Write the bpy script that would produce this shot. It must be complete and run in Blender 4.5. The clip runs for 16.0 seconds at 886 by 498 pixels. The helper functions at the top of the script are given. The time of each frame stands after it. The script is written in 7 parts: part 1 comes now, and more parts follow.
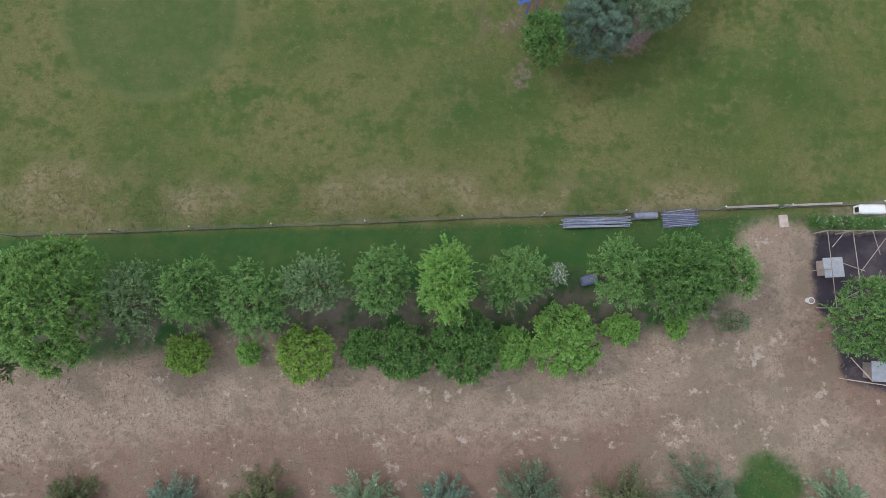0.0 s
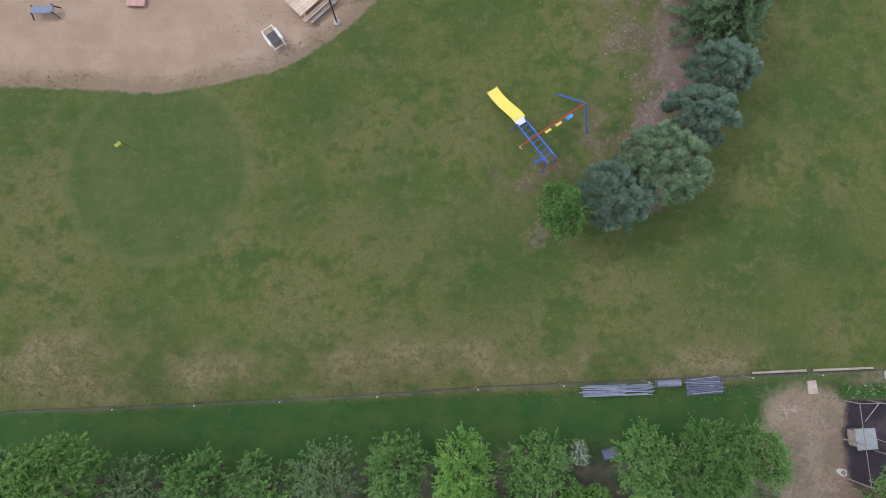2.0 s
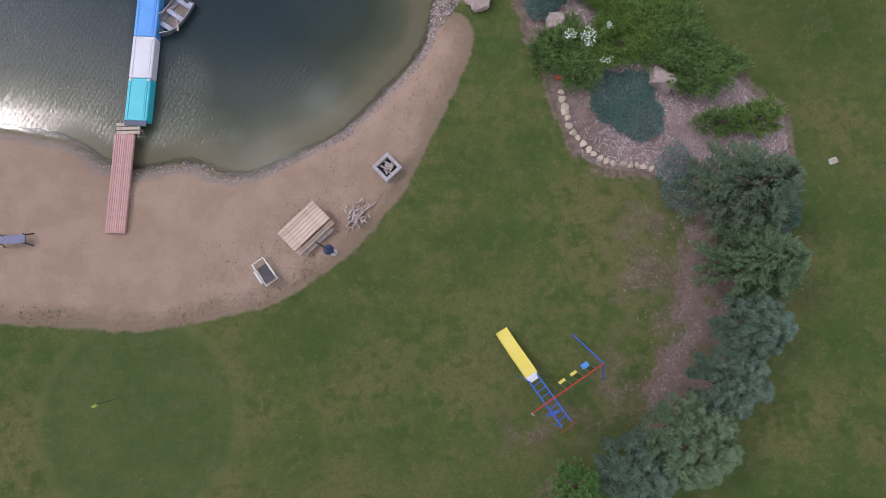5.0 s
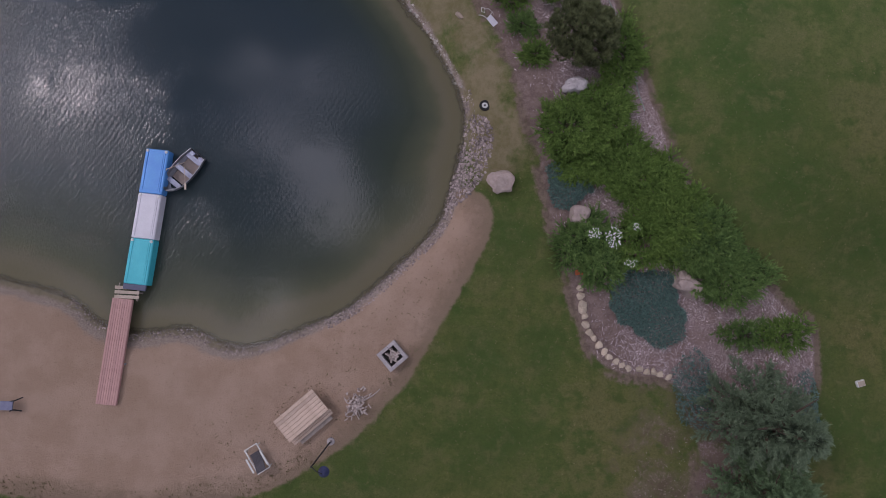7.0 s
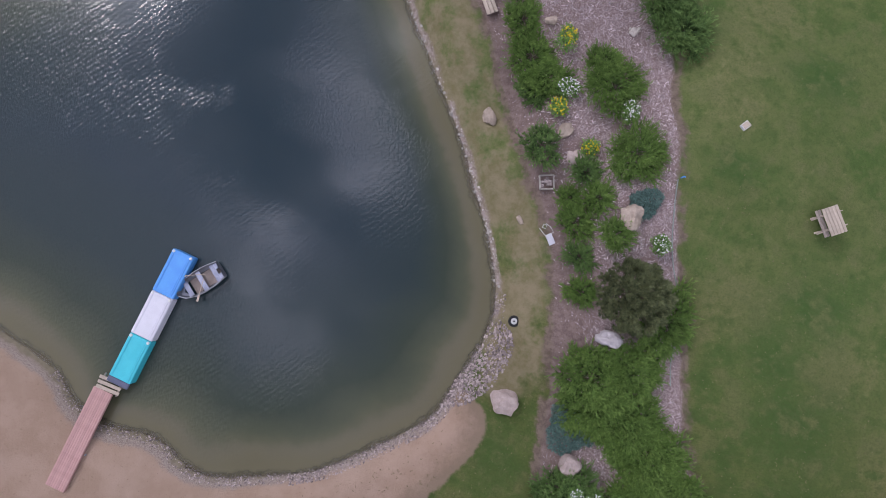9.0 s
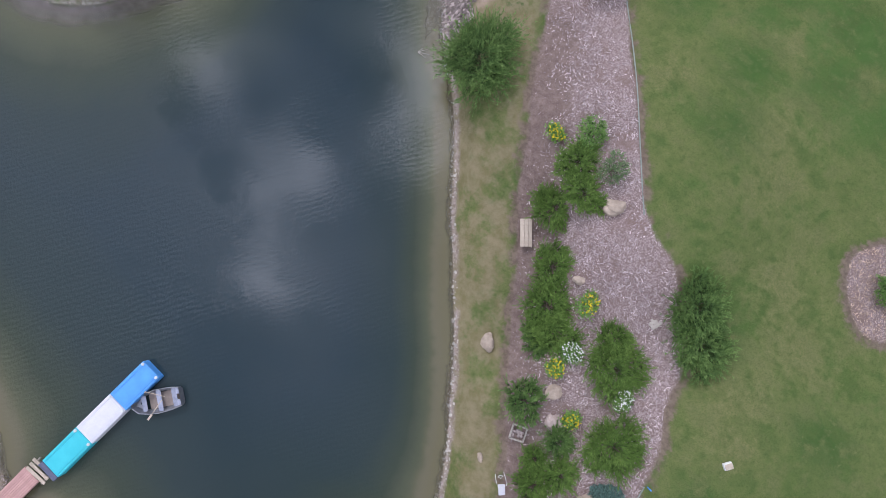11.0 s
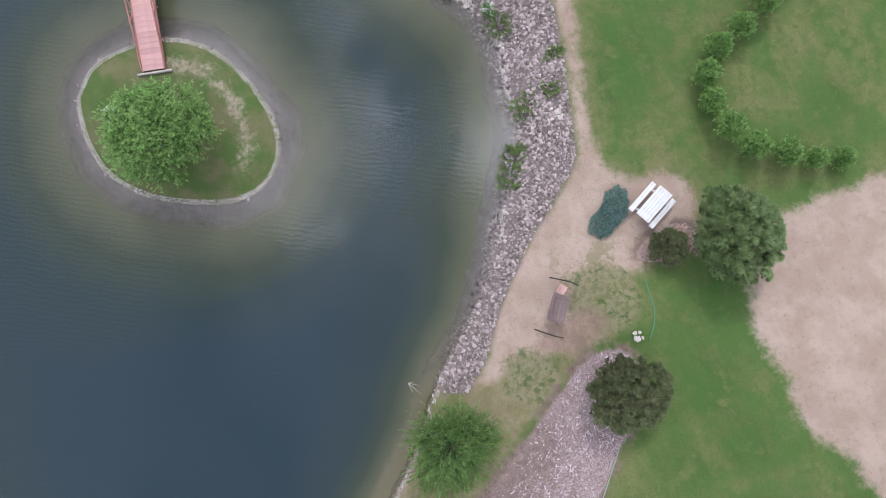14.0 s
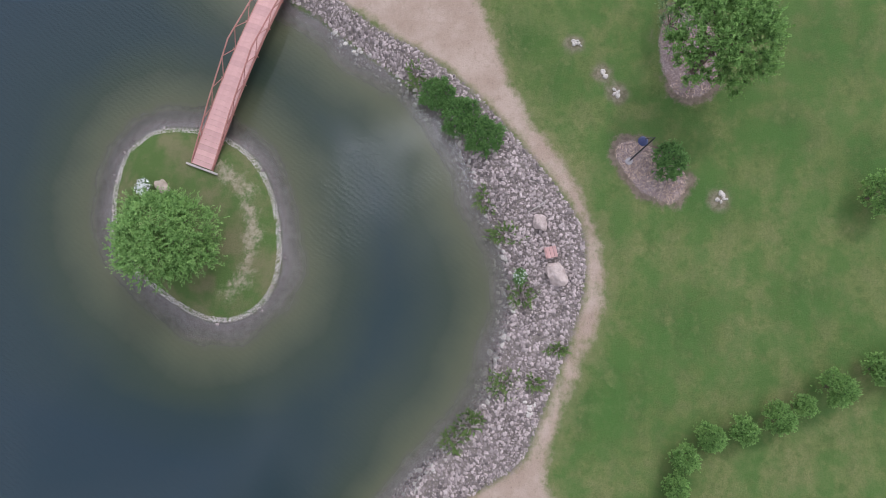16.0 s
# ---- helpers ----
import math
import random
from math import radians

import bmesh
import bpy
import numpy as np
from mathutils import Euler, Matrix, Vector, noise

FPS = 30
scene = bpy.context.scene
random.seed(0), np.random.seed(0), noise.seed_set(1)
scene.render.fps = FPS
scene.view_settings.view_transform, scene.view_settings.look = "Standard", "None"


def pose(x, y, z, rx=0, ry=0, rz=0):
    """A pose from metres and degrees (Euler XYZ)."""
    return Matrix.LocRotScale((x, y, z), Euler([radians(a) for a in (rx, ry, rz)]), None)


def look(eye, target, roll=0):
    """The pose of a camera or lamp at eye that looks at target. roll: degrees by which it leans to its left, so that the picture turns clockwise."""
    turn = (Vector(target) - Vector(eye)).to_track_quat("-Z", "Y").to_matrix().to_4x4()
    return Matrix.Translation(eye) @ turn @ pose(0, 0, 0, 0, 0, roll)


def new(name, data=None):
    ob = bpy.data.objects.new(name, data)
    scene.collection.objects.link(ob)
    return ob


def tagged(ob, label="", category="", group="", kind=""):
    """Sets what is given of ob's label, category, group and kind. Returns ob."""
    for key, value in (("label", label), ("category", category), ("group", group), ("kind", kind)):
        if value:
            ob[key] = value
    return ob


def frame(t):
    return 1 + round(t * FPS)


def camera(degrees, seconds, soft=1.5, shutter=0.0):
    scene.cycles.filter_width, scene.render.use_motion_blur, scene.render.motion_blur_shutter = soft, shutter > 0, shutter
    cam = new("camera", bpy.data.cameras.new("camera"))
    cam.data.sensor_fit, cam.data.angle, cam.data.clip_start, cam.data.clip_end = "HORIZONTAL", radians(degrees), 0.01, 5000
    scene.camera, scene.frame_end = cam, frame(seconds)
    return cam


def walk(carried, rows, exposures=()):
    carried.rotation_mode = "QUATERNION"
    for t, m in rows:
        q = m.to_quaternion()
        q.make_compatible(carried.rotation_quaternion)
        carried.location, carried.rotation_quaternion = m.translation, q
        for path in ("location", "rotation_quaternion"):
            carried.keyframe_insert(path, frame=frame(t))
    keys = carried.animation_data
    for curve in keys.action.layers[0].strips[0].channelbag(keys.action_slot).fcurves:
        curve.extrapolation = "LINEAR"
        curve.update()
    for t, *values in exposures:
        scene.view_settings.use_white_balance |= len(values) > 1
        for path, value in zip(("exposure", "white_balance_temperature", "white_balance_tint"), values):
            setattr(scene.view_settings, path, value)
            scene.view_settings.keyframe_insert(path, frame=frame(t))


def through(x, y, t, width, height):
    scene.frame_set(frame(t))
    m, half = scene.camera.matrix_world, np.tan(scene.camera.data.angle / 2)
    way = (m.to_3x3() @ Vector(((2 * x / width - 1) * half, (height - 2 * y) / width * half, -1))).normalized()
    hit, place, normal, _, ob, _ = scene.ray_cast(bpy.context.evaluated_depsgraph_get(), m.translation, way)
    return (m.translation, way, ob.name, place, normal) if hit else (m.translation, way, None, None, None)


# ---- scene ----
cam = camera(79.89, 16.0, soft=0.6)
PATH = [
    (0.0, -1.171, 5.268, 28.514, 6.112, -0.54, 0.41),
    (0.5, -1.468, 7.947, 28.619, 7.212, -0.523, 0.271),
    (1.0, -1.74, 10.303, 28.704, 7.554, -0.515, 0.213),
    (1.5, -1.834, 12.085, 28.643, 7.289, -0.4, 0.253),
    (2.0, -1.934, 13.815, 28.462, 7.529, -0.359, 0.231),
    (2.5, -2.032, 15.69, 28.284, 7.547, -0.391, 0.302),
    (3.0, -2.062, 17.796, 28.141, 7.68, -0.373, 0.335),
    (3.5, -2.154, 20.095, 28.075, 7.416, -0.457, 0.389),
    (4.0, -2.234, 22.606, 27.99, 7.261, -0.493, 0.498),
    (6.5, -2.818, 35.722, 27.843, 5.761, -0.646, 1.946),
    (7.0, -3.079, 38.415, 27.801, 5.644, -0.489, 4.964),
    (7.5, -3.321, 41.111, 27.813, 5.141, -0.121, 8.534),
    (8.0, -3.803, 43.825, 27.792, 4.988, 0.08, 13.041),
    (8.2, -4.124, 44.889, 27.784, 4.844, -0.014, 14.94),
    (10.3, -8.934, 55.863, 28.024, 2.889, -0.404, 37.449),
    (10.5, -9.485, 56.896, 28.019, 2.856, -0.268, 38.913),
    (11.0, -11.054, 59.419, 28.018, 2.9, 0.07, 43.486),
    (11.5, -12.789, 61.86, 27.98, 2.621, 0.566, 47.925),
    (12.0, -14.726, 64.225, 27.982, 2.897, 1.045, 52.585),
    (12.5, -16.922, 66.257, 28.155, 2.968, 1.21, 57.994),
    (13.0, -19.381, 68.221, 28.331, 3.305, 1.367, 63.889),
    (13.5, -22.022, 70.0, 28.461, 3.183, 1.306, 66.502),
    (14.0, -24.658, 71.743, 28.516, 3.917, 1.479, 69.502),
    (14.5, -27.409, 73.215, 28.544, 4.372, 1.738, 75.651),
    (15.0, -30.287, 74.483, 28.603, 5.211, 1.942, 82.862),
    (15.5, -33.172, 75.404, 28.748, 5.694, 2.118, 89.739),
    (16.0, -36.112, 76.091, 28.879, 6.621, 2.329, 98.757),
]
EXPOSURES = [(0, 0.12, 6560, 10), (0.7, 0.18, 6560, 11), (1.5, 0.07, 6555, 11), (2.5, 0.04, 6570, 11), (4.2, 0.06, 6610, 13), (6.3, -1.1, 6600, 29), (7.2, -0.98, 6580, 27), (8.2, -0.6, 6450, 26), (10.3, -0.09, 6400, 18), (11, 0.02, 6400, 17), (12, 0.22, 6420, 16), (13.5, 0.31, 6430, 15), (15, 0.22, 6430, 18), (16, 0.13, 6410, 15)]
walk(cam, [(t, pose(*row)) for t, *row in PATH], EXPOSURES)

# ---- world, sun ----
SUN_DIR = Vector((-0.66, 0.27, 0.70)).normalized()
world = bpy.data.worlds.new("sky")
scene.world = world
world.use_nodes = True
wt = world.node_tree
wt.nodes.clear()


def wnode(kind, **sets):
    n = wt.nodes.new(kind)
    for key, value in sets.items():
        n.inputs[key].default_value = value
    return n


w_sky = wt.nodes.new("ShaderNodeTexSky")
w_sky.sky_type = "NISHITA"
w_sky.sun_disc = False
w_sky.sun_elevation = math.asin(SUN_DIR.z)
w_sky.sun_rotation = math.atan2(SUN_DIR.x, SUN_DIR.y)
w_coord = wt.nodes.new("ShaderNodeTexCoord")
w_noise = wnode("ShaderNodeTexNoise", Scale=4.2, Detail=7.0, Roughness=0.55)
w_noise.inputs["Distortion"].default_value = 0.5
w_ramp = wt.nodes.new("ShaderNodeValToRGB")
w_ramp.color_ramp.elements[0].position, w_ramp.color_ramp.elements[1].position = 0.26, 0.46
w_cloud = wnode("ShaderNodeTexNoise", Scale=6.0, Detail=7.0, Roughness=0.6)
w_tone = wt.nodes.new("ShaderNodeValToRGB")
w_tone.color_ramp.elements[0].color = (6.0, 6.7, 7.9, 1)
w_tone.color_ramp.elements[0].position, w_tone.color_ramp.elements[1].position = 0.42, 0.68
w_tone.color_ramp.elements[1].color = (56.0, 59.0, 66.0, 1)
w_mid = w_tone.color_ramp.elements.new(0.53)
w_mid.color = (12.0, 13.0, 14.5, 1)
w_mix = wt.nodes.new("ShaderNodeMix")
w_mix.data_type = "RGBA"
w_bg = wnode("ShaderNodeBackground", Strength=0.10)
w_out = wt.nodes.new("ShaderNodeOutputWorld")
wt.links.new(w_coord.outputs["Generated"], w_noise.inputs["Vector"])
wt.links.new(w_coord.outputs["Generated"], w_cloud.inputs["Vector"])


def wmath(op, a, b, c=0.0):
    n = wt.nodes.new("ShaderNodeMath")
    n.operation = op
    for i, v in enumerate((a, b, c)):
        if isinstance(v, bpy.types.NodeSocket):
            wt.links.new(v, n.inputs[i])
        else:
            n.inputs[i].default_value = v
    return n.outputs[0]


# ragged cloud banks high in the western sky: towards, spread, brightness
CLOUDS = [((-0.30, 0.25, 0.92), 0.0030, 0.27), ((-0.20, 0.15, 0.97), 0.0035, 0.19), ((-0.32, -0.02, 0.95), 0.0024, 0.23), ((-0.19, -0.20, 0.96), 0.0035, 0.20), ((-0.51, -0.06, 0.86), 0.005, 0.16), ((-0.36, 0.37, 0.86), 0.003, 0.18), ((-0.20, 0.38, 0.90), 0.002, 0.18), ((-0.38, 0.03, 0.92), 0.002, 0.05), ((-0.58, -0.32, 0.75), 0.03, 0.11), ((-0.20, 0.25, 0.945), 0.0015, 0.12)]
w_shake = wt.nodes.new("ShaderNodeVectorMath")
w_shake.operation = "MULTIPLY_ADD"
wt.links.new(w_noise.outputs["Color"], w_shake.inputs[0])
w_shake.inputs[1].default_value, w_shake.inputs[2].default_value = (0.22, 0.22, 0.22), (-0.11, -0.11, -0.11)
w_bent = wt.nodes.new("ShaderNodeVectorMath")
wt.links.new(w_coord.outputs["Generated"], w_bent.inputs[0])
wt.links.new(w_shake.outputs[0], w_bent.inputs[1])
w_unit = wt.nodes.new("ShaderNodeVectorMath")
w_unit.operation = "NORMALIZE"
wt.links.new(w_bent.outputs[0], w_unit.inputs[0])
bank_sum = 0.0
for towards, wide, gain in CLOUDS:
    w_near = wt.nodes.new("ShaderNodeVectorMath")
    w_near.operation = "DOT_PRODUCT"
    w_near.inputs[1].default_value = Vector(towards).normalized()
    wt.links.new(w_unit.outputs[0], w_near.inputs[0])
    off = wmath("DIVIDE", wmath("SUBTRACT", 1.0, w_near.outputs["Value"]), wide)
    bank_sum = wmath("MULTIPLY_ADD", wmath("EXPONENT", wmath("MULTIPLY", off, -1.0), 0.0), gain, bank_sum)
w_lay = wmath("MULTIPLY_ADD", w_cloud.outputs["Fac"], 0.5, 0.20)
w_fac = wmath("ADD", w_lay, wmath("MULTIPLY", bank_sum, wmath("MULTIPLY_ADD", w_cloud.outputs["Fac"], 1.6, 0.2)))
w_cover = wmath("MULTIPLY_ADD", bank_sum, 0.8, w_noise.outputs["Fac"])
wt.links.new(w_fac, w_tone.inputs["Fac"])
wt.links.new(w_cover, w_ramp.inputs["Fac"])
wt.links.new(w_ramp.outputs["Color"], w_mix.inputs["Factor"])
wt.links.new(w_sky.outputs["Color"], w_mix.inputs["A"])
wt.links.new(w_tone.outputs["Color"], w_mix.inputs["B"])
# the sun's glow through thin cloud
w_sun = wt.nodes.new("ShaderNodeVectorMath")
w_sun.operation = "DOT_PRODUCT"
w_sun.inputs[1].default_value = SUN_DIR
wt.links.new(w_coord.outputs["Generated"], w_sun.inputs[0])
w_glow = wmath("EXPONENT", wmath("DIVIDE", wmath("SUBTRACT", w_sun.outputs["Value"], 1.0), 0.006), 0.0)
w_add = wt.nodes.new("ShaderNodeMix")
w_add.data_type, w_add.blend_type = "RGBA", "ADD"
next(i for i in w_add.inputs if i.name == "B" and i.type == "RGBA").default_value = (150.0, 160.0, 176.0, 1.0)
wt.links.new(w_glow, w_add.inputs[0])
wt.links.new(next(o for o in w_mix.outputs if o.type == "RGBA"), next(i for i in w_add.inputs if i.name == "A" and i.type == "RGBA"))
wt.links.new(next(o for o in w_add.outputs if o.type == "RGBA"), w_bg.inputs["Color"])
wt.links.new(w_bg.outputs["Background"], w_out.inputs["Surface"])

sun = new("sun", bpy.data.lights.new("sun", "SUN"))
sun.data.energy, sun.data.angle, sun.data.color = 0.8, radians(7), (1.0, 0.96, 0.9)
sun.matrix_world = look(SUN_DIR * 100, (0, 0, 0))


# ---- node helper and materials ----
class Mat:
    """Builds a node material step by step."""

    def __init__(self, name, rough=0.8, metal=0.0, spec=0.3):
        self.m = bpy.data.materials.new(name)
        self.m.use_nodes = True
        self.t = self.m.node_tree
        self.b = self.t.nodes["Principled BSDF"]
        self.set(self.b, "Roughness", rough)
        self.set(self.b, "Metallic", metal)
        self.set(self.b, "Specular IOR Level", spec)

    def set(self, node, key, value):
        sock = node.inputs[key]
        if isinstance(value, bpy.types.NodeSocket):
            self.t.links.new(value, sock)
        else:
            sock.default_value = (*value, 1.0) if isinstance(value, tuple) and len(value) == 3 and sock.type == "RGBA" else value

    def add(self, kind, **sets):
        n = self.t.nodes.new(kind)
        for key, value in sets.items():
            self.set(n, key, value)
        return n

    def coord(self, which="Object"):
        return self.add("ShaderNodeTexCoord").outputs[which]

    def position(self):
        return self.add("ShaderNodeNewGeometry").outputs["Position"]

    def noise(self, scale, detail=4.0, rough=0.6, vec=None, out="Fac"):
        n = self.add("ShaderNodeTexNoise", Scale=scale, Detail=detail, Roughness=rough)
        self.t.links.new(vec or self.position(), n.inputs["Vector"])
        return n.outputs[out]

    def math(self, op, a, b=0.0, c=0.0):
        n = self.add("ShaderNodeMath")
        n.operation = op
        for i, v in enumerate((a, b, c)):
            if isinstance(v, bpy.types.NodeSocket):
                self.t.links.new(v, n.inputs[i])
            else:
                n.inputs[i].default_value = v
        return n.outputs[0]

    def step(self, value, lo, hi, to=1.0):
        n = self.add("ShaderNodeMapRange")
        n.interpolation_type = "SMOOTHSTEP"
        self.set(n, "Value", value)
        for key, v in (("From Min", lo), ("From Max", hi), ("To Max", to)):
            n.inputs[key].default_value = v
        return n.outputs["Result"]

    def mix(self, fac, a, b, blend="MIX"):
        n = self.add("ShaderNodeMix")
        n.data_type, n.blend_type = "RGBA", blend
        self.set(n, "Factor", fac)
        for key, v in (("A", a), ("B", b)):
            sock = next(s for s in n.inputs if s.name == key and s.type == "RGBA")
            if isinstance(v, bpy.types.NodeSocket):
                self.t.links.new(v, sock)
            else:
                sock.default_value = (*v, 1.0)
        return next(s for s in n.outputs if s.type == "RGBA")

    def attr(self, name):
        n = self.add("ShaderNodeAttribute")
        n.attribute_name = name
        return n.outputs["Fac"]

    def random(self, island=False):
        if island:
            return self.add("ShaderNodeNewGeometry").outputs["Random Per Island"]
        return self.add("ShaderNodeObjectInfo").outputs["Random"]

    def bump(self, height, strength=0.5, distance=0.02):
        n = self.add("ShaderNodeBump", Strength=strength, Distance=distance)
        self.set(n, "Height", height)
        self.t.links.new(n.outputs["Normal"], self.b.inputs["Normal"])

    def done(self, colour):
        self.set(self.b, "Base Color", colour)
        return self.m


def surface(name, a, b, scale=6.0, rough=0.8, metal=0.0, bump=0.3, fine=60.0, spread=0.0, island=False, spec=0.3):
    """A plain weathered surface: two tones, fine grain and a bump; spread varies it from piece to piece."""
    k = Mat(name, rough, metal, spec)
    vec = k.coord()
    big = k.noise(scale, 4, 0.6, vec)
    small = k.noise(fine, 3, 0.7, vec)
    col = k.mix(k.step(big, 0.3, 0.7), a, b)
    col = k.mix(k.step(small, 0.25, 0.8, 0.35), col, tuple(c * 0.55 for c in a))
    if spread:
        tone = k.math("MULTIPLY_ADD", k.random(island), 2 * spread, 1.0 - spread)
        scale_node = k.add("ShaderNodeVectorMath")
        scale_node.operation = "SCALE"
        k.t.links.new(col, scale_node.inputs[0])
        k.set(scale_node, "Scale", tone)
        col = scale_node.outputs[0]
    k.bump(small, bump, 0.01)
    return k.done(col)


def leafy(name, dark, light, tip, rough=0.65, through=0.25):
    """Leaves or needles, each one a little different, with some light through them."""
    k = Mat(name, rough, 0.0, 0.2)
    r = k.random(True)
    # lighter tips as new growth, and shade inside the crown painted into the colour
    leaf_light = k.attr("tip")
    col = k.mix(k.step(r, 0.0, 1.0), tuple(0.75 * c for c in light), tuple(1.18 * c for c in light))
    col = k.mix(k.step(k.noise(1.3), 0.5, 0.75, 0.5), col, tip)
    col = k.mix(k.step(leaf_light, 0.6, 0.05), col, tuple(0.7 * c for c in dark))
    col = k.mix(k.step(leaf_light, 0.8, 1.0, 0.45), col, tuple(min(1.0, 1.3 * c) for c in tip))
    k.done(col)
    glow = k.add("ShaderNodeBsdfTranslucent")
    k.set(glow, "Color", col)
    mixer = k.add("ShaderNodeMixShader", Fac=through)
    k.t.links.new(k.b.outputs[0], mixer.inputs[1])
    k.t.links.new(glow.outputs[0], mixer.inputs[2])
    k.t.links.new(mixer.outputs[0], k.t.nodes["Material Output"].inputs["Surface"])
    return k.m


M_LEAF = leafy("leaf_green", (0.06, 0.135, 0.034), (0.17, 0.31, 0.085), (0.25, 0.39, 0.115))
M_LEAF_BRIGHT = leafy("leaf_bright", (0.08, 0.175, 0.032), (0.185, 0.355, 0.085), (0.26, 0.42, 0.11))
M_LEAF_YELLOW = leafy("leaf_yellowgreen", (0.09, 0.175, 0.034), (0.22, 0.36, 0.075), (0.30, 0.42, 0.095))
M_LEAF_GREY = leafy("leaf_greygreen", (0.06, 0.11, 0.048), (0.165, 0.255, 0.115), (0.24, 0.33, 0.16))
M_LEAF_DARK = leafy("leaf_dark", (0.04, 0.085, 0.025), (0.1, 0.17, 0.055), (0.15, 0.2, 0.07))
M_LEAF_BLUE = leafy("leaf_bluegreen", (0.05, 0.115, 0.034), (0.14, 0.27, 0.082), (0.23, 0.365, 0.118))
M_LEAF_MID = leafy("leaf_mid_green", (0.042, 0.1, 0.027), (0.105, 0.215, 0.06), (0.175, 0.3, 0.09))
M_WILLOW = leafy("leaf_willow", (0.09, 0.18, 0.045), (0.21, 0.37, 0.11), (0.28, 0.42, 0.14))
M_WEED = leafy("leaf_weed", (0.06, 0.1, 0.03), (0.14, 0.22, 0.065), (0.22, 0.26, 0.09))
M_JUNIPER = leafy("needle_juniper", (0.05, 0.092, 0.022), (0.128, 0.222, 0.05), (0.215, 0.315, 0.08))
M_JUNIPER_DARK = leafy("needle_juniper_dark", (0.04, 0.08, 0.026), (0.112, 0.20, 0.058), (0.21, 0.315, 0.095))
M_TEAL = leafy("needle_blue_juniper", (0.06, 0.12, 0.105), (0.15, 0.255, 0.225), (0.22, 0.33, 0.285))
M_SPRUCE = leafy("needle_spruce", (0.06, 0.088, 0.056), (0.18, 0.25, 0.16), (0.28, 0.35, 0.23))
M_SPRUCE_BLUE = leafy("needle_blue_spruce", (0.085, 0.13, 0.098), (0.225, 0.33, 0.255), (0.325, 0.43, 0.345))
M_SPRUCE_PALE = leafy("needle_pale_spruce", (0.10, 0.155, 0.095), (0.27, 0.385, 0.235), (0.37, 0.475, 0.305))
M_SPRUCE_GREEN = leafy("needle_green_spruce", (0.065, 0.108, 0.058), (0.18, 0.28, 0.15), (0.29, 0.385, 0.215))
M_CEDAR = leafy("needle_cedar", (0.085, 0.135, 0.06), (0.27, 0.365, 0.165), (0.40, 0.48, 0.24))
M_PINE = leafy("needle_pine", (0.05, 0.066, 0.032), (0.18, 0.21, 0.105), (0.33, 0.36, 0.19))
M_BARK = surface("bark", (0.10, 0.075, 0.055), (0.17, 0.13, 0.10), 8, 0.95, bump=0.8)
M_WHITE_FLOWER = surface("white_petals", (0.75, 0.75, 0.72), (0.85, 0.85, 0.82), 20, 0.7, bump=0.1)
M_YELLOW_FLOWER = surface("yellow_petals", (0.75, 0.55, 0.02), (0.85, 0.68, 0.04), 20, 0.7, bump=0.1)


# ---- plan helpers ----
def smooth_loop(pts, cuts=4, closed=True):
    """A Catmull-Rom line through the plan's corners."""
    p = np.array(pts, float)
    n = len(p)
    out = []
    for i in range(n if closed else n - 1):
        a, b, c, d = (p[(i + k) % n] if closed else p[min(max(i + k, 0), n - 1)] for k in (-1, 0, 1, 2))
        for s in np.arange(cuts) / cuts:
            out.append(0.5 * (2 * b + (c - a) * s + (2 * a - 5 * b + 4 * c - d) * s * s + (3 * b - a - 3 * c + d) * s ** 3))
    if not closed:
        out.append(p[-1])
    return np.array(out)


def inside(loop, x, y):
    """Metres inside a closed loop (negative outside)."""
    x, y = np.asarray(x, float), np.asarray(y, float)
    best = np.full(x.shape, 1e9)
    odd = np.zeros(x.shape, bool)
    for (ax, ay), (bx, by) in zip(loop, np.roll(loop, -1, 0)):
        dx, dy = bx - ax, by - ay
        k = np.clip(((x - ax) * dx + (y - ay) * dy) / (dx * dx + dy * dy + 1e-12), 0, 1)
        best = np.minimum(best, (x - ax - k * dx) ** 2 + (y - ay - k * dy) ** 2)
        if ay != by:
            odd ^= ((ay > y) != (by > y)) & (x < ax + (y - ay) * dx / (dy + 1e-12))
    return np.where(odd, 1.0, -1.0) * np.sqrt(best)


WATER_Z = -0.68
SHORE_SOUTH = [(-80, 22), (-60, 30), (-45, 35), (-35, 37.6), (-27.3, 37.6), (-24.8, 37.3), (-22.5, 36.8), (-20.8, 35.7), (-19, 35.3), (-17, 35.7), (-15.7, 35.7), (-14.4, 35.2), (-13.1, 35.1), (-11.8, 35.5), (-10.6, 36.1), (-9, 36.9), (-7.6, 37.8), (-6.1, 39.3), (-4.4, 41.2), (-3.6, 42.2), (-3.1, 43.4), (-2.9, 45), (-2.5, 46.2), (-2.4, 47.6), (-2.5, 48.9), (-2.9, 50.2), (-3.8, 51.7), (-4.8, 53.1), (-6.2, 54.8), (-7.5, 56.4), (-9.2, 58.2), (-11.2, 60.3)]
SHORE_NORTH = [(-12.8, 61.9), (-14.5, 63.8), (-16.2, 65.7), (-17.8, 67.2), (-19.4, 68.4), (-20.6, 69.5), (-21.9, 71), (-23.4, 72.6), (-24.9, 73.8), (-26.1, 74.7), (-27.8, 75.8), (-29.4, 76.9), (-31.5, 77.9), (-33, 78.2), (-35.6, 78.6), (-37.6, 78.5), (-39.8, 77.6), (-42.8, 75.9), (-45, 74.7), (-46.5, 73.5), (-47.7, 72), (-49.1, 69.7), (-50.5, 67.1), (-51.9, 64.8), (-53, 62.5), (-57, 58), (-68, 54), (-85, 50), (-95, 36)]
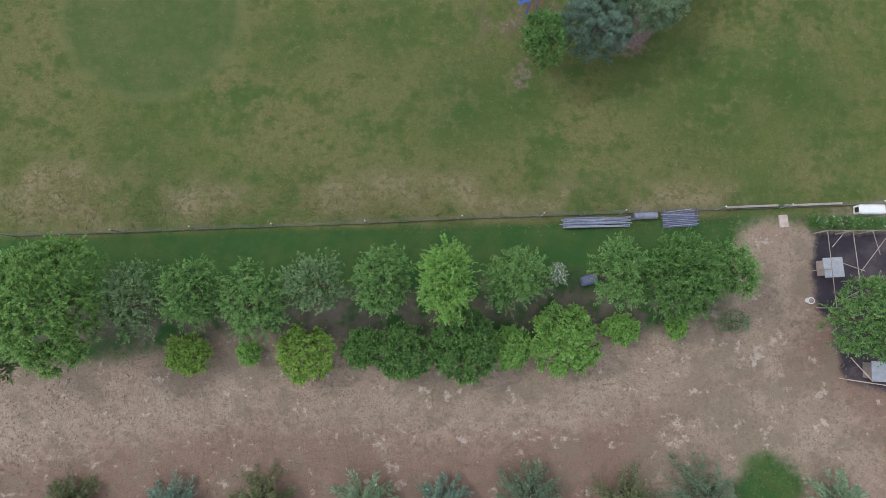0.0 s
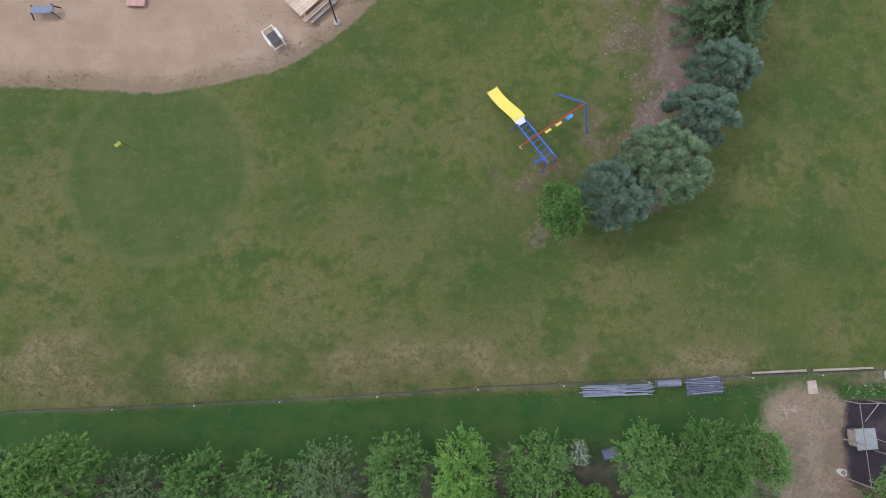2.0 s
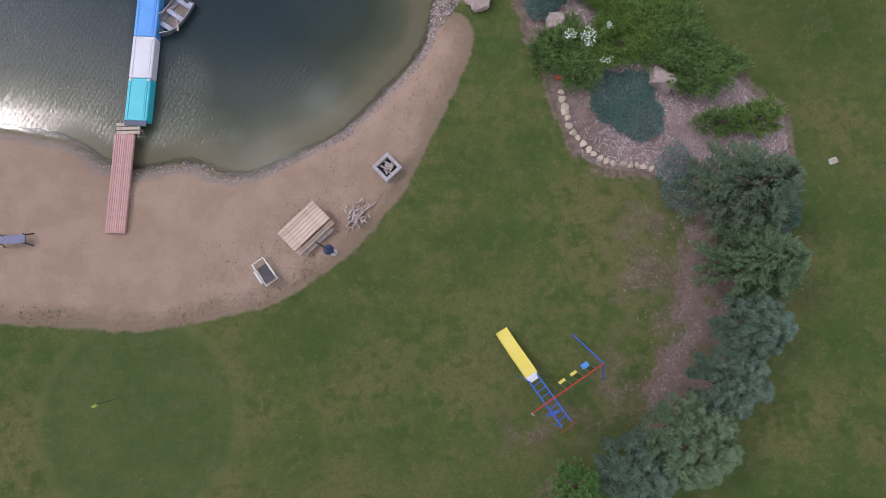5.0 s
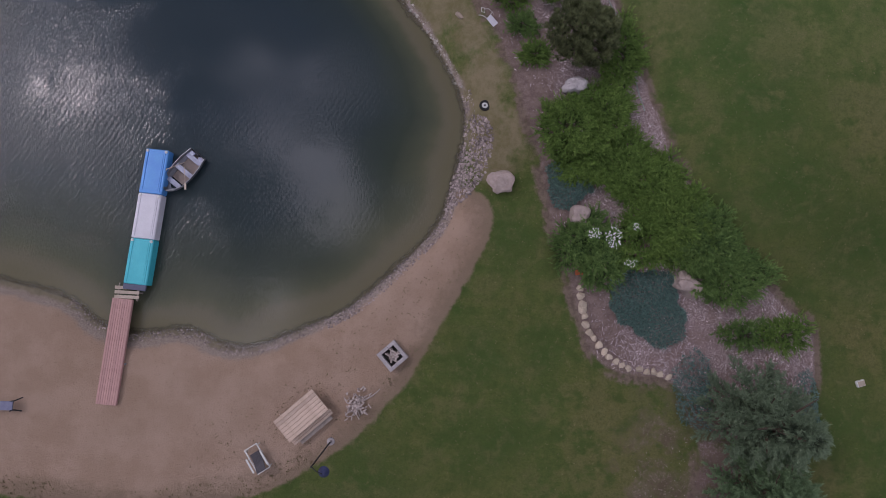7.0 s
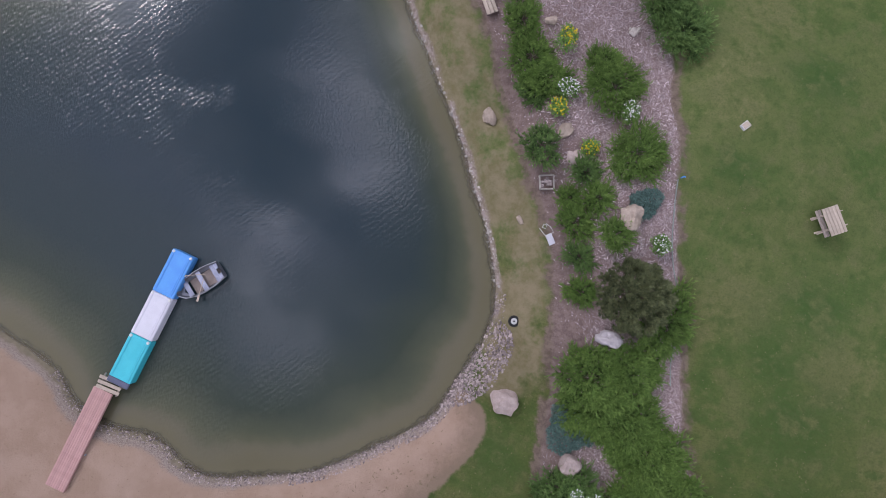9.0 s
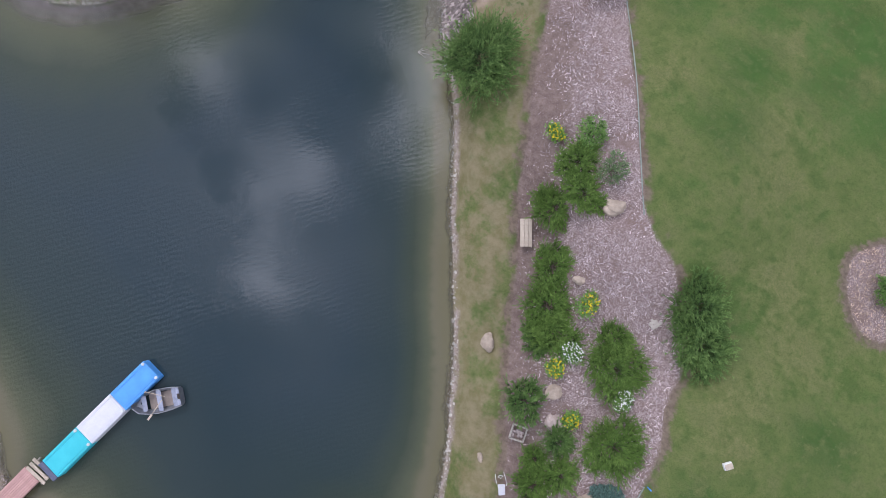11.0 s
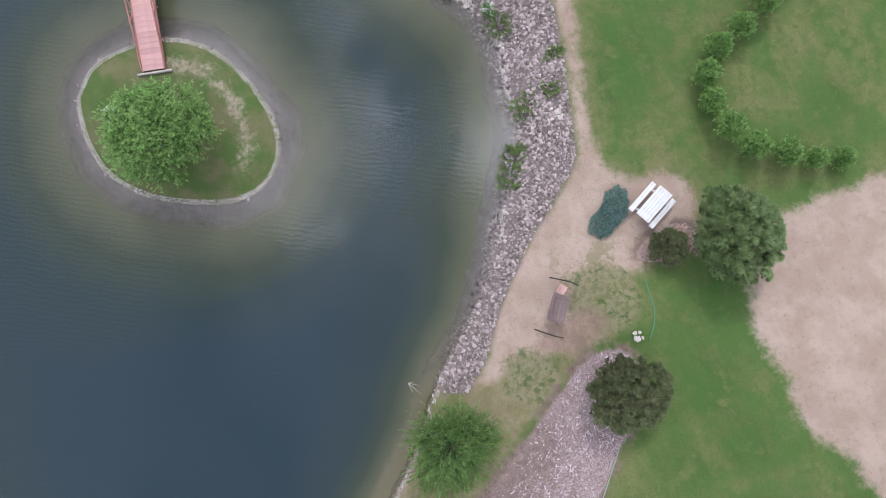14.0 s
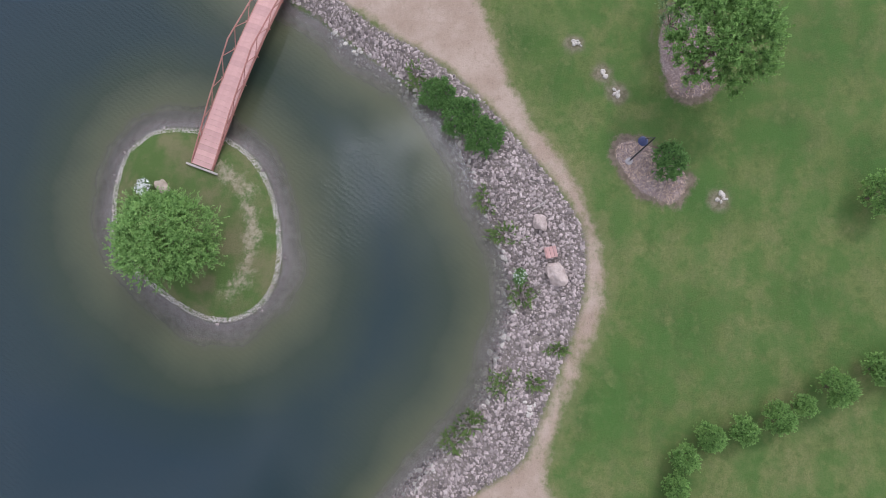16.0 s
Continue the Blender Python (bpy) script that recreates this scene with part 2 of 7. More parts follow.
ISLAND = [(-40.6, 54.8), (-42.3, 55.1), (-43.8, 56.5), (-44.2, 58.7), (-43.9, 61), (-42.7, 63), (-40.9, 64.3), (-38.5, 65.2), (-36.3, 65.4), (-34.6, 64.8), (-33.5, 63.3), (-33.4, 61.4), (-34.3, 59), (-35.5, 57), (-37.2, 55.5), (-38.9, 54.9)]
SAND = [(-70, 24), (-50, 26.5), (-36, 27), (-25.9, 26.8), (-22.8, 26.7), (-18.3, 26.5), (-15.6, 26.9), (-12.9, 27.5), (-11, 28), (-9, 29.3), (-7.1, 30.7), (-5.3, 32.8), (-4.1, 34.5), (-2.6, 37.7), (-1.4, 40.2), (-0.6, 42.5), (-0.9, 44), (-2.2, 44.6), (-4, 45), (-8, 42), (-14, 39), (-25, 41), (-50, 40)]
MULCH_WEST = [(-18.8, 77.2), (-18.2, 75.8), (-17.1, 74.1), (-15.8, 71.9), (-14, 69), (-12.8, 67.5), (-11.4, 65.5), (-10.1, 64), (-8.7, 62.4), (-7, 60.3), (-5.4, 58.3), (-3.5, 56), (-2.4, 55), (-1.2, 53), (-0.4, 51.3), (0.5, 49.1), (1.6, 46.4), (2.5, 43.1), (3.5, 40.4), (4.2, 38.5), (5, 36.6), (6.4, 35.6), (9.3, 35.3)]
MULCH_EAST = [(10.7, 32.9), (10.8, 29.8), (10.1, 27), (9.4, 25.1), (8.6, 23), (8.4, 20.6), (10.2, 20.2), (11.9, 21.9), (13.5, 24.6), (14.7, 27.2), (15.3, 30), (16.2, 33.9), (16.6, 36.9), (16.2, 39), (14.8, 39.8), (11.9, 42.5), (10.6, 44.2), (8.7, 46.6), (6.9, 50.2), (5.7, 53.1), (4.5, 55.1), (3.3, 57.7), (2.1, 60.4), (1, 62.2), (0.2, 64.4), (-1.5, 65.8), (-3.2, 67.2), (-5, 67.7), (-7.1, 69.1), (-10.3, 72.5), (-12.3, 74.6), (-14, 76.6), (-16.5, 79), (-18.5, 78.6)]
SWING_EARTH = [(9, 34.5), (10.7, 32), (10.8, 28), (10.1, 25.5), (9, 22.5), (5.1, 21), (1.6, 20.6), (1.9, 22.5), (4.5, 23.4), (6.5, 25.5), (7.6, 27.8), (6.8, 30.5), (7.5, 33)]
LAWN_BED = [(3.3, 72.8), (2.9, 74.3), (4.2, 75.8), (6.4, 75.6), (7.3, 73.6), (6.8, 71.8), (5.2, 71.4)]
LAMP_BED = [(-46.1, 83.1), (-46.9, 83.9), (-46.5, 85.4), (-45.6, 86.9), (-44.7, 87.2), (-43.6, 86.5), (-43.9, 85.3), (-44.4, 84.4)]
PINE_BED = [(-22.7, 81.2), (-23.2, 81.7), (-23.6, 82.8), (-23.6, 84.0), (-22.9, 84.7), (-22.0, 84.0), (-22.0, 82.9), (-22.2, 81.8)]
TREE_BED = [(-51.8, 85.0), (-50.4, 85.6), (-49.8, 86.6), (-50.5, 88.0), (-52.5, 88.3), (-54.6, 87.3), (-55.2, 85.7), (-53.6, 84.8)]
DIRT = [(-21.3, 87.6), (-19.3, 86), (-17, 85.1), (-14.5, 85.5), (-12.5, 85.2), (-10, 86.8), (-4, 89), (0, 96), (-8, 106), (-20, 104), (-22, 97), (-22.2, 90)]
RIPRAP_OUT = [(-19.3, 70.3), (-20.6, 71.9), (-22.7, 73.4), (-25.3, 76), (-27, 78.2), (-28.7, 80.1), (-30.6, 80.7), (-32.7, 81.2), (-35.2, 81.9), (-37.8, 82.3), (-39.9, 82.2), (-41.7, 81.7), (-43.7, 80.1), (-45.4, 78.3), (-46.6, 77), (-48.6, 74.6), (-50.5, 71.4), (-51.2, 69.5), (-52.6, 66.8), (-54.5, 63.5)]
PATH_OUT = [(-19.5, 76.8), (-21.2, 77.6), (-22.6, 78.9), (-22, 80.8), (-22.4, 82.2), (-22.9, 84.2), (-24.5, 85.3), (-26.4, 84.6), (-26.6, 82.6), (-28.2, 81.5), (-30.4, 81.9), (-33, 82.4), (-35, 83), (-38.1, 83.6), (-41, 82.9), (-43, 81.9), (-45.1, 80.5), (-47.7, 78.1), (-50.5, 76.2), (-54, 74.5), (-57, 71), (-58, 66)]
DRY = [(-90, -1), (-60, 1), (-40, 1.5), (-24.9, 1.8), (-18.8, 2.3), (-12.7, 3.6), (-6.6, 3.3), (-0.4, 2.6), (7.5, 3.6), (11.6, 4.2), (14.8, 5.2), (15.8, 8.9), (16.8, 10), (19.7, 10.1), (40, 8), (40, -60), (-90, -60)]
PATIO = [(20.2, 9.6), (20.2, 7), (20.4, 5.2), (21.1, 4.5), (21.5, 1.4), (24, 0.6), (30, 0.5), (32, 6), (30, 9.7)]
FENCE_STRIP = [(-60, 8.8), (-25, 9.3), (-10, 9.8), (6, 10.3), (16, 10.9), (15.5, 12.4), (6, 12.6), (-3, 12.8), (-12, 11.8), (-20, 12.8), (-30, 14), (-60, 14)]
SHORE_STRIP = [(-0.9, 44.6), (0.8, 46.5), (0.1, 49.1), (-0.8, 51.3), (-1.6, 53), (-2.9, 55), (-5.8, 58.3), (-9, 62.2), (-11.8, 65.4), (-14.4, 69), (-17, 73), (-18.8, 76.5), (-20.3, 75), (-20, 71.5), (-19.5, 68), (-12, 60), (-4, 51), (-2, 46.5)]
# lawn patches: x, y, radius
DRY_SOUTH = [(15.5, 21.5, 1.5), (20.5, 21, 1.3), (17, 16.5, 1.3), (17.2, 31, 1.2), (19, 38.5, 1.6), (18.7, 24.5, 1.2), (-13.5, 24.5, 0.8), (-6.5, 24, 2.9), (8.5, 16, 3.2), (-3, 18, 2.8), (-7, 12.5, 2.4), (-2.5, 11.5, 3.6), (-20.5, 11.5, 3.6), (-24, 17, 2.5), (-24.5, 20.5, 2.2), (1, 19, 1.9), (-11.5, 22.5, 0.9), (13.5, 14, 2.5), (1.5, 12, 3.4), (20, 13, 1.5), (-1, 24, 1.8), (7.3, 31, 2.8), (-6, 19, 2.7), (17, 28.5, 1.9), (18, 22.5, 1.5), (-10, 15, 2.6), (11, 14, 1.7), (5.8, 33.5, 1.6), (-13.5, 18, 1.2)]
DRY_NORTH = [(-47.0, 80.2, 1.3), (-44.9, 81.9, 1.3), (13.5, 53.5, 2.2), (18.5, 50, 2.5), (8, 53.5, 1.9), (3, 65, 2.1), (4, 63, 1.5), (1.5, 70, 1.8), (4, 68.5, 2.1), (-3, 73.5, 1.5), (-9.5, 74.5, 1.2), (-6, 80, 2.3), (-4.5, 75.5, 2.6), (-2.5, 80.5, 1.4), (-29.5, 94, 3), (-27.5, 84, 1.8), (-28.5, 91, 1.8), (-33.5, 96, 1.8), (-37, 91, 2.3), (-49.5, 93.5, 1.2), (-41, 85.5, 1.2), (-40, 90, 1.8), (-43.5, 93, 1.8)]
LUSH_SOUTH = [(16.8, 37, 1.1), (16.9, 32.8, 0.9), (20.5, 33, 1.5), (2.5, 36, 1.2), (-25, 25.5, 1.9), (-9, 26, 2.9), (-4.5, 21, 2.5), (-9.5, 20.5, 1.9), (0.5, 17, 3.5), (14.5, 16.5, 3.7), (19, 18, 2.6), (-18, 13, 2.7), (-17.5, 10.5, 1.5), (16.5, 11.5, 2.4), (18.5, 26.5, 2.4), (0.5, 31.5, 1.6), (-6, 29, 2.2), (17.5, 34, 1.9), (3, 17.5, 2.1), (0.5, 42, 1.5), (-0.5, 36, 1.5), (9, 29.7, 1.0), (10, 17.9, 2.0)]
LUSH_NORTH = [(10.5, 52.5, 1.9), (13, 50, 2.5), (14.5, 45.5, 2.4), (18, 43, 2.7), (11.5, 55.5, 1.9), (0.5, 66.5, 1.2), (-4, 83, 2.4), (-3.5, 80, 1.8), (7.5, 66, 1.8), (5, 60, 1.2), (-6, 74.5, 1.8), (0.5, 80.5, 2.4), (-19, 84, 2.7), (-15.5, 82, 1.8), (-12, 79, 1.5), (-12.5, 82.5, 1.8), (-7, 77.5, 1.7), (-8.5, 82, 1.8), (-32, 83.5, 2.1), (-37, 88, 2.4), (-27, 94, 1.5), (-52, 77, 1.6), (-50, 79.5, 1.6), (-48.5, 92.5, 1.8), (-33, 85, 2.6), (-54, 94.5, 2.4), (-47.5, 96.5, 1.8), (-41.5, 82.5, 1.2), (-44, 88.5, 1.6), (-39.5, 94, 1.7), (-46.5, 83.4, 1.0)]
BARE_SPOTS = [(-52.1, 80.0, 0.55), (-50.6, 81.9, 0.55), (-49.5, 82.85, 0.6), (-44.2, 89.05, 0.6), (-2.0, 64.8, 0.7)]
GREEN_CENTRE, GREEN_R = (-17.8, 22.0), 5.2

SPOTS_SOUTH = [(-21, 10, -.6), (-18, 20, -.5), (-11.6, 22, -.47), (1, 27, -.45), (6, 10, -1.1), (18, 10, -1.1), (20, 5.5, -1.5), (-20, 0, -.9), (5, 0, -1.4), (-11, 29, -.3), (-19, 31, -.3), (-5, 35, -.2), (9, 35.7, 0), (19, 36, .1), (20, 24, -.4), (0, 45, 0), (4, 44, .3)]
SPOTS_NORTH = [(3, 50, 1.2), (1.3, 56, 1.9), (-3.3, 54, .2), (-1.8, 54, .7), (-3.1, 59, 1.2), (-7, 58.6, -.1), (-9.9, 64.4, .35), (-7.3, 67.5, 2.5), (4.6, 62, 2.9), (14, 50, 2), (-5.4, 69, 3.2), (3.5, 73, 2.2), (12, 72, 2.5), (-20, 76, .4), (-19, 79.4, 1), (-25, 83, .1), (-30, 79.4, 0), (-10, 86, 1.8), (-38, 84, -.3), (-44, 89, -.3), (-38, 95, -.2), (-50, 82, -.3), (-60, 72, -.3)]
POND_LOOP = smooth_loop(SHORE_SOUTH + SHORE_NORTH)
ISLAND_LOOP = smooth_loop(ISLAND)
RIPRAP_LOOP = np.vstack([smooth_loop(RIPRAP_OUT, 4, False), smooth_loop(SHORE_NORTH[4:26], 4, False)[::-1] + np.array((-0.35, -0.35))])
PATH_LOOP = np.vstack([smooth_loop(PATH_OUT, 4, False), smooth_loop(RIPRAP_OUT, 4, False)[::-1]])


def wet(x, y):
    """Metres from the nearest shore, positive in the pond."""
    return np.minimum(inside(POND_LOOP, x, y), -inside(ISLAND_LOOP, x, y))


def height_grid(x, y):
    num = den = 0.0
    for px, py, pz in SPOTS_SOUTH + SPOTS_NORTH:
        w = ((x - px) ** 2 + (y - py) ** 2 + 3.0) ** -2
        num, den = num + w * pz, den + w
    land = num / den
    isl = inside(ISLAND_LOOP, x, y)
    land = np.where(isl > -1, -0.35 + 0.25 * np.clip(isl / 4, 0, 1), land)
    d = wet(x, y)
    k = np.clip(-d / 1.3, 0, 1)
    k = k * k * (3 - 2 * k)
    above = (WATER_Z + 0.02) * (1 - k) + land * k
    below = WATER_Z - 2.2 * (1 - np.exp(-np.maximum(d, 0) / 5.0)) - 0.02
    return np.where(d > 0, below, above)


def height(x, y):
    return float(height_grid(np.array([float(x)]), np.array([float(y)]))[0])


# ---- ground material ----
k = Mat("ground", 0.95, 0.0, 0.1)
pos = k.position()
n_big, n_mid = k.noise(0.13, 3, 0.55, pos), k.noise(0.55, 5, 0.62, pos)
n_small, n_fine = k.noise(3.2, 5, 0.7, pos), k.noise(17.0, 4, 0.75, pos)
n_edge = k.math("MULTIPLY_ADD", n_small, 1.1, -0.55)
n_edge = k.math("MULTIPLY_ADD", k.math("SUBTRACT", k.noise(0.9, 3, 0.6, pos), 0.5), 1.3, n_edge)


def zone(name, soft=0.15, wobble=0.3, to=1.0):
    d = k.attr(name)
    return k.step(k.math("MULTIPLY_ADD", n_edge, wobble, d), -soft, soft, to)


n_patch = k.noise(1.25, 6, 0.72, pos)
n_grain = k.noise(7.5, 3, 0.7, pos)
n_clump = k.noise(2.1, 6, 0.78, pos)
n_blotch = k.noise(0.33, 4, 0.62, pos)
mown = k.add("ShaderNodeMapping")
mown.inputs["Rotation"].default_value, mown.inputs["Scale"].default_value = (0, 0, -0.06), (0.16, 1.15, 1.0)
k.t.links.new(pos, mown.inputs["Vector"])
n_mown = k.noise(1.0, 4, 0.65, mown.outputs["Vector"])
n_soft, n_soft2 = k.noise(0.8, 2.5, 0.55, pos), k.noise(2.0, 2.5, 0.55, pos)
ragged = k.math("ADD", k.math("MULTIPLY_ADD", n_soft, 2.4, -1.2), k.math("MULTIPLY_ADD", n_soft2, 1.5, -0.75))
ragged = k.math("ADD", ragged, k.math("MULTIPLY_ADD", n_clump, 0.8, -0.4))
ragged = k.math("ADD", ragged, k.math("MULTIPLY_ADD", n_mown, 1.4, -0.7))
dried = k.step(k.math("ADD", k.attr("lawn_dry"), ragged), -0.05, 1.1)
lush = k.step(k.math("ADD", k.attr("lawn_lush"), ragged), -0.05, 1.1)
lawn = k.mix(k.step(n_mid, 0.3, 0.7), (0.072, 0.112, 0.031), (0.111, 0.135, 0.041))
lawn = k.mix(k.step(n_big, 0.40, 0.66, 0.5), lawn, (0.147, 0.142, 0.050))
lawn = k.mix(k.step(n_blotch, 0.5, 0.36, 0.5), lawn, (0.049, 0.100, 0.025))
lawn = k.mix(k.step(n_mown, 0.5, 0.68, 0.4), lawn, (0.147, 0.142, 0.055))
lawn = k.mix(k.step(n_mown, 0.48, 0.32, 0.4), lawn, (0.057, 0.096, 0.027))
lawn = k.mix(k.math("MULTIPLY", dried, 0.72), lawn, k.mix(k.step(n_small, 0.35, 0.7), (0.158, 0.140, 0.058), (0.202, 0.169, 0.082)))
lawn = k.mix(k.math("MULTIPLY", lush, 0.66), lawn, (0.039, 0.092, 0.022))
lawn = k.mix(k.step(n_soft, 0.46, 0.72, 0.4), lawn, (0.174, 0.158, 0.071))
lawn = k.mix(k.step(n_soft2, 0.48, 0.74, 0.34), lawn, (0.174, 0.158, 0.071))
lawn = k.mix(k.step(n_soft, 0.52, 0.28, 0.42), lawn, (0.052, 0.087, 0.024))
lawn = k.mix(k.step(n_soft2, 0.50, 0.28, 0.4), lawn, (0.052, 0.087, 0.024))
lawn = k.mix(k.step(n_clump, 0.45, 0.34, 0.3), lawn, (0.049, 0.078, 0.024))
lawn = k.mix(k.step(n_grain, 0.48, 0.62, 0.32), lawn, (0.055, 0.076, 0.024))
lawn = k.mix(k.step(n_fine, 0.44, 0.66, 0.4), lawn, (0.052, 0.074, 0.023))
lawn = k.mix(k.step(n_small, 0.58, 0.74, 0.4), lawn, (0.196, 0.169, 0.085))
drygrass = k.mix(k.step(n_mid, 0.35, 0.65), (0.17, 0.15, 0.07), (0.24, 0.19, 0.12))
drygrass = k.mix(k.step(n_small, 0.45, 0.6, 0.75), drygrass, (0.085, 0.095, 0.035))
drygrass = k.mix(k.step(n_grain, 0.55, 0.68, 0.6), drygrass, (0.33, 0.27, 0.19))
north = k.mix(k.step(n_mid, 0.3, 0.7), (0.098, 0.144, 0.042), (0.150, 0.176, 0.064))
north = k.mix(k.step(n_big, 0.42, 0.66, 0.45), north, (0.172, 0.186, 0.072))
north = k.mix(k.step(n_blotch, 0.5, 0.36, 0.5), north, (0.066, 0.135, 0.032))
north = k.mix(k.math("MULTIPLY", dried, 0.62), north, k.mix(k.step(n_small, 0.35, 0.7), (0.190, 0.185, 0.080), (0.230, 0.210, 0.105)))
north = k.mix(k.math("MULTIPLY", lush, 0.85), north, (0.042, 0.104, 0.025))
north = k.mix(k.step(n_soft, 0.46, 0.72, 0.4), north, (0.215, 0.200, 0.095))
north = k.mix(k.step(n_soft2, 0.48, 0.74, 0.34), north, (0.215, 0.200, 0.095))
north = k.mix(k.step(n_soft, 0.52, 0.28, 0.42), north, (0.064, 0.112, 0.032))
north = k.mix(k.step(n_soft2, 0.50, 0.28, 0.4), north, (0.064, 0.112, 0.032))
north = k.mix(k.step(n_clump, 0.45, 0.34, 0.3), north, (0.06, 0.105, 0.03))
north = k.mix(k.step(n_grain, 0.48, 0.62, 0.32), north, (0.07, 0.105, 0.03))
north = k.mix(k.step(n_fine, 0.44, 0.66, 0.4), north, (0.055, 0.09, 0.025))
north = k.mix(k.step(n_small, 0.58, 0.74, 0.4), north, (0.22, 0.215, 0.10))
north = k.mix(k.math("MULTIPLY", k.attr("fresh"), k.step(n_mid, 0.62, 0.38, 0.6)), north, (0.068, 0.140, 0.036))
col = k.mix(k.step(k.attr("northness"), 0.0, 1.0), lawn, north)
col = k.mix(k.math("MULTIPLY", zone("fence_strip", 0.9, 1.6, 0.85), k.step(k.noise(0.3, 4, 0.65, pos), 0.40, 0.58)), col, drygrass)
col = k.mix(k.math("MULTIPLY", zone("shore_strip", 0.4, 0.6, 0.8), k.step(k.noise(0.45, 4, 0.7, pos), 0.32, 0.54)), col, k.mix(k.step(n_patch, 0.35, 0.65), (0.20, 0.165, 0.09), (0.29, 0.235, 0.155)))
green = k.mix(k.step(n_mid, 0.3, 0.7), (0.062, 0.103, 0.036), (0.085, 0.115, 0.046))
green = k.mix(k.step(n_fine, 0.3, 0.8, 0.3), green, (0.04, 0.07, 0.025))
col = k.mix(zone("green", 0.35, 0.35, 0.45), col, green)
col = k.mix(k.step(k.math("ABSOLUTE", k.attr("green")), 0.5, 0.12, 0.2), col, (0.17, 0.17, 0.08))
strip = k.mix(k.step(n_soft, 0.35, 0.7), (0.035, 0.092, 0.026), (0.062, 0.108, 0.032))
strip = k.mix(k.step(n_patch, 0.55, 0.72, 0.5), strip, (0.14, 0.13, 0.06))
strip = k.mix(k.step(n_fine, 0.3, 0.8, 0.35), strip, (0.025, 0.05, 0.015))
col = k.mix(zone("orchard", 0.25, 0.3), col, strip)
soil = k.mix(k.step(n_mid, 0.35, 0.65), (0.17, 0.135, 0.115), (0.10, 0.085, 0.07))
dry = k.mix(k.step(n_mid, 0.32, 0.68), (0.34, 0.265, 0.205), (0.27, 0.20, 0.155))
dry = k.mix(k.step(n_big, 0.45, 0.7, 0.4), dry, (0.32, 0.225, 0.175))
dry = k.mix(k.step(k.math("MULTIPLY_ADD", n_edge, 3.0, k.attr("dry")), 3.2, 6.0, 0.8), dry, (0.205, 0.125, 0.1))
dry = k.mix(k.step(n_small, 0.52, 0.66, 0.6), dry, (0.165, 0.13, 0.095))
dry = k.mix(k.step(n_fine, 0.46, 0.7, 0.6), dry, (0.13, 0.105, 0.07))
dry = k.mix(k.step(n_grain, 0.52, 0.66, 0.6), dry, (0.15, 0.12, 0.085))
dry = k.mix(k.step(k.noise(0.4, 4, 0.65, pos), 0.48, 0.62, 0.65), dry, (0.19, 0.15, 0.11))
dry = k.mix(k.step(k.noise(1.1, 5, 0.7, pos), 0.57, 0.69, 0.75), dry, (0.45, 0.375, 0.315))
col = k.mix(k.math("MULTIPLY", zone("under_trees", 0.9, 1.6, 0.85), k.step(n_soft, 0.36, 0.55)), col, soil)
col = k.mix(zone("dry", 0.6, 1.0), col, dry)
earth = k.mix(k.step(n_mid, 0.35, 0.65), (0.155, 0.125, 0.082), (0.20, 0.155, 0.115))
earth = k.mix(k.step(n_small, 0.42, 0.66, 0.7), earth, (0.09, 0.095, 0.04))
earth = k.mix(k.step(n_patch, 0.48, 0.62, 0.7), earth, (0.12, 0.085, 0.065))
earth = k.mix(k.step(n_grain, 0.55, 0.66, 0.6), earth, (0.33, 0.25, 0.225))
col = k.mix(k.math("MULTIPLY", zone("swing_earth", 1.3, 2.6, 0.9), k.step(k.noise(0.62, 5, 0.7, pos), 0.40, 0.58)), col, earth)
sand = k.mix(k.step(n_mid, 0.34, 0.66), (0.400, 0.285, 0.217), (0.340, 0.238, 0.174))
sand = k.mix(k.step(n_patch, 0.52, 0.74, 0.35), sand, (0.29, 0.20, 0.135))
sand = k.mix(k.step(n_big, 0.4, 0.7, 0.4), sand, (0.42, 0.315, 0.25))
sand = k.mix(k.step(n_grain, 0.62, 0.74, 0.5), sand, (0.20, 0.15, 0.10))
sand = k.mix(k.step(k.math("MULTIPLY_ADD", n_edge, 1.2, k.attr("sand")), 1.5, 0.2, 0.75), sand, (0.20, 0.15, 0.105))
sand = k.mix(k.step(n_small, 0.58, 0.75, 0.45), sand, (0.24, 0.175, 0.115))
sand = k.mix(k.step(n_fine, 0.62, 0.78, 0.5), sand, (0.17, 0.13, 0.085))
col = k.mix(zone("sand", 0.12, 0.35), col, sand)
pale = k.mix(k.step(n_mid, 0.34, 0.66), (0.43, 0.33, 0.27), (0.355, 0.262, 0.207))
pale = k.mix(k.step(n_small, 0.52, 0.72, 0.5), pale, (0.25, 0.20, 0.145))
pale = k.mix(k.step(n_patch, 0.5, 0.7, 0.32), pale, (0.28, 0.20, 0.15))
pale = k.mix(k.step(n_grain, 0.6, 0.72, 0.5), pale, (0.18, 0.14, 0.10))
pale = k.mix(k.step(n_fine, 0.55, 0.78, 0.4), pale, (0.20, 0.155, 0.11))
col = k.mix(zone("dirt", 0.45, 1.1), col, pale)
col = k.mix(zone("bare_spots", 0.25, 0.5, 0.85), col, k.mix(k.step(n_small, 0.4, 0.6), (0.26, 0.205, 0.165), (0.15, 0.125, 0.085)))
col = k.mix(k.step(k.math("MULTIPLY_ADD", n_edge, 1.6, k.attr("path")), -1.1, -0.2, 0.4), col, (0.205, 0.185, 0.095))
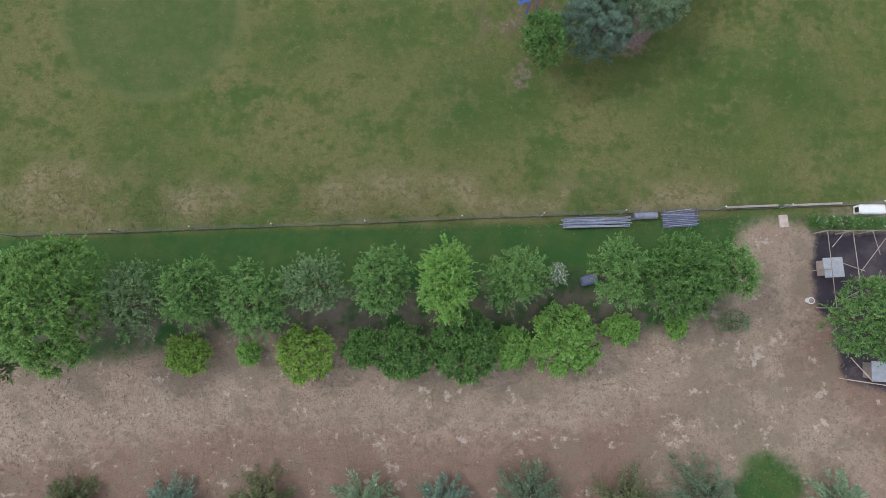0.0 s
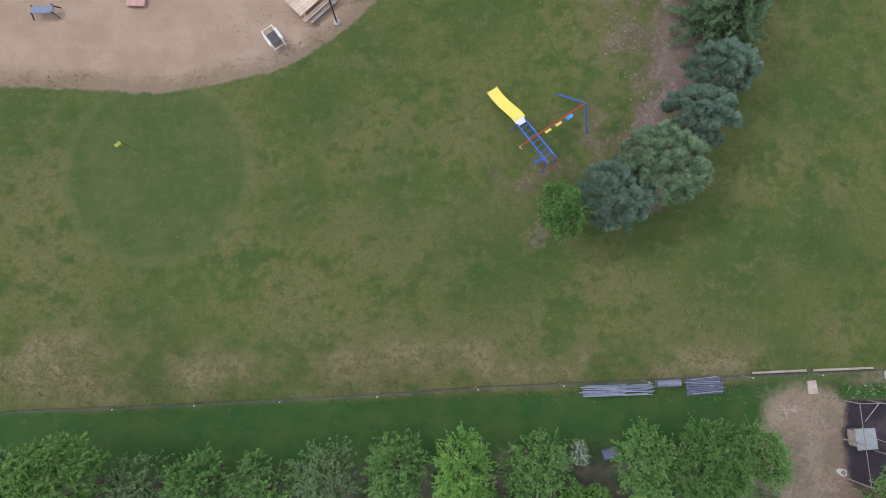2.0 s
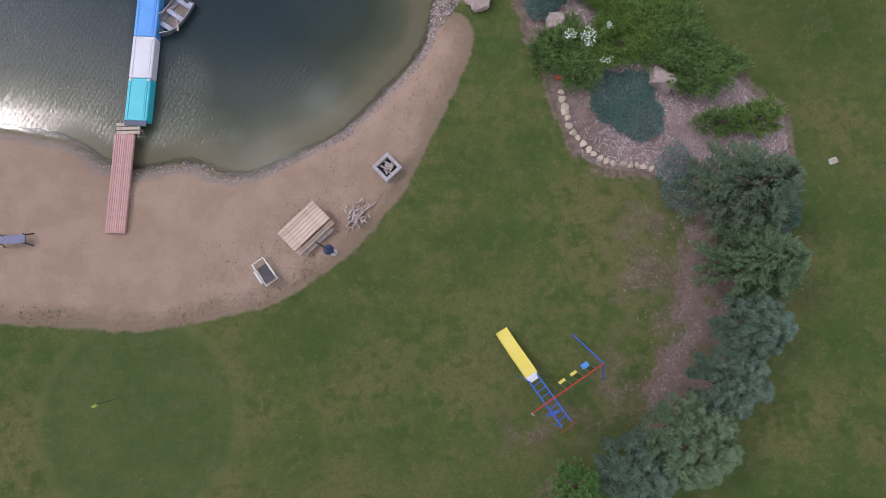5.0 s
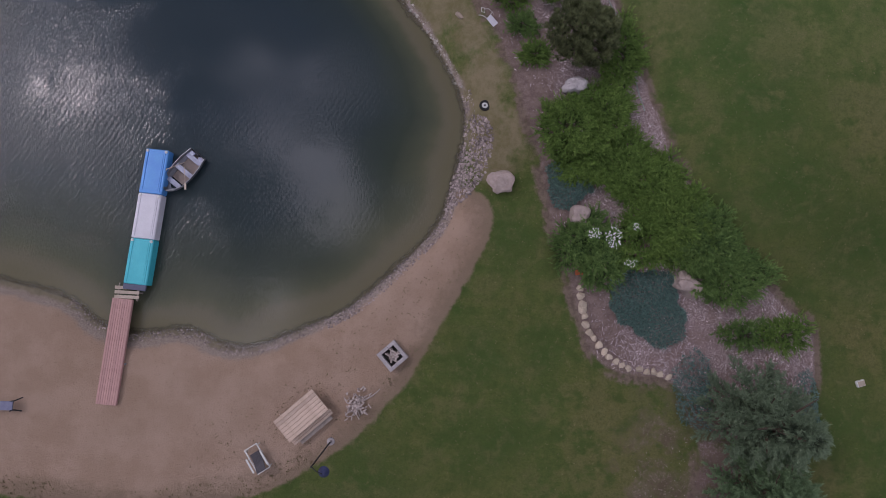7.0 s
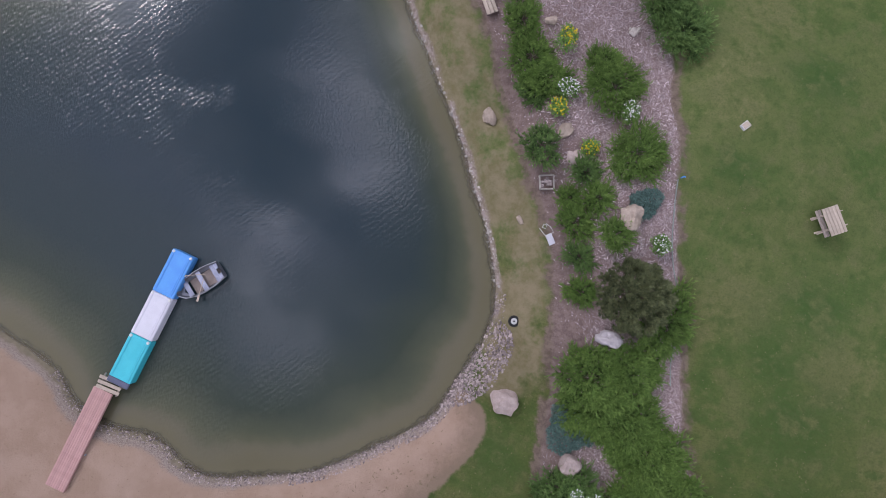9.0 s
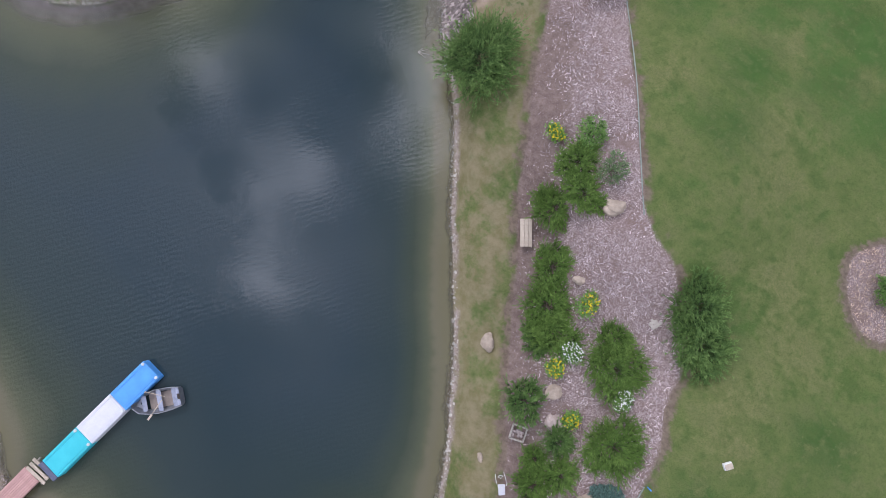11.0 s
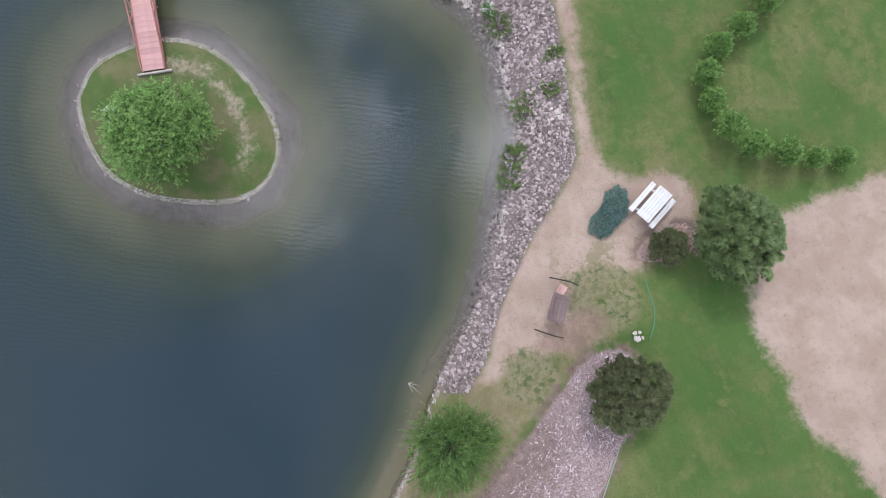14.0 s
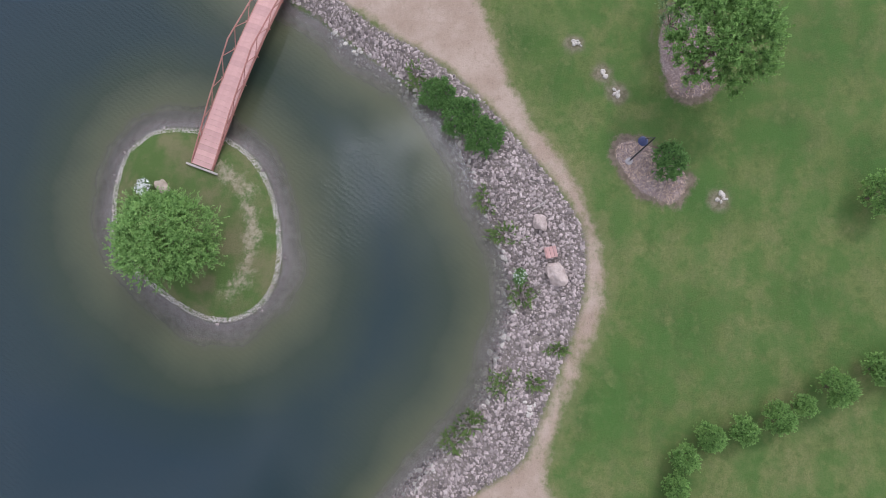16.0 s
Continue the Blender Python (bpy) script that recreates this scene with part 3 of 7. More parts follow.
col = k.mix(k.math("MULTIPLY", zone("path", 0.35, 0.8), k.math("SUBTRACT", 1.0, k.math("MULTIPLY", k.attr("yard"), k.step(k.noise(0.75, 4, 0.7, pos), 0.5, 0.6, 0.75)))), col, pale)
worn = k.mix(k.step(n_small, 0.42, 0.6), (0.23, 0.205, 0.125), (0.15, 0.155, 0.07))
worn = k.mix(k.step(n_soft2, 0.54, 0.64, 0.8), worn, (0.06, 0.11, 0.035))
col = k.mix(zone("worn_grass", 0.3, 0.9, 0.9), col, worn)
col = k.mix(zone("bare_yard", 0.4, 1.2, 0.85), col, k.mix(k.step(n_patch, 0.4, 0.6), (0.30, 0.215, 0.165), (0.22, 0.155, 0.12)))
isl = k.mix(k.step(n_mid, 0.4, 0.65), (0.085, 0.135, 0.04), (0.165, 0.155, 0.08))
isl = k.mix(k.step(n_fine, 0.4, 0.7, 0.4), isl, (0.055, 0.085, 0.03))
isl = k.mix(k.math("MULTIPLY", k.step(k.math("MULTIPLY_ADD", n_edge, 1.5, k.attr("bare")), -0.3, 0.6, 0.85), k.step(n_patch, 0.38, 0.55)), isl, (0.38, 0.31, 0.24))
col = k.mix(zone("island", 0.1, 0.15), col, isl)
chip = k.mix(k.step(n_small, 0.3, 0.7), (0.48, 0.385, 0.385), (0.35, 0.275, 0.265))
vor = k.add("ShaderNodeTexVoronoi", Scale=14.0)
k.t.links.new(pos, vor.inputs["Vector"])
chip = k.mix(k.step(vor.outputs["Distance"], 0.25, 0.65, 0.68), chip, (0.14, 0.09, 0.08))
chip = k.mix(k.step(n_mid, 0.55, 0.75, 0.5), chip, (0.19, 0.125, 0.105))
bare_edge = k.mix(k.step(n_small, 0.35, 0.65), (0.15, 0.105, 0.09), (0.22, 0.165, 0.135))
chip = k.mix(k.step(k.noise(0.35, 4, 0.65, pos), 0.5, 0.62, 0.66), chip, (0.215, 0.150, 0.135))
chip = k.mix(k.math("MULTIPLY", k.attr("old_bark"), k.step(n_grain, 0.3, 0.6, 0.85)), chip, (0.17, 0.12, 0.105))
chip = k.mix(k.step(k.math("MULTIPLY_ADD", n_edge, 1.2, k.attr("bed_west")), 3.0, 1.3, 0.8), chip, k.mix(k.step(n_small, 0.4, 0.65), (0.155, 0.11, 0.095), (0.25, 0.185, 0.165)))
col = k.mix(k.math("MULTIPLY", zone("bed_rim", 0.16, 0.7), k.step(k.noise(0.5, 3, 0.6, pos), 0.40, 0.52, 0.9)), col, bare_edge)
col = k.mix(k.math("MULTIPLY", zone("mulch", 0.12, 0.3), k.math("SUBTRACT", 1.0, k.math("MULTIPLY", k.attr("old_bark"), k.step(k.noise(0.8, 5, 0.7, pos), 0.42, 0.58, 0.8)))), col, chip)
stony = k.mix(k.step(n_small, 0.35, 0.65), (0.17, 0.14, 0.125), (0.25, 0.21, 0.195))
stony = k.mix(k.step(n_fine, 0.4, 0.7, 0.6), stony, (0.10, 0.085, 0.075))
col = k.mix(zone("riprap", 0.25, 0.5), col, stony)
tarp = k.mix(k.step(n_mid, 0.4, 0.7), (0.045, 0.038, 0.05), (0.10, 0.08, 0.085))
col = k.mix(zone("patio", 0.25, 0.5), col, tarp)
gravel = k.mix(k.step(n_fine, 0.4, 0.65), (0.34, 0.30, 0.27), (0.15, 0.125, 0.11))
w_dist = k.math("MULTIPLY_ADD", n_edge, 0.35, k.attr("wet"))
band = k.math("MULTIPLY", k.attr("cove"), 0.3)
w_band = k.math("ADD", w_dist, band)
col = k.mix(k.math("MULTIPLY", k.step(w_band, -0.55, -0.25), k.step(k.attr("sandshore"), -1.0, 0.5, 0.75)), col, gravel)
silt = k.mix(k.step(n_small, 0.35, 0.7), (0.34, 0.30, 0.285), (0.25, 0.215, 0.20))
silt = k.mix(k.math("MULTIPLY", k.attr("south"), 0.92), silt, k.mix(k.step(n_small, 0.35, 0.7), (0.225, 0.190, 0.125), (0.17, 0.145, 0.095)))
silt = k.mix(k.math("MULTIPLY", k.attr("mudline"), 0.85), silt, (0.27, 0.225, 0.165))
mud = k.mix(k.step(n_small, 0.40, 0.62), (0.40, 0.325, 0.31), (0.22, 0.17, 0.145))
mud = k.mix(k.step(n_grain, 0.54, 0.64, 0.7), mud, (0.50, 0.44, 0.42))
col = k.mix(k.math("MULTIPLY", k.attr("mudline"), k.math("MULTIPLY", k.step(k.noise(0.7, 4, 0.65, pos), 0.34, 0.52), k.step(w_dist, -0.38, -0.14, 0.9))), col, mud)
col = k.mix(k.step(w_band, -0.2, 0.15), col, silt)
k.set(k.b, "Roughness", k.step(w_dist, 0.1, -0.3, 0.95))
k.bump(k.math("ADD", k.math("MULTIPLY_ADD", n_small, 0.6, n_fine), n_grain), 0.6, 0.06)
M_GROUND = k.done(col)

# ---- ground sheet ----
far_x, far_y = np.geomspace(3, 1400, 18), np.geomspace(3, 1400, 18)
gx = np.concatenate([-78 - far_x[::-1], np.arange(-78, 42, 0.4), 42 + far_x])
gy = np.concatenate([-24 - far_y[::-1], np.arange(-24, 112, 0.4), 112 + far_y])
X, Y = np.meshgrid(gx, gy)
X, Y = X.ravel(), Y.ravel()
gz = height_grid(X, Y)
lumps = np.array([noise.noise((x * 0.5, y * 0.5, 0.0)) * 0.05 + noise.noise((x * 1.7, y * 1.7, 3.0)) * 0.02 for x, y in zip(X, Y)])
d_wet = wet(X, Y)
gz += lumps * np.clip(-d_wet / 1.0, 0, 1)
me = bpy.data.meshes.new("ground")
w, h = len(gx), len(gy)
idx = np.arange(w * h).reshape(h, w)
quads = np.stack([idx[:-1, :-1], idx[:-1, 1:], idx[1:, 1:], idx[1:, :-1]], -1).reshape(-1, 4)
me.from_pydata(np.stack([X, Y, gz], 1).tolist(), [], quads.tolist())
me.shade_smooth()


def store(mesh, name, values):
    mesh.attributes.new(name, "FLOAT", "POINT").data.foreach_set("value", np.ascontiguousarray(np.clip(values, -6, 30), np.float32))


d_mulch = inside(smooth_loop(MULCH_WEST + MULCH_EAST), X, Y)
for bed in (LAWN_BED, LAMP_BED, TREE_BED, PINE_BED):
    d_mulch = np.maximum(d_mulch, inside(smooth_loop(bed), X, Y))
d_mulch = np.maximum(d_mulch, 0.4 - np.hypot(X - 3.8, Y - 18.6))
d_dry = np.minimum(inside(smooth_loop(DRY), X, Y), np.hypot(X - 16.9, Y + 4.6) - 1.9)
d_sand = inside(smooth_loop(SAND), X, Y)
store(me, "mulch", d_mulch)
store(me, "bed_rim", d_mulch + 0.38)


def west_edge(x, y):
    """Metres from the pond side of the bark bed."""
    return np.min([np.hypot(x - bx, y - by) for bx, by in smooth_loop(MULCH_WEST[3:-2], 5, False)], 0)


store(me, "bed_west", west_edge(X, Y))
store(me, "dry", d_dry)
store(me, "sand", d_sand)
store(me, "sandshore", d_sand + 0.5)
store(me, "wet", d_wet)
store(me, "cove", np.clip((-9.0 - X) / 7.0, 0, 1) * np.clip((40 - Y) / 2, 0, 1))
store(me, "south", np.maximum(np.clip((50 - Y) / 4, 0, 1), np.clip((X + 24) / 4, 0, 1)))
store(me, "mudline", np.clip((Y - 47) / 3, 0, 1) * np.clip((X + 22) / 3, 0, 1))
store(me, "old_bark", np.clip((35.5 - Y) / 1.5, 0, 1))
store(me, "riprap", inside(RIPRAP_LOOP, X, Y))
store(me, "path", inside(PATH_LOOP, X, Y) - 0.2 * np.clip((-27 - X) / 3, 0, 1))
store(me, "dirt", inside(smooth_loop(DIRT), X, Y))
store(me, "patio", inside(np.array(PATIO), X, Y))
store(me, "yard", np.clip(1.6 - np.hypot((X + 21.0) / 3.2, (Y - 78.6) / 2.4), 0, 1))
store(me, "island", inside(ISLAND_LOOP, X, Y))
store(me, "swing_earth", inside(smooth_loop(SWING_EARTH), X, Y))
store(me, "shore_strip", inside(smooth_loop(SHORE_STRIP), X, Y))
store(me, "fence_strip", inside(smooth_loop(FENCE_STRIP), X, Y))
store(me, "green", GREEN_R - np.hypot(X - GREEN_CENTRE[0], Y - GREEN_CENTRE[1]))
store(me, "orchard", np.maximum(np.minimum(9.75 + 0.045 * X * 0.9 - Y, 22 - X), 2.0 - np.hypot(X - 16.9, Y + 4.6)))
store(me, "under_trees", np.minimum(1.6 + 0.02 * X - np.abs(Y - 4.6 - 0.03 * X), 15.5 - X))
store(me, "fresh", np.clip((Y - 76) / 5, 0, 1))
store(me, "northness", np.clip((Y - 44) / 14.0, 0, 1))
bare_line = smooth_loop([(-42.5, 60.3), (-41.4, 62.1), (-40, 63.2), (-37.8, 63.7), (-36, 63.5), (-35, 63)], 3, False)
store(me, "bare", 0.42 - np.min([np.hypot(X - bx, Y - by) for bx, by in bare_line], 0))


def patches(rows):
    return np.max([np.exp(-((X - px) ** 2 + (Y - py) ** 2) / r ** 2) for px, py, r in rows], 0)


store(me, "lawn_dry", patches(DRY_SOUTH + DRY_NORTH))
store(me, "lawn_lush", patches(LUSH_SOUTH + LUSH_NORTH))
store(me, "worn_grass", np.maximum(1.9 - np.hypot(X - (-21.3), Y - (78.6)), 1.5 - np.hypot(X - (-18.8), Y - (73.7))))
store(me, "bare_yard", np.maximum(1.0 - np.hypot((X - (-20.1)) / 1.0, (Y - (76.1)) / 1.6), 0.9 - np.hypot(X + 20.3, Y - 77.2)))
store(me, "bare_spots", np.max([r - np.hypot(X - px, Y - py) for px, py, r in BARE_SPOTS], 0))
me.materials.append(M_GROUND)
tagged(new("ground", me), "mown lawn, sandy beach, bark beds and dry dirt", "ground", kind="structure")

# ---- water ----
k = Mat("pond_water", 0.06, 0.0, 0.5)
pos = k.position()
d = k.math("MULTIPLY_ADD", k.math("SUBTRACT", k.noise(0.22, 4, 0.6, pos), 0.5), 2.2, k.attr("wet"))
ramp = k.add("ShaderNodeValToRGB")
k.set(ramp, "Fac", k.math("DIVIDE", d, 12.0))
for i, (p, c) in enumerate([(0.0, (0.19, 0.168, 0.148)), (0.13, (0.086, 0.092, 0.055)), (0.30, (0.038, 0.052, 0.036)), (0.52, (0.024, 0.040, 0.042)), (1.0, (0.021, 0.038, 0.049))]):
    e = ramp.color_ramp.elements[i] if i < 2 else ramp.color_ramp.elements.new(p)
    e.position, e.color = p, (*c, 1)
k.set(k.b, "Base Color", k.mix(k.math("MULTIPLY", k.attr("south"), k.step(d, 2.2, 0.3)), ramp.outputs["Color"], (0.135, 0.122, 0.072)))
k.set(k.b, "IOR", 1.33)
wave = k.add("ShaderNodeTexWave", Scale=1.1, Distortion=5.0, Detail=3.0)
turned = k.add("ShaderNodeMapping")
turned.inputs["Rotation"].default_value = (0, 0, 0.5)
k.t.links.new(pos, turned.inputs["Vector"])
k.t.links.new(turned.outputs["Vector"], wave.inputs["Vector"])
chop = k.add("ShaderNodeMapping")
chop.inputs["Rotation"].default_value, chop.inputs["Scale"].default_value = (0, 0, 0.35), (12.0, 6.2, 1.0)
k.t.links.new(pos, chop.inputs["Vector"])
apart = k.add("ShaderNodeSeparateXYZ")
k.t.links.new(pos, apart.inputs[0])
open_water = k.math("MULTIPLY", k.math("ADD", apart.outputs["X"], k.math("MULTIPLY", apart.outputs["Y"], 0.9)), -0.025)
gust = k.math("MULTIPLY", k.step(k.attr("wet"), 0.2, 2.8), k.math("MULTIPLY", k.step(k.math("ADD", k.noise(0.12, 5, 0.65, pos), open_water), -0.14, 0.06), k.step(apart.outputs["Y"], 62.0, 53.0)))
ripple = k.math("MULTIPLY", k.math("ADD", k.noise(1.0, 2.0, 0.5, chop.outputs["Vector"]), k.math("MULTIPLY", wave.outputs["Fac"], 0.25)), k.math("MULTIPLY_ADD", gust, 0.85, k.math("ADD", k.step(k.noise(0.16, 4, 0.6, pos), 0.42, 0.60, 0.20), 0.07)))
k.bump(ripple, 0.50, 0.06)
clear = k.add("ShaderNodeBsdfTransparent")
mixer = k.add("ShaderNodeMixShader")
near_edge = k.math("MULTIPLY_ADD", k.math("SUBTRACT", k.noise(0.8, 4, 0.6, pos), 0.5), 0.8, k.attr("wet"))
k.set(mixer, "Fac", k.math("MAXIMUM", k.step(d, -0.2, 1.8, 0.97), k.math("MULTIPLY", k.attr("south"), k.step(near_edge, -0.15, 0.4, 0.97))))
gloss = k.add("ShaderNodeBsdfGlossy", Roughness=0.025)
fres = k.add("ShaderNodeFresnel", IOR=1.40)
k.t.links.new(k.b.inputs["Normal"].links[0].from_socket, gloss.inputs["Normal"])
k.t.links.new(k.b.inputs["Normal"].links[0].from_socket, fres.inputs["Normal"])
k.set(k.b, "Specular IOR Level", 0.0)
k.t.links.new(clear.outputs[0], mixer.inputs[1])
k.t.links.new(k.b.outputs[0], mixer.inputs[2])
top = k.add("ShaderNodeMixShader")
k.set(top, "Fac", fres.outputs[0])
k.t.links.new(mixer.outputs[0], top.inputs[1])
k.t.links.new(gloss.outputs[0], top.inputs[2])
k.t.links.new(top.outputs[0], k.t.nodes["Material Output"].inputs["Surface"])
M_WATER = k.m
wx, wy = np.arange(-100, 2, 0.6), np.arange(18, 84, 0.6)
X, Y = np.meshgrid(wx, wy)
idx = np.arange(X.size).reshape(X.shape)
X, Y = X.ravel(), Y.ravel()
d_wet = wet(X, Y)
quads = np.stack([idx[:-1, :-1], idx[:-1, 1:], idx[1:, 1:], idx[1:, :-1]], -1).reshape(-1, 4)
quads = quads[(d_wet[quads] > -1.4).any(1)]
used, quads = np.unique(quads, return_inverse=True)
me = bpy.data.meshes.new("water")
me.from_pydata(np.stack([X[used], Y[used], np.full(len(used), WATER_Z)], 1).tolist(), [], quads.reshape(-1, 4).tolist())
steep = 1 + 1.3 * np.clip((X + 29) / 7, 0, 1) * np.clip((Y - 47) / 6, 0, 1)
store(me, "wet", (d_wet + (steep - 1) * np.maximum(d_wet - 0.9, 0))[used])
store(me, "south", np.maximum(np.clip((50 - Y) / 4, 0, 1), np.clip((X + 24) / 4, 0, 1))[used])
me.materials.append(M_WATER)
tagged(new("water", me), "dark rippled pond water reflecting clouds", "pond", kind="structure")


# ---- mesh helpers ----
def mesh_of(name, verts, faces, material, smooth=False):
    me = bpy.data.meshes.new(name)
    me.from_pydata([tuple(v) for v in verts] if not isinstance(verts, list) else verts, [], faces)
    me.materials.append(material)
    if smooth:
        me.shade_smooth()
    return me


def part(name, data, material, parent, label=""):
    """Links a bmesh or a mesh as one part under a thing."""
    if isinstance(data, bmesh.types.BMesh):
        me = bpy.data.meshes.new(name)
        bmesh.ops.recalc_face_normals(data, faces=data.faces)
        data.to_mesh(me)
        data.free()
        me.materials.append(material)
    else:
        me = data
    ob = new(name, me)
    ob.parent = parent
    if label:
        ob["label"] = label
    return ob


def thing(name, x, y, z=None, turn=0.0, label="", category="", group=""):
    """An empty at a thing's base, on the ground unless z is given."""
    ob = new(name)
    ob.empty_display_size = 0.2
    ob.matrix_basis = pose(x, y, height(x, y) if z is None else z, 0, 0, turn)
    return tagged(ob, label, category, group)


def tube(bm, pts, radii, sides=7):
    """A tapered round limb along points."""
    rings = []
    pts = [Vector(p) for p in pts]
    for i, p in enumerate(pts):
        along = (pts[min(i + 1, len(pts) - 1)] - pts[max(i - 1, 0)]).normalized()
        side = along.orthogonal().normalized()
        up = along.cross(side)
        r = radii[i] if isinstance(radii, (list, tuple)) else radii
        rings.append([bm.verts.new(p + r * (math.cos(a) * side + math.sin(a) * up)) for a in (math.tau * j / sides for j in range(sides))])
    for a, b in zip(rings, rings[1:]):
        for j in range(sides):
            bm.faces.new((a[j], a[(j + 1) % sides], b[(j + 1) % sides], b[j]))
    bm.faces.new(rings[0])
    bm.faces.new(rings[-1])


def box(bm, cx, cy, cz, sx, sy, sz, turn=0.0, bevel=0.0, tilt=None):
    """A box of full sizes about its centre, with bevelled edges."""
    m = Matrix.Translation((cx, cy, cz)) @ (tilt if tilt is not None else Matrix.Rotation(radians(turn), 4, "Z")) @ Matrix.Diagonal((sx, sy, sz, 1))
    made = bmesh.ops.create_cube(bm, size=1.0, matrix=m)["verts"]
    if bevel:
        edges = list({e for v in made for e in v.link_edges})
        bmesh.ops.bevel(bm, geom=edges, offset=bevel, segments=1, affect="EDGES")


def beam(bm, a, b, w, h=None, bevel=0.0):
    """A square bar from a to b."""
    a, b = Vector(a), Vector(b)
    turn = (b - a).to_track_quat("X", "Z").to_matrix().to_4x4()
    mid = (a + b) / 2
    box(bm, *mid, (b - a).length, w, h or w, bevel=bevel, tilt=turn)


# ---- foliage ----
def leaf_mesh(name, rng, at, way, size, wide, material, fold=0.25, leaf_light=None, needles=False):
    """Many small kite-shaped leaves, each from its stalk along its way."""
    n = len(at)
    way = way / (np.linalg.norm(way, axis=1, keepdims=True) + 1e-9)
    side = np.cross(way, rng.normal(size=(n, 3)) * 0.55 + np.array((0, 0, 1.0)))
    side /= np.linalg.norm(side, axis=1, keepdims=True) + 1e-9
    up = np.cross(side, way)
    size = size[:, None]
    if needles:
        verts = np.stack([at + side * size * wide, at + way * size, at - side * size * wide], 1).reshape(-1, 3)
        me = mesh_of(name, verts.tolist(), np.arange(3 * n).reshape(-1, 3).tolist(), material)
        tone = np.repeat(leaf_light, 3) + np.tile((-0.1, 0.12, -0.1), n)
        me.attributes.new("tip", "FLOAT", "POINT").data.foreach_set("value", tone.astype(np.float32))
        return me
    mid = at + way * size * 0.5 + up * size * fold * 0.3
    verts = np.stack([at, mid + side * size * wide, at + way * size, mid - side * size * wide], 1).reshape(-1, 3)
    faces = np.arange(4 * n).reshape(-1, 4)
    me = mesh_of(name, verts.tolist(), faces.tolist(), material)
    leaf_light = np.repeat(np.full(n, 0.6) if leaf_light is None else leaf_light, 4) + np.tile((-0.12, 0.0, 0.12, 0.0), n)
    me.attributes.new("tip", "FLOAT", "POINT").data.foreach_set("value", leaf_light.astype(np.float32))
    return me


def unit(rng, n):
    v = rng.normal(size=(n, 3))
    return v / np.linalg.norm(v, axis=1, keepdims=True)


def broad_crown(rng, rx, ry, h, n, leaf, material, lobes=60, low=0.3, name="crown", shoot=0.5):
    """A leafy crown: a lumpy dome of leaf clusters, from which slim leafy shoots stand out."""
    lobes = int(lobes * 2.4)
    over = 0.5 * shoot * (0.6 + 0.1 * min(rx, ry))
    rx, ry = rx - min(over, 0.3 * rx), ry - min(over, 0.3 * ry)
    i = np.arange(lobes) + 0.5
    r = np.sqrt(i / lobes) * rng.uniform(0.9, 1.03, lobes) * 0.9
    a = i * 2.39996 + rng.normal(0, 0.25, lobes)
    ph = rng.uniform(0, math.tau, 4)
    edge = 1 + sum(0.075 / (j * 0.5 + 1) * np.sin((j + 2) * a + ph[j]) for j in range(4))
    dome = np.sqrt(np.clip(1 - (r / 1.02) ** 2, 0.02, 1))
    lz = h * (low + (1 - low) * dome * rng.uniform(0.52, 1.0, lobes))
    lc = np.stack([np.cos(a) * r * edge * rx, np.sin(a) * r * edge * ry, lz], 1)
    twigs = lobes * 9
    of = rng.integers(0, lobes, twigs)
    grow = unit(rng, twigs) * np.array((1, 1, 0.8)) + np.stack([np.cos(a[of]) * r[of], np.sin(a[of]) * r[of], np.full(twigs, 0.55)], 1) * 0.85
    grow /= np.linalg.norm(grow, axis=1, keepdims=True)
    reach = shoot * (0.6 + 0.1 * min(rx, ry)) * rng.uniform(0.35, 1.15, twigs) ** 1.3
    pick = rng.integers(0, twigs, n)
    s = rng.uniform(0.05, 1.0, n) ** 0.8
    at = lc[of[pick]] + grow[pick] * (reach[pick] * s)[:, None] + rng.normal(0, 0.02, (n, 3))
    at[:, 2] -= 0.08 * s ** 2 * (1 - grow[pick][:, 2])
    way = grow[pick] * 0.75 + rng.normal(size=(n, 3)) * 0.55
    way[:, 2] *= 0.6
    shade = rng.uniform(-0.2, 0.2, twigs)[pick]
    # twig feet painted dark as crown shade, tips lighter, random tone per twig
    return leaf_mesh(name, rng, at, way, leaf * rng.uniform(0.6, 1.3, n), 0.3, material, leaf_light=np.clip(0.12 + 0.8 * s + shade, 0.02, 0.98))


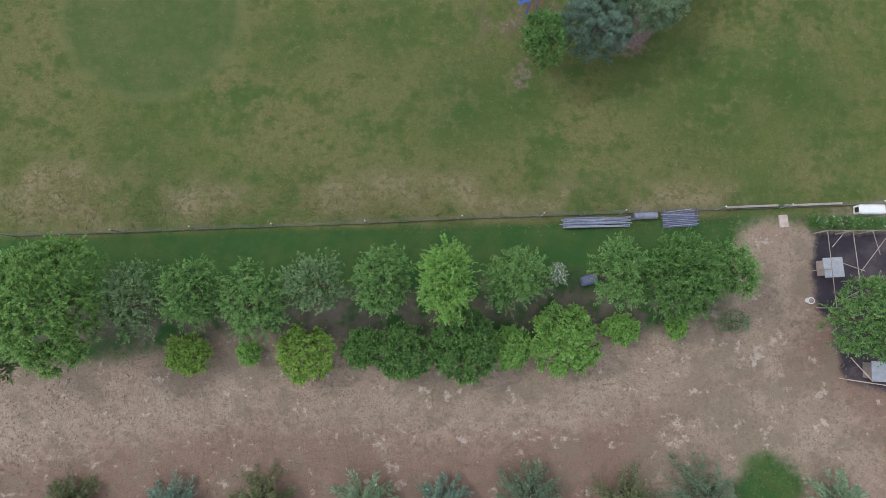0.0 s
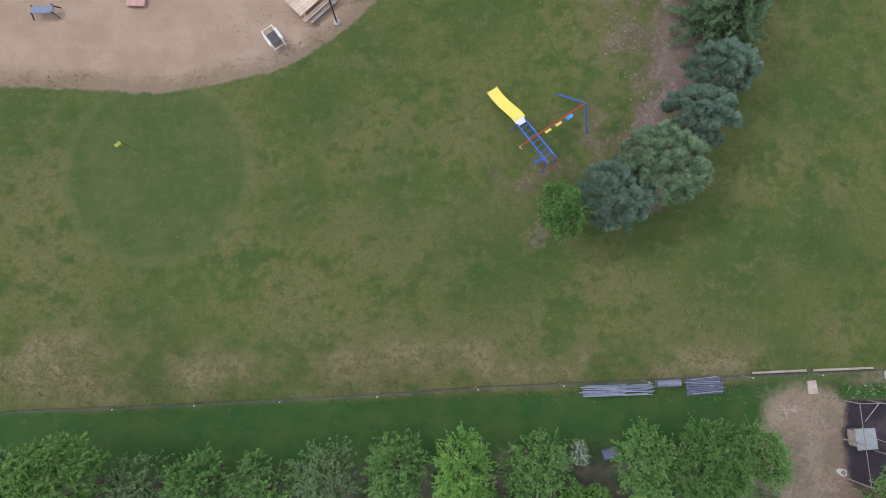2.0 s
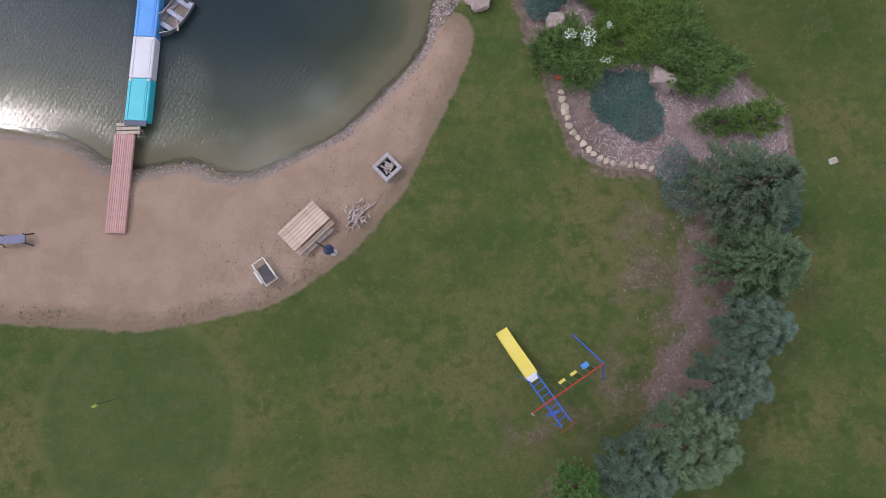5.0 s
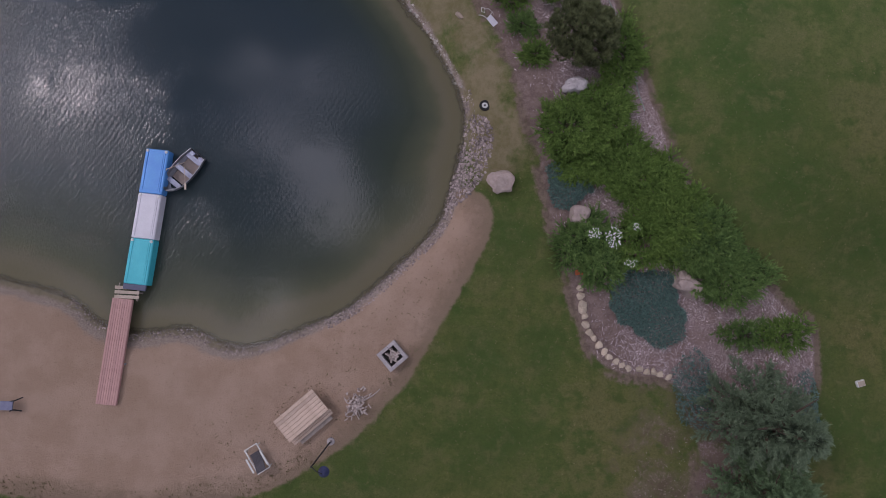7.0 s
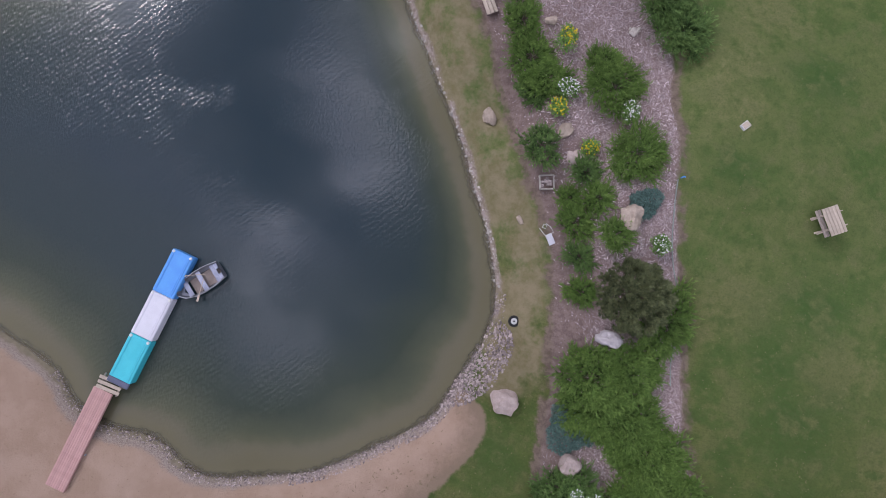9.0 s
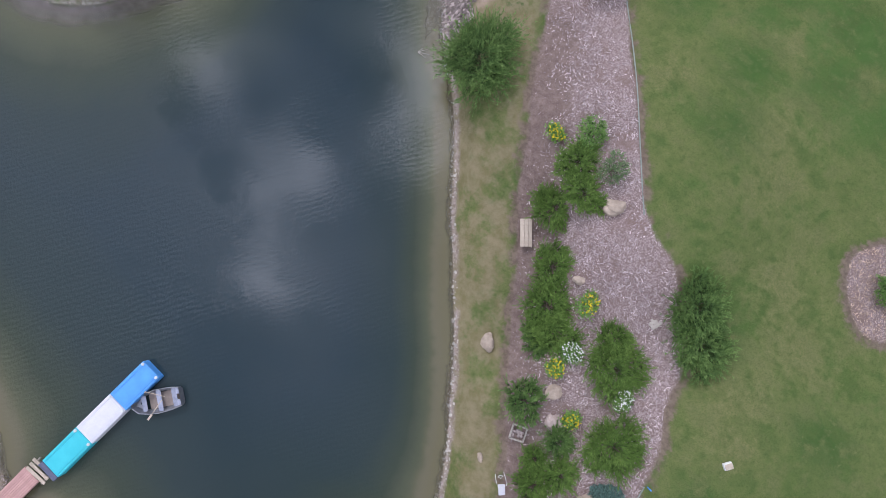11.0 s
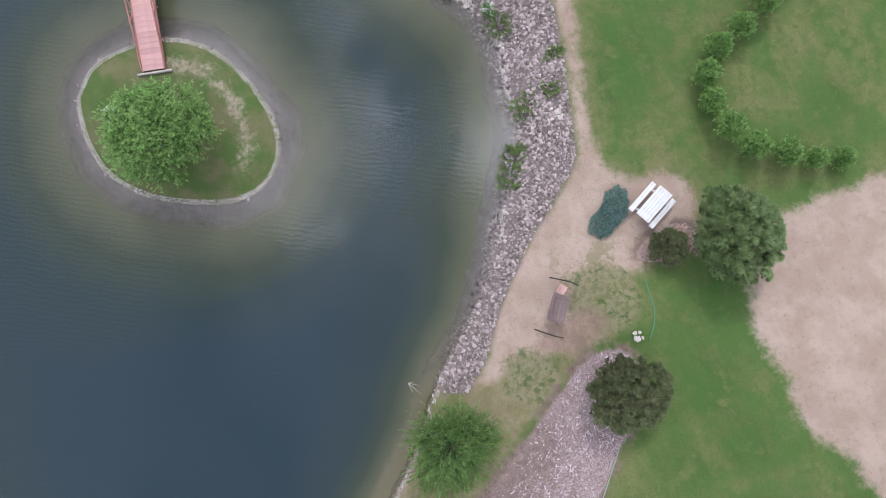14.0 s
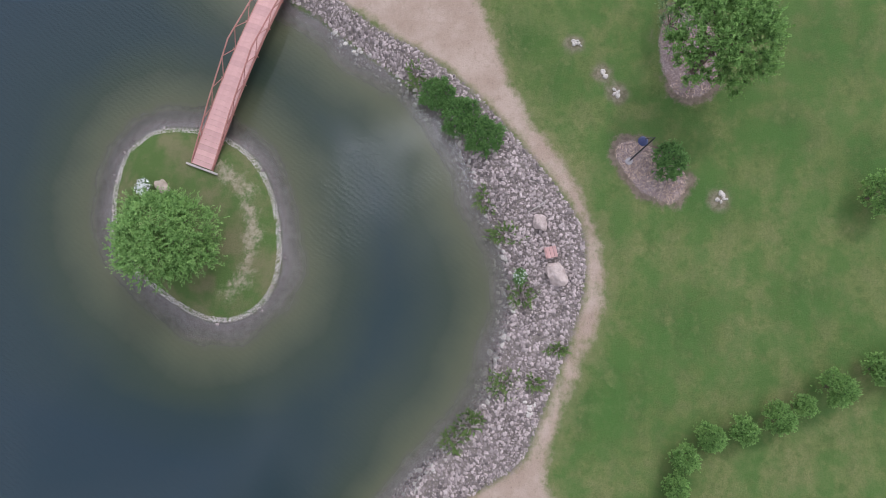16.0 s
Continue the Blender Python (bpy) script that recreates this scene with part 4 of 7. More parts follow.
def spruce_crown(rng, rx, ry, h, n, material, needle=0.26, name="crown"):
    """Whorls of boughs, longest at the foot; side shoots along each bough carry the needles."""
    boughs = int(46 + 9 * h)
    t = np.sort(rng.uniform(0, 1, boughs)) ** 1.2
    z0 = h * (0.08 + 0.9 * t)
    az = 2.4 * np.arange(boughs) + rng.normal(0, 0.25, boughs)
    length = (1 - t) ** 0.8 * rng.uniform(0.88, 1.06, boughs) + 0.07
    shoots = boughs * 26
    of = rng.choice(boughs, shoots, p=(length + 0.04) / (length + 0.04).sum())
    u = rng.uniform(0.15, 1.0, shoots)
    sway = rng.choice((-1.0, 1.0), shoots) * rng.uniform(0.35, 0.95, shoots) * (u < 0.93)
    long = 0.24 * np.minimum(rx, ry) * rng.uniform(0.5, 1.0, shoots) * (1.15 - 0.6 * u) * (0.45 + 0.55 * length[of])
    base = np.stack([np.cos(az[of]) * length[of] * u * rx, np.sin(az[of]) * length[of] * u * ry, z0[of] + 0.10 * h * u * (0.5 - u)], 1)
    grow = np.stack([np.cos(az[of] + sway), np.sin(az[of] + sway), rng.normal(0.25, 0.2, shoots)], 1)
    pick = rng.integers(0, shoots, n)
    s = rng.uniform(0, 1, n)
    at = base[pick] + grow[pick] * (long[pick] * s)[:, None] + rng.normal(0, 0.022, (n, 3))
    way = grow[pick] + rng.normal(0, 0.55, (n, 3)) + np.array((0, 0, 0.12))
    # inner needles coloured darker for shade within the boughs, outer shoots lighter
    leaf_light = 0.05 + 0.45 * s + 0.45 * u[pick]
    return leaf_mesh(name, rng, at, way, needle * rng.uniform(0.6, 1.2, n), 0.15, material, 0.1, leaf_light, True)


def juniper_foliage(rng, rx, ry, h, n, material, needle=0.11, sprays=None, name="foliage", reach=1.0):
    """Slim feathery sprays all over a low mound, leaning outwards and up."""
    n = int(n * 2.6)
    sprays = sprays or int(n / 17)
    az = rng.uniform(0, math.tau, sprays)
    ph = rng.uniform(0, math.tau, 4)
    edge = 1 + sum(0.15 / (j * 0.4 + 1) * np.sin((1.7 * j + 2) // 1 * az + ph[j]) for j in range(4)) + 0.09 * np.sin(9 * az + ph[1]) + 0.07 * np.sin(15 * az + ph[2])
    root = np.sqrt(rng.uniform(0, 1, sprays)) * 0.9
    length = reach * rng.uniform(0.18, 0.42, sprays) * (0.75 + 1.2 * root ** 4) * (0.65 + 0.35 * min(rx, ry))
    dome = h * (0.25 + 0.6 * np.sqrt(np.clip(1 - root ** 2, 0, 1))) * rng.uniform(0.6, 1.0, sprays)
    clump = np.array([noise.noise((x * 2.1, y * 2.1, ph[0])) for x, y in zip(np.cos(az) * root * rx, np.sin(az) * root * ry)])
    dome *= 1 + 0.5 * clump
    lean = az + rng.normal(0, 0.75, sprays) + 1.2 * clump
    pitch = rng.uniform(0.05, 0.75, sprays)
    pick = rng.integers(0, sprays, n)
    s = rng.uniform(0.0, 1, n)
    run = length[pick] * s * np.cos(pitch[pick])
    at = np.stack([np.cos(az[pick]) * root[pick] * edge[pick] * rx + np.cos(lean[pick]) * run, np.sin(az[pick]) * root[pick] * edge[pick] * ry + np.sin(lean[pick]) * run, dome[pick] + length[pick] * s * np.sin(pitch[pick])], 1)
    at += rng.normal(0, 0.012, (n, 3))
    a2 = lean[pick] + rng.normal(0, 0.5, n)
    way = np.stack([np.cos(a2), np.sin(a2), np.tan(pitch[pick]) * 0.7 + rng.normal(0, 0.25, n)], 1)
    # sprays rooted in hollows get shade in their colour; tips are lighter
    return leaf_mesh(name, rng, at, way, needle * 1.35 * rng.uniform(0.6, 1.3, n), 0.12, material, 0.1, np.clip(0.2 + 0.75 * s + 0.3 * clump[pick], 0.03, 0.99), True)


def mat_foliage(rng, rx, ry, h, n, material, needle=0.13, name="foliage"):
    """A low creeping mat with a wavy edge."""
    a = rng.uniform(0, math.tau, n)
    ph = rng.uniform(0, math.tau, 4)
    edge = 1 + sum(0.16 / (i * 0.7 + 1) * np.sin((i + 2) * a + ph[i]) for i in range(4)) + 0.05 * np.sin(11 * a + ph[0])
    r = np.sqrt(rng.uniform(0, 1, n)) * edge
    at = np.stack([np.cos(a) * r * rx, np.sin(a) * r * ry, h * np.sqrt(np.clip(1 - (r / edge) ** 2 * 0.85, 0, 1)) * rng.uniform(0.45, 1.0, n)], 1)
    clump = rng.integers(0, 60, n)
    a2 = rng.uniform(0, math.tau, 60)[clump] + rng.normal(0, 0.7, n)
    way = np.stack([np.cos(a2), np.sin(a2), rng.normal(0.5, 0.35, n)], 1)
    return leaf_mesh(name, rng, at, way, needle * rng.uniform(0.6, 1.4, n), 0.2, material, 0.1, rng.uniform(0.2, 0.95, n), True)


def tuft_foliage(rng, rx, ry, h, tufts, material, needle=0.2, name="crown"):
    """A lumpy pine: upright candles of needles over a dome of rounded boughs."""
    each = 14
    lobes = int(50 + 20 * rx * ry)
    i = np.arange(lobes) + 0.5
    lr, la = np.sqrt(i / lobes) * 0.84, i * 2.39996 + rng.normal(0, 0.3, lobes)
    wide = rng.uniform(0.75, 1.25, lobes) * 1.25 / math.sqrt(lobes)
    lift = h * (0.2 + 0.62 * np.sqrt(np.clip(1 - lr ** 2, 0, 1))) * rng.uniform(0.75, 1.05, lobes)
    of = rng.integers(0, lobes, tufts)
    b, q = rng.uniform(0, math.tau, tufts), np.sqrt(rng.uniform(0, 1, tufts)) * rng.uniform(0.9, 1.1, tufts)
    x = (np.cos(la[of]) * lr[of] + np.cos(b) * q * wide[of]) * rx
    y = (np.sin(la[of]) * lr[of] + np.sin(b) * q * wide[of]) * ry
    z = lift[of] + 0.5 * h * 0.5 * wide[of] * 2 * (np.sqrt(np.clip(1 - q ** 2, 0, 1)) - 0.5)
    n = tufts * each
    c = np.repeat(np.stack([x, y, z], 1), each, 0)
    out = np.repeat(np.stack([np.cos(b) * q + np.cos(la[of]) * lr[of] * 0.6, np.sin(b) * q + np.sin(la[of]) * lr[of] * 0.6, np.full(tufts, 1.25)], 1), each, 0)
    way = out + unit(rng, n) * 0.7
    at = c + rng.normal(0, 0.03, (n, 3))
    # rims of each bough painted darker, like shade in the gaps between
    leaf_light = np.repeat(np.clip(0.95 - 0.55 * q ** 2 + rng.normal(0, 0.12, tufts), 0.05, 0.95), each)
    return leaf_mesh(name, rng, at, way, needle * rng.uniform(0.7, 1.2, n), 0.14, material, 0.1, leaf_light=leaf_light, needles=True)


def petals(rng, rx, ry, h, heads, size, material, name="blossoms"):
    """Open flower heads: five small petals round each."""
    a, r = rng.uniform(0, math.tau, heads), rng.uniform(0, 1, heads) ** 0.7 * 0.85
    c = np.stack([np.cos(a) * r * rx, np.sin(a) * r * ry, h * rng.uniform(0.8, 1.1, heads)], 1)
    at = np.repeat(c, 5, 0)
    b = np.tile(np.arange(5) * math.tau / 5, heads) + np.repeat(rng.uniform(0, 1, heads), 5)
    way = np.stack([np.cos(b), np.sin(b), np.full(len(b), 0.25)], 1)
    n = len(at)
    side = np.stack([-np.sin(b), np.cos(b), np.zeros(n)], 1)
    s = np.repeat(size * rng.uniform(0.7, 1.3, heads), 5)[:, None]
    mid = at + way * s * 0.55
    verts = np.stack([at, mid + side * s * 0.4, at + way * s, mid - side * s * 0.4], 1).reshape(-1, 3)
    return mesh_of(name, verts.tolist(), np.arange(4 * n).reshape(-1, 4).tolist(), material)


def trunk_mesh(rng, h, r, limbs, reach, low=0.35):
    bm = bmesh.new()
    lean = rng.normal(0, 0.04, 2) * h
    tube(bm, [(0, 0, -0.15), (lean[0] * 0.3, lean[1] * 0.3, h * 0.3), (lean[0], lean[1], h * 0.85)], [r * 1.25, r * 0.85, r * 0.25])
    for i in range(limbs):
        a = math.tau * i / limbs + rng.uniform(-0.4, 0.4)
        z = h * rng.uniform(low * 0.7, 0.6)
        e = reach * rng.uniform(0.55, 0.85)
        tube(bm, [(0, 0, z), (math.cos(a) * e * 0.5, math.sin(a) * e * 0.5, z + 0.12 * h), (math.cos(a) * e, math.sin(a) * e, z + 0.26 * h)], [r * 0.5, r * 0.32, r * 0.1], 5)
    return bm


def stem_mesh(rng, rx, ry, h, count=7):
    bm = bmesh.new()
    for i in range(count):
        a = math.tau * i / count + rng.uniform(-0.3, 0.3)
        e = rng.uniform(0.4, 0.75)
        tube(bm, [(0, 0, -0.05), (math.cos(a) * rx * e * 0.5, math.sin(a) * ry * e * 0.5, h * 0.35), (math.cos(a) * rx * e, math.sin(a) * ry * e, h * 0.6)], [0.03, 0.022, 0.01], 5)
    return bm


seeds = iter(range(1, 10000))


def tree(name, row, maker, material, label, n, leaf, limbs=6, group="", **more):
    x, y, rx, ry, h = row
    rng = np.random.default_rng(next(seeds))
    ob = thing(name, x, y, turn=0, label=label, category="tree", group=group)
    r = min(rx, ry)
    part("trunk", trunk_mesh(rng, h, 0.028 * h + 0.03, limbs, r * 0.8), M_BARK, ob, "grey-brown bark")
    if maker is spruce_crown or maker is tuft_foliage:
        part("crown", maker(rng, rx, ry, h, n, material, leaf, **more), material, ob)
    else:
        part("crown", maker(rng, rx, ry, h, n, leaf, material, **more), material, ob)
    return ob


def bush(name, row, maker, material, label, n, leaf, group="", flowers=None, category="bush", turn=0.0, **more):
    x, y, rx, ry, h = row
    rng = np.random.default_rng(next(seeds))
    ob = thing(name, x, y, turn=turn, label=label, category=category, group=group)
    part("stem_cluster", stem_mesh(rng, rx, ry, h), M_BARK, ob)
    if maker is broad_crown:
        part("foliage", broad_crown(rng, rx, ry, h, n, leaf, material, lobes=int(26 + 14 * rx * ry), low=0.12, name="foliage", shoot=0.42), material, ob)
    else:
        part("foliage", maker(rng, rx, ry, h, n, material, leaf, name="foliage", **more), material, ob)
    if flowers:
        mat, heads, size, lab = flowers
        part("blossoms", petals(rng, rx, ry, h, heads, size, mat), mat, ob, lab)
    return ob


# x, y, half widths, height
ORCHARD = [(-19.4, 5.3, 3.28, 3.55, 6.5), (-22.7, 5.2, 1.14, 2.57, 5), (-16.2, 5.5, 1.79, 2.31, 4.5), (-13.4, 5.8, 1.59, 2.03, 4.2), (-10.3, 5.5, 2.08, 2.25, 4.5), (-7.4, 6.3, 1.8, 1.8, 4.2), (-4.0, 6.6, 1.7, 1.99, 4.2), (-0.8, 6.5, 1.58, 2.24, 5.5), (2.8, 6.7, 1.91, 1.77, 4.2), (8.1, 7.0, 1.52, 2.19, 4.5), (11.0, 6.8, 2.35, 2.45, 5.0), (14.0, 7.2, 1.33, 1.63, 4)]
ORCHARD_BUSH = [(-14.3, 2.6, 1.16, 1.09, 1.8), (-11.2, 2.7, 0.55, 0.61, 1.2), (-8.1, 2.7, 1.57, 1.45, 2.2), (-5.2, 3.0, 1.05, 1.05, 1.6), (-3.0, 2.8, 1.68, 1.47, 2.2), (0.2, 3.2, 1.88, 1.88, 2.8), (2.8, 3.1, 0.99, 1.24, 1.8), (5.6, 3.5, 1.95, 1.83, 2.6), (8.8, 4.1, 0.99, 0.84, 1.4), (11.9, 4.2, 0.63, 0.56, 1.0)]
GREY_BUSH = [(15.3, 4.5, 1.13, 0.57, 0.8), (5.3, 7.0, 0.59, 0.74, 1.6)]
SOUTH_SPRUCE = [(-20.1, -4.3, 1.8, 1.2, 2.6), (-14.9, -4.4, 1.85, 1.02, 2.8), (-10.2, -4.2, 2.15, 1.14, 2.8), (-5.0, -4.2, 1.99, 1.26, 3), (-0.8, -4.3, 1.76, 1.27, 3), (3.7, -3.8, 2.17, 1.51, 3.4), (8.6, -4.1, 2.18, 1.45, 3.2), (12.8, -3.7, 2.34, 1.62, 3.6), (20.1, -4.1, 1.99, 1.57, 3.2)]
PEN_TREE = [(21.0, 4.8, 2.5, 2.7, 5), (-23.2, 2.0, 0.89, 0.89, 3.5)]
BELT = [(13.2, 34.0, 2.75, 2.67, 6), (13.9, 30.4, 2.7, 2.25, 5), (13.3, 27.2, 2.14, 1.63, 3.8), (11.9, 24.5, 2.24, 1.74, 4.2), (9.8, 21.8, 2.65, 2.28, 4.8), (7.4, 20.3, 2.15, 1.98, 4.2), (4.3, 19.4, 1.42, 1.65, 4)]
BELT_SKIRT = [(10.3, 35.0, 1.12, 1.83, 0.8), (16.0, 34.1, 0.88, 2.06, 0.8), (12.8, 38.1, 1.32, 0.65, 0.8), (14.8, 38.3, 1.17, 0.88, 0.9)]
TEAL = [(7.8, 39.2, 2.05, 1.9, 0.45), (3.2, 45.2, 1.35, 1.15, 0.5), (1.9, 56.9, 0.77, 0.82, 0.4), (-25.4, 80.75, 0.82, 1.35, 0.6)]
JUNIPER_MASS = [(3.1, 48.0, 1.69, 1.69, 0.7), (4.7, 49.0, 1.3, 1.25, 0.7), (4.1, 46.5, 1.73, 1.44, 0.7), (5.7, 46.4, 2.01, 1.73, 0.8), (7.4, 45.3, 2.01, 1.87, 0.8), (8.9, 43.7, 1.86, 1.72, 0.9), (7.7, 42.8, 2.02, 1.73, 0.9), (4.2, 42.1, 1.45, 1.45, 0.8), (5.0, 41.2, 1.3, 1.16, 0.7), (10.6, 42.5, 1.72, 1.72, 1.0), (11.6, 41.0, 1.87, 1.59, 1.0), (10.0, 42.1, 1.3, 1.1, 0.9), (5.2, 51.8, 1.12, 1.96, 0.8)]
BANK_JUNIPER = [(0.6, 59.1, 1.45, 1.4, 0.8), (-1.3, 57.4, 0.57, 0.57, 0.5), (-1.5, 55.9, 0.52, 0.47, 0.4), (-0.3, 56.3, 0.71, 0.66, 0.6), (-0.7, 54.9, 1.04, 0.71, 0.6), (1.1, 54.9, 0.71, 0.66, 0.8), (0.1, 53.3, 0.76, 0.47, 0.5), (0.8, 51.7, 0.66, 0.57, 0.4), (-5.3, 60.4, 1.0, 0.63, 0.5)]
BANK_JUNIPER_N = [(-10.1, 68.0, 0.85, 1.05, 0.7), (-9.3, 65.8, 1.4, 0.85, 0.7), (-8.9, 67.0, 1.1, 0.75, 0.7), (-7.4, 63.6, 0.92, 1.09, 0.6), (-6.2, 62.0, 1.21, 1.27, 0.7), (-4.9, 61.2, 1.15, 0.86, 0.6), (-2.7, 63.0, 0.79, 0.62, 0.6), (-1.7, 61.9, 1.55, 1.27, 0.8), (-1.4, 66.6, 1.23, 1.33, 1.1), (-0.0, 65.4, 1.35, 1.4, 1.1)]
WATERSIDE = [(-17.3, 68.7, 1.45, 1.6, 1.4)]
DARK_BUSH = [(-3.9, 57.7, 0.9, 0.9, 0.9), (-10.6, 69.4, 0.87, 0.98, 1.0), (-8.7, 68.7, 0.86, 0.96, 1.0)]
PINE = [(3.0, 52.4, 2.04, 1.99, 2.6), (-16.8, 77.8, 2.02, 2.33, 2.6), (-22.2, 85.5, 2.79, 2.34, 4.2), (-22.7, 82.6, 1.0, 1.11, 1.8)]
FLOWER_Y = [(-11.9, 68.5, 0.62, 0.45, 0.5), (-4.9, 63.3, 0.62, 0.84, 0.6), (-3.9, 59.9, 0.57, 0.57, 0.6), (-1.6, 58.6, 0.57, 0.51, 0.5)]
FLOWER_W = [(3.3, 55.3, 0.5, 0.55, 0.7), (-3.8, 61.0, 0.68, 0.63, 0.6), (-0.5, 61.0, 0.56, 0.67, 0.6), (4.5, 42.5, 0.41, 0.35, 1.0), (5.5, 42.4, 0.52, 0.7, 1.05), (6.6, 43.0, 0.26, 0.23, 1.0), (6.5, 41.2, 0.41, 0.26, 0.9)]
HEDGE = [(-36.8, 98.9, 0.89, 0.89, 1.8), (-36.4, 97.3, 0.92, 0.92, 1.8), (-35.1, 95.2, 1.13, 1.04, 2), (-34.0, 93.8, 0.66, 0.6, 1.4), (-33.2, 92.5, 0.98, 0.92, 1.8), (-32.3, 90.9, 0.8, 0.8, 1.6), (-31.7, 89.3, 0.83, 0.83, 1.6), (-30.5, 88.1, 0.89, 0.77, 1.6), (-29.0, 87.8, 0.8, 0.71, 1.5), (-27.4, 88.0, 0.94, 0.88, 1.8), (-26.0, 88.9, 0.88, 0.8, 1.6), (-25.1, 90.2, 0.88, 0.76, 1.6), (-24.3, 91.5, 0.65, 0.62, 1.3), (-23.8, 92.8, 0.65, 0.59, 1.2)]
NORTH_BUSH = [(-54.0, 85.3, 1.86, 1.35, 2.2), (-45.7, 85.8, 1.15, 1.15, 1.8), (-45.4, 96.7, 1.26, 1.26, 2.2)]
WEEDS = [(-48.0, 72.8, 1.17, 0.92, 0.7), (-46.9, 74.2, 1.29, 0.98, 0.8), (-45.9, 75.7, 1.29, 0.98, 0.8), (-49.0, 71.3, 0.68, 0.49, 0.5), (-32.6, 78.8, 0.54, 0.91, 0.5), (-30.1, 77.4, 0.66, 0.79, 0.5), (-29.1, 76.7, 0.45, 0.76, 0.5), (-32.9, 80.3, 0.3, 0.3, 0.3), (-34.8, 81.3, 0.24, 0.43, 0.3), (-42.4, 76.3, 0.67, 0.43, 0.3), (-40.6, 77.8, 0.49, 0.92, 0.35), (-37.5, 79.1, 0.61, 0.55, 0.6)]
ISL_BUSH = [(-40.2, 57.1, 0.6, 0.48, 0.6), (-38.8, 56.6, 0.42, 0.6, 0.5)]
LAWN_BUSH = [(5.0, 73.6, 0.87, 0.87, 0.9)]

# orchard behind the wire fence
orchard_mats = [M_LEAF, M_LEAF_GREY, M_LEAF_GREY, M_LEAF_BLUE, M_LEAF_BLUE, M_LEAF_GREY, M_LEAF_BLUE, M_LEAF_BRIGHT, M_LEAF_BLUE, M_LEAF_BLUE, M_LEAF_MID, M_LEAF_BLUE]
orchard_dense = [1.1, 0.75, 0.55, 0.95, 0.6, 0.5, 0.85, 1.0, 0.75, 0.85, 1.0, 0.85]
orchard_says = {M_LEAF: "big dense round green tree in the orchard row", M_LEAF_GREY: "thin grey-green orchard tree with an open crown", M_LEAF_BLUE: "bluish-green leafy orchard tree beside the wire fence", M_LEAF_BRIGHT: "tall bright light-green orchard tree", M_LEAF_MID: "broad green orchard tree with feathery shoots"}
for row, mat, dense in zip(ORCHARD, orchard_mats, orchard_dense):
    area = row[2] * row[3]
    tree("orchard_tree", row, broad_crown, mat, orchard_says[mat], int(6000 * area * dense + 900), 0.088, group="orchard trees", lobes=int((10 if mat is M_LEAF else 8) * area * min(1.0, dense) + 14), shoot=0.55 if mat is M_LEAF else 0.95)
bush_mats = [M_LEAF_YELLOW, M_LEAF_BRIGHT, M_LEAF_YELLOW, M_LEAF_MID, M_LEAF_MID, M_LEAF_MID, M_LEAF_BRIGHT, M_LEAF_BRIGHT, M_LEAF_BRIGHT, M_LEAF_BRIGHT]
bush_says = {M_LEAF_YELLOW: "yellow-green rounded currant bush on dry ground", M_LEAF_MID: "dense green orchard shrub on bare soil", M_LEAF_BRIGHT: "fresh light-green orchard shrub"}
for row, mat in zip(ORCHARD_BUSH, bush_mats):
    row = (row[0], row[1], row[2] * 1.14, row[3] * 1.14, row[4])
    bush("orchard_bush", row, broad_crown, mat, bush_says[mat], int(1200 + 3600 * row[2] * row[3]), 0.12, group="orchard bushes")
bush("orchard_bush", GREY_BUSH[0], mat_foliage, M_LEAF_GREY, "low grey-green spreading shrub on dry grass", 700, 0.12)
bush("flowering_bush", GREY_BUSH[1], broad_crown, M_LEAF_GREY, "small bush covered in white blossom", 700, 0.11, flowers=(M_WHITE_FLOWER, 170, 0.022, "white blossom"))
south_mats = [M_PINE, M_SPRUCE_BLUE, M_PINE, M_SPRUCE_PALE, M_SPRUCE_BLUE, M_SPRUCE, M_PINE, M_SPRUCE, M_SPRUCE_PALE]
south_says = {M_PINE: "olive-green bushy conifer in a row", M_SPRUCE_BLUE: "blue spruce in a row", M_SPRUCE_PALE: "pale green spruce in a row", M_SPRUCE: "green spruce in a row"}
for row, mat in zip(SOUTH_SPRUCE, south_mats):
    x, y, rx, ry, h = row
    tree("spruce_tree", (x, y - 0.9, rx * 0.84, rx * 0.84, h), spruce_crown, mat, south_says[mat], 11000, 0.15, group="southern conifer row")
tree("pen_tree", PEN_TREE[0], broad_crown, M_LEAF_BLUE, "broad green tree beside the wire pens", 32000, 0.09, lobes=110, shoot=0.6)
tree("orchard_tree", PEN_TREE[1], broad_crown, M_LEAF_DARK, "dark thin tree with bare twigs", 1500, 0.12, lobes=14)

# conifers beside the swing set
belt_mats = [M_SPRUCE, M_SPRUCE_GREEN, M_SPRUCE_BLUE, M_SPRUCE_BLUE, M_SPRUCE_PALE, M_SPRUCE_BLUE]
belt_says = {M_SPRUCE_GREEN: "fresh green spruce in the bark bed", M_SPRUCE: "large dark green spruce in the bark bed", M_SPRUCE_PALE: "pale green spruce in the bark bed", M_SPRUCE_BLUE: "grey-blue spruce in the bark bed"}
for row, mat in zip(BELT, belt_mats):
    row = (row[0] - 0.2, row[1], row[2] * 1.04, row[3] * 1.08, row[4])
    if row[4] >= 5:
        tree("spruce_tree", row, spruce_crown, mat, belt_says[mat], 60000, 0.15, group="spruces beside the swing set")
    else:
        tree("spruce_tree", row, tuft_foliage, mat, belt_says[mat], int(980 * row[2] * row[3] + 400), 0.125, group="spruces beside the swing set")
tree("young_tree", BELT[6], broad_crown, M_LEAF_MID, "young green leafy tree at the end of the spruces", 9500, 0.10, lobes=46)
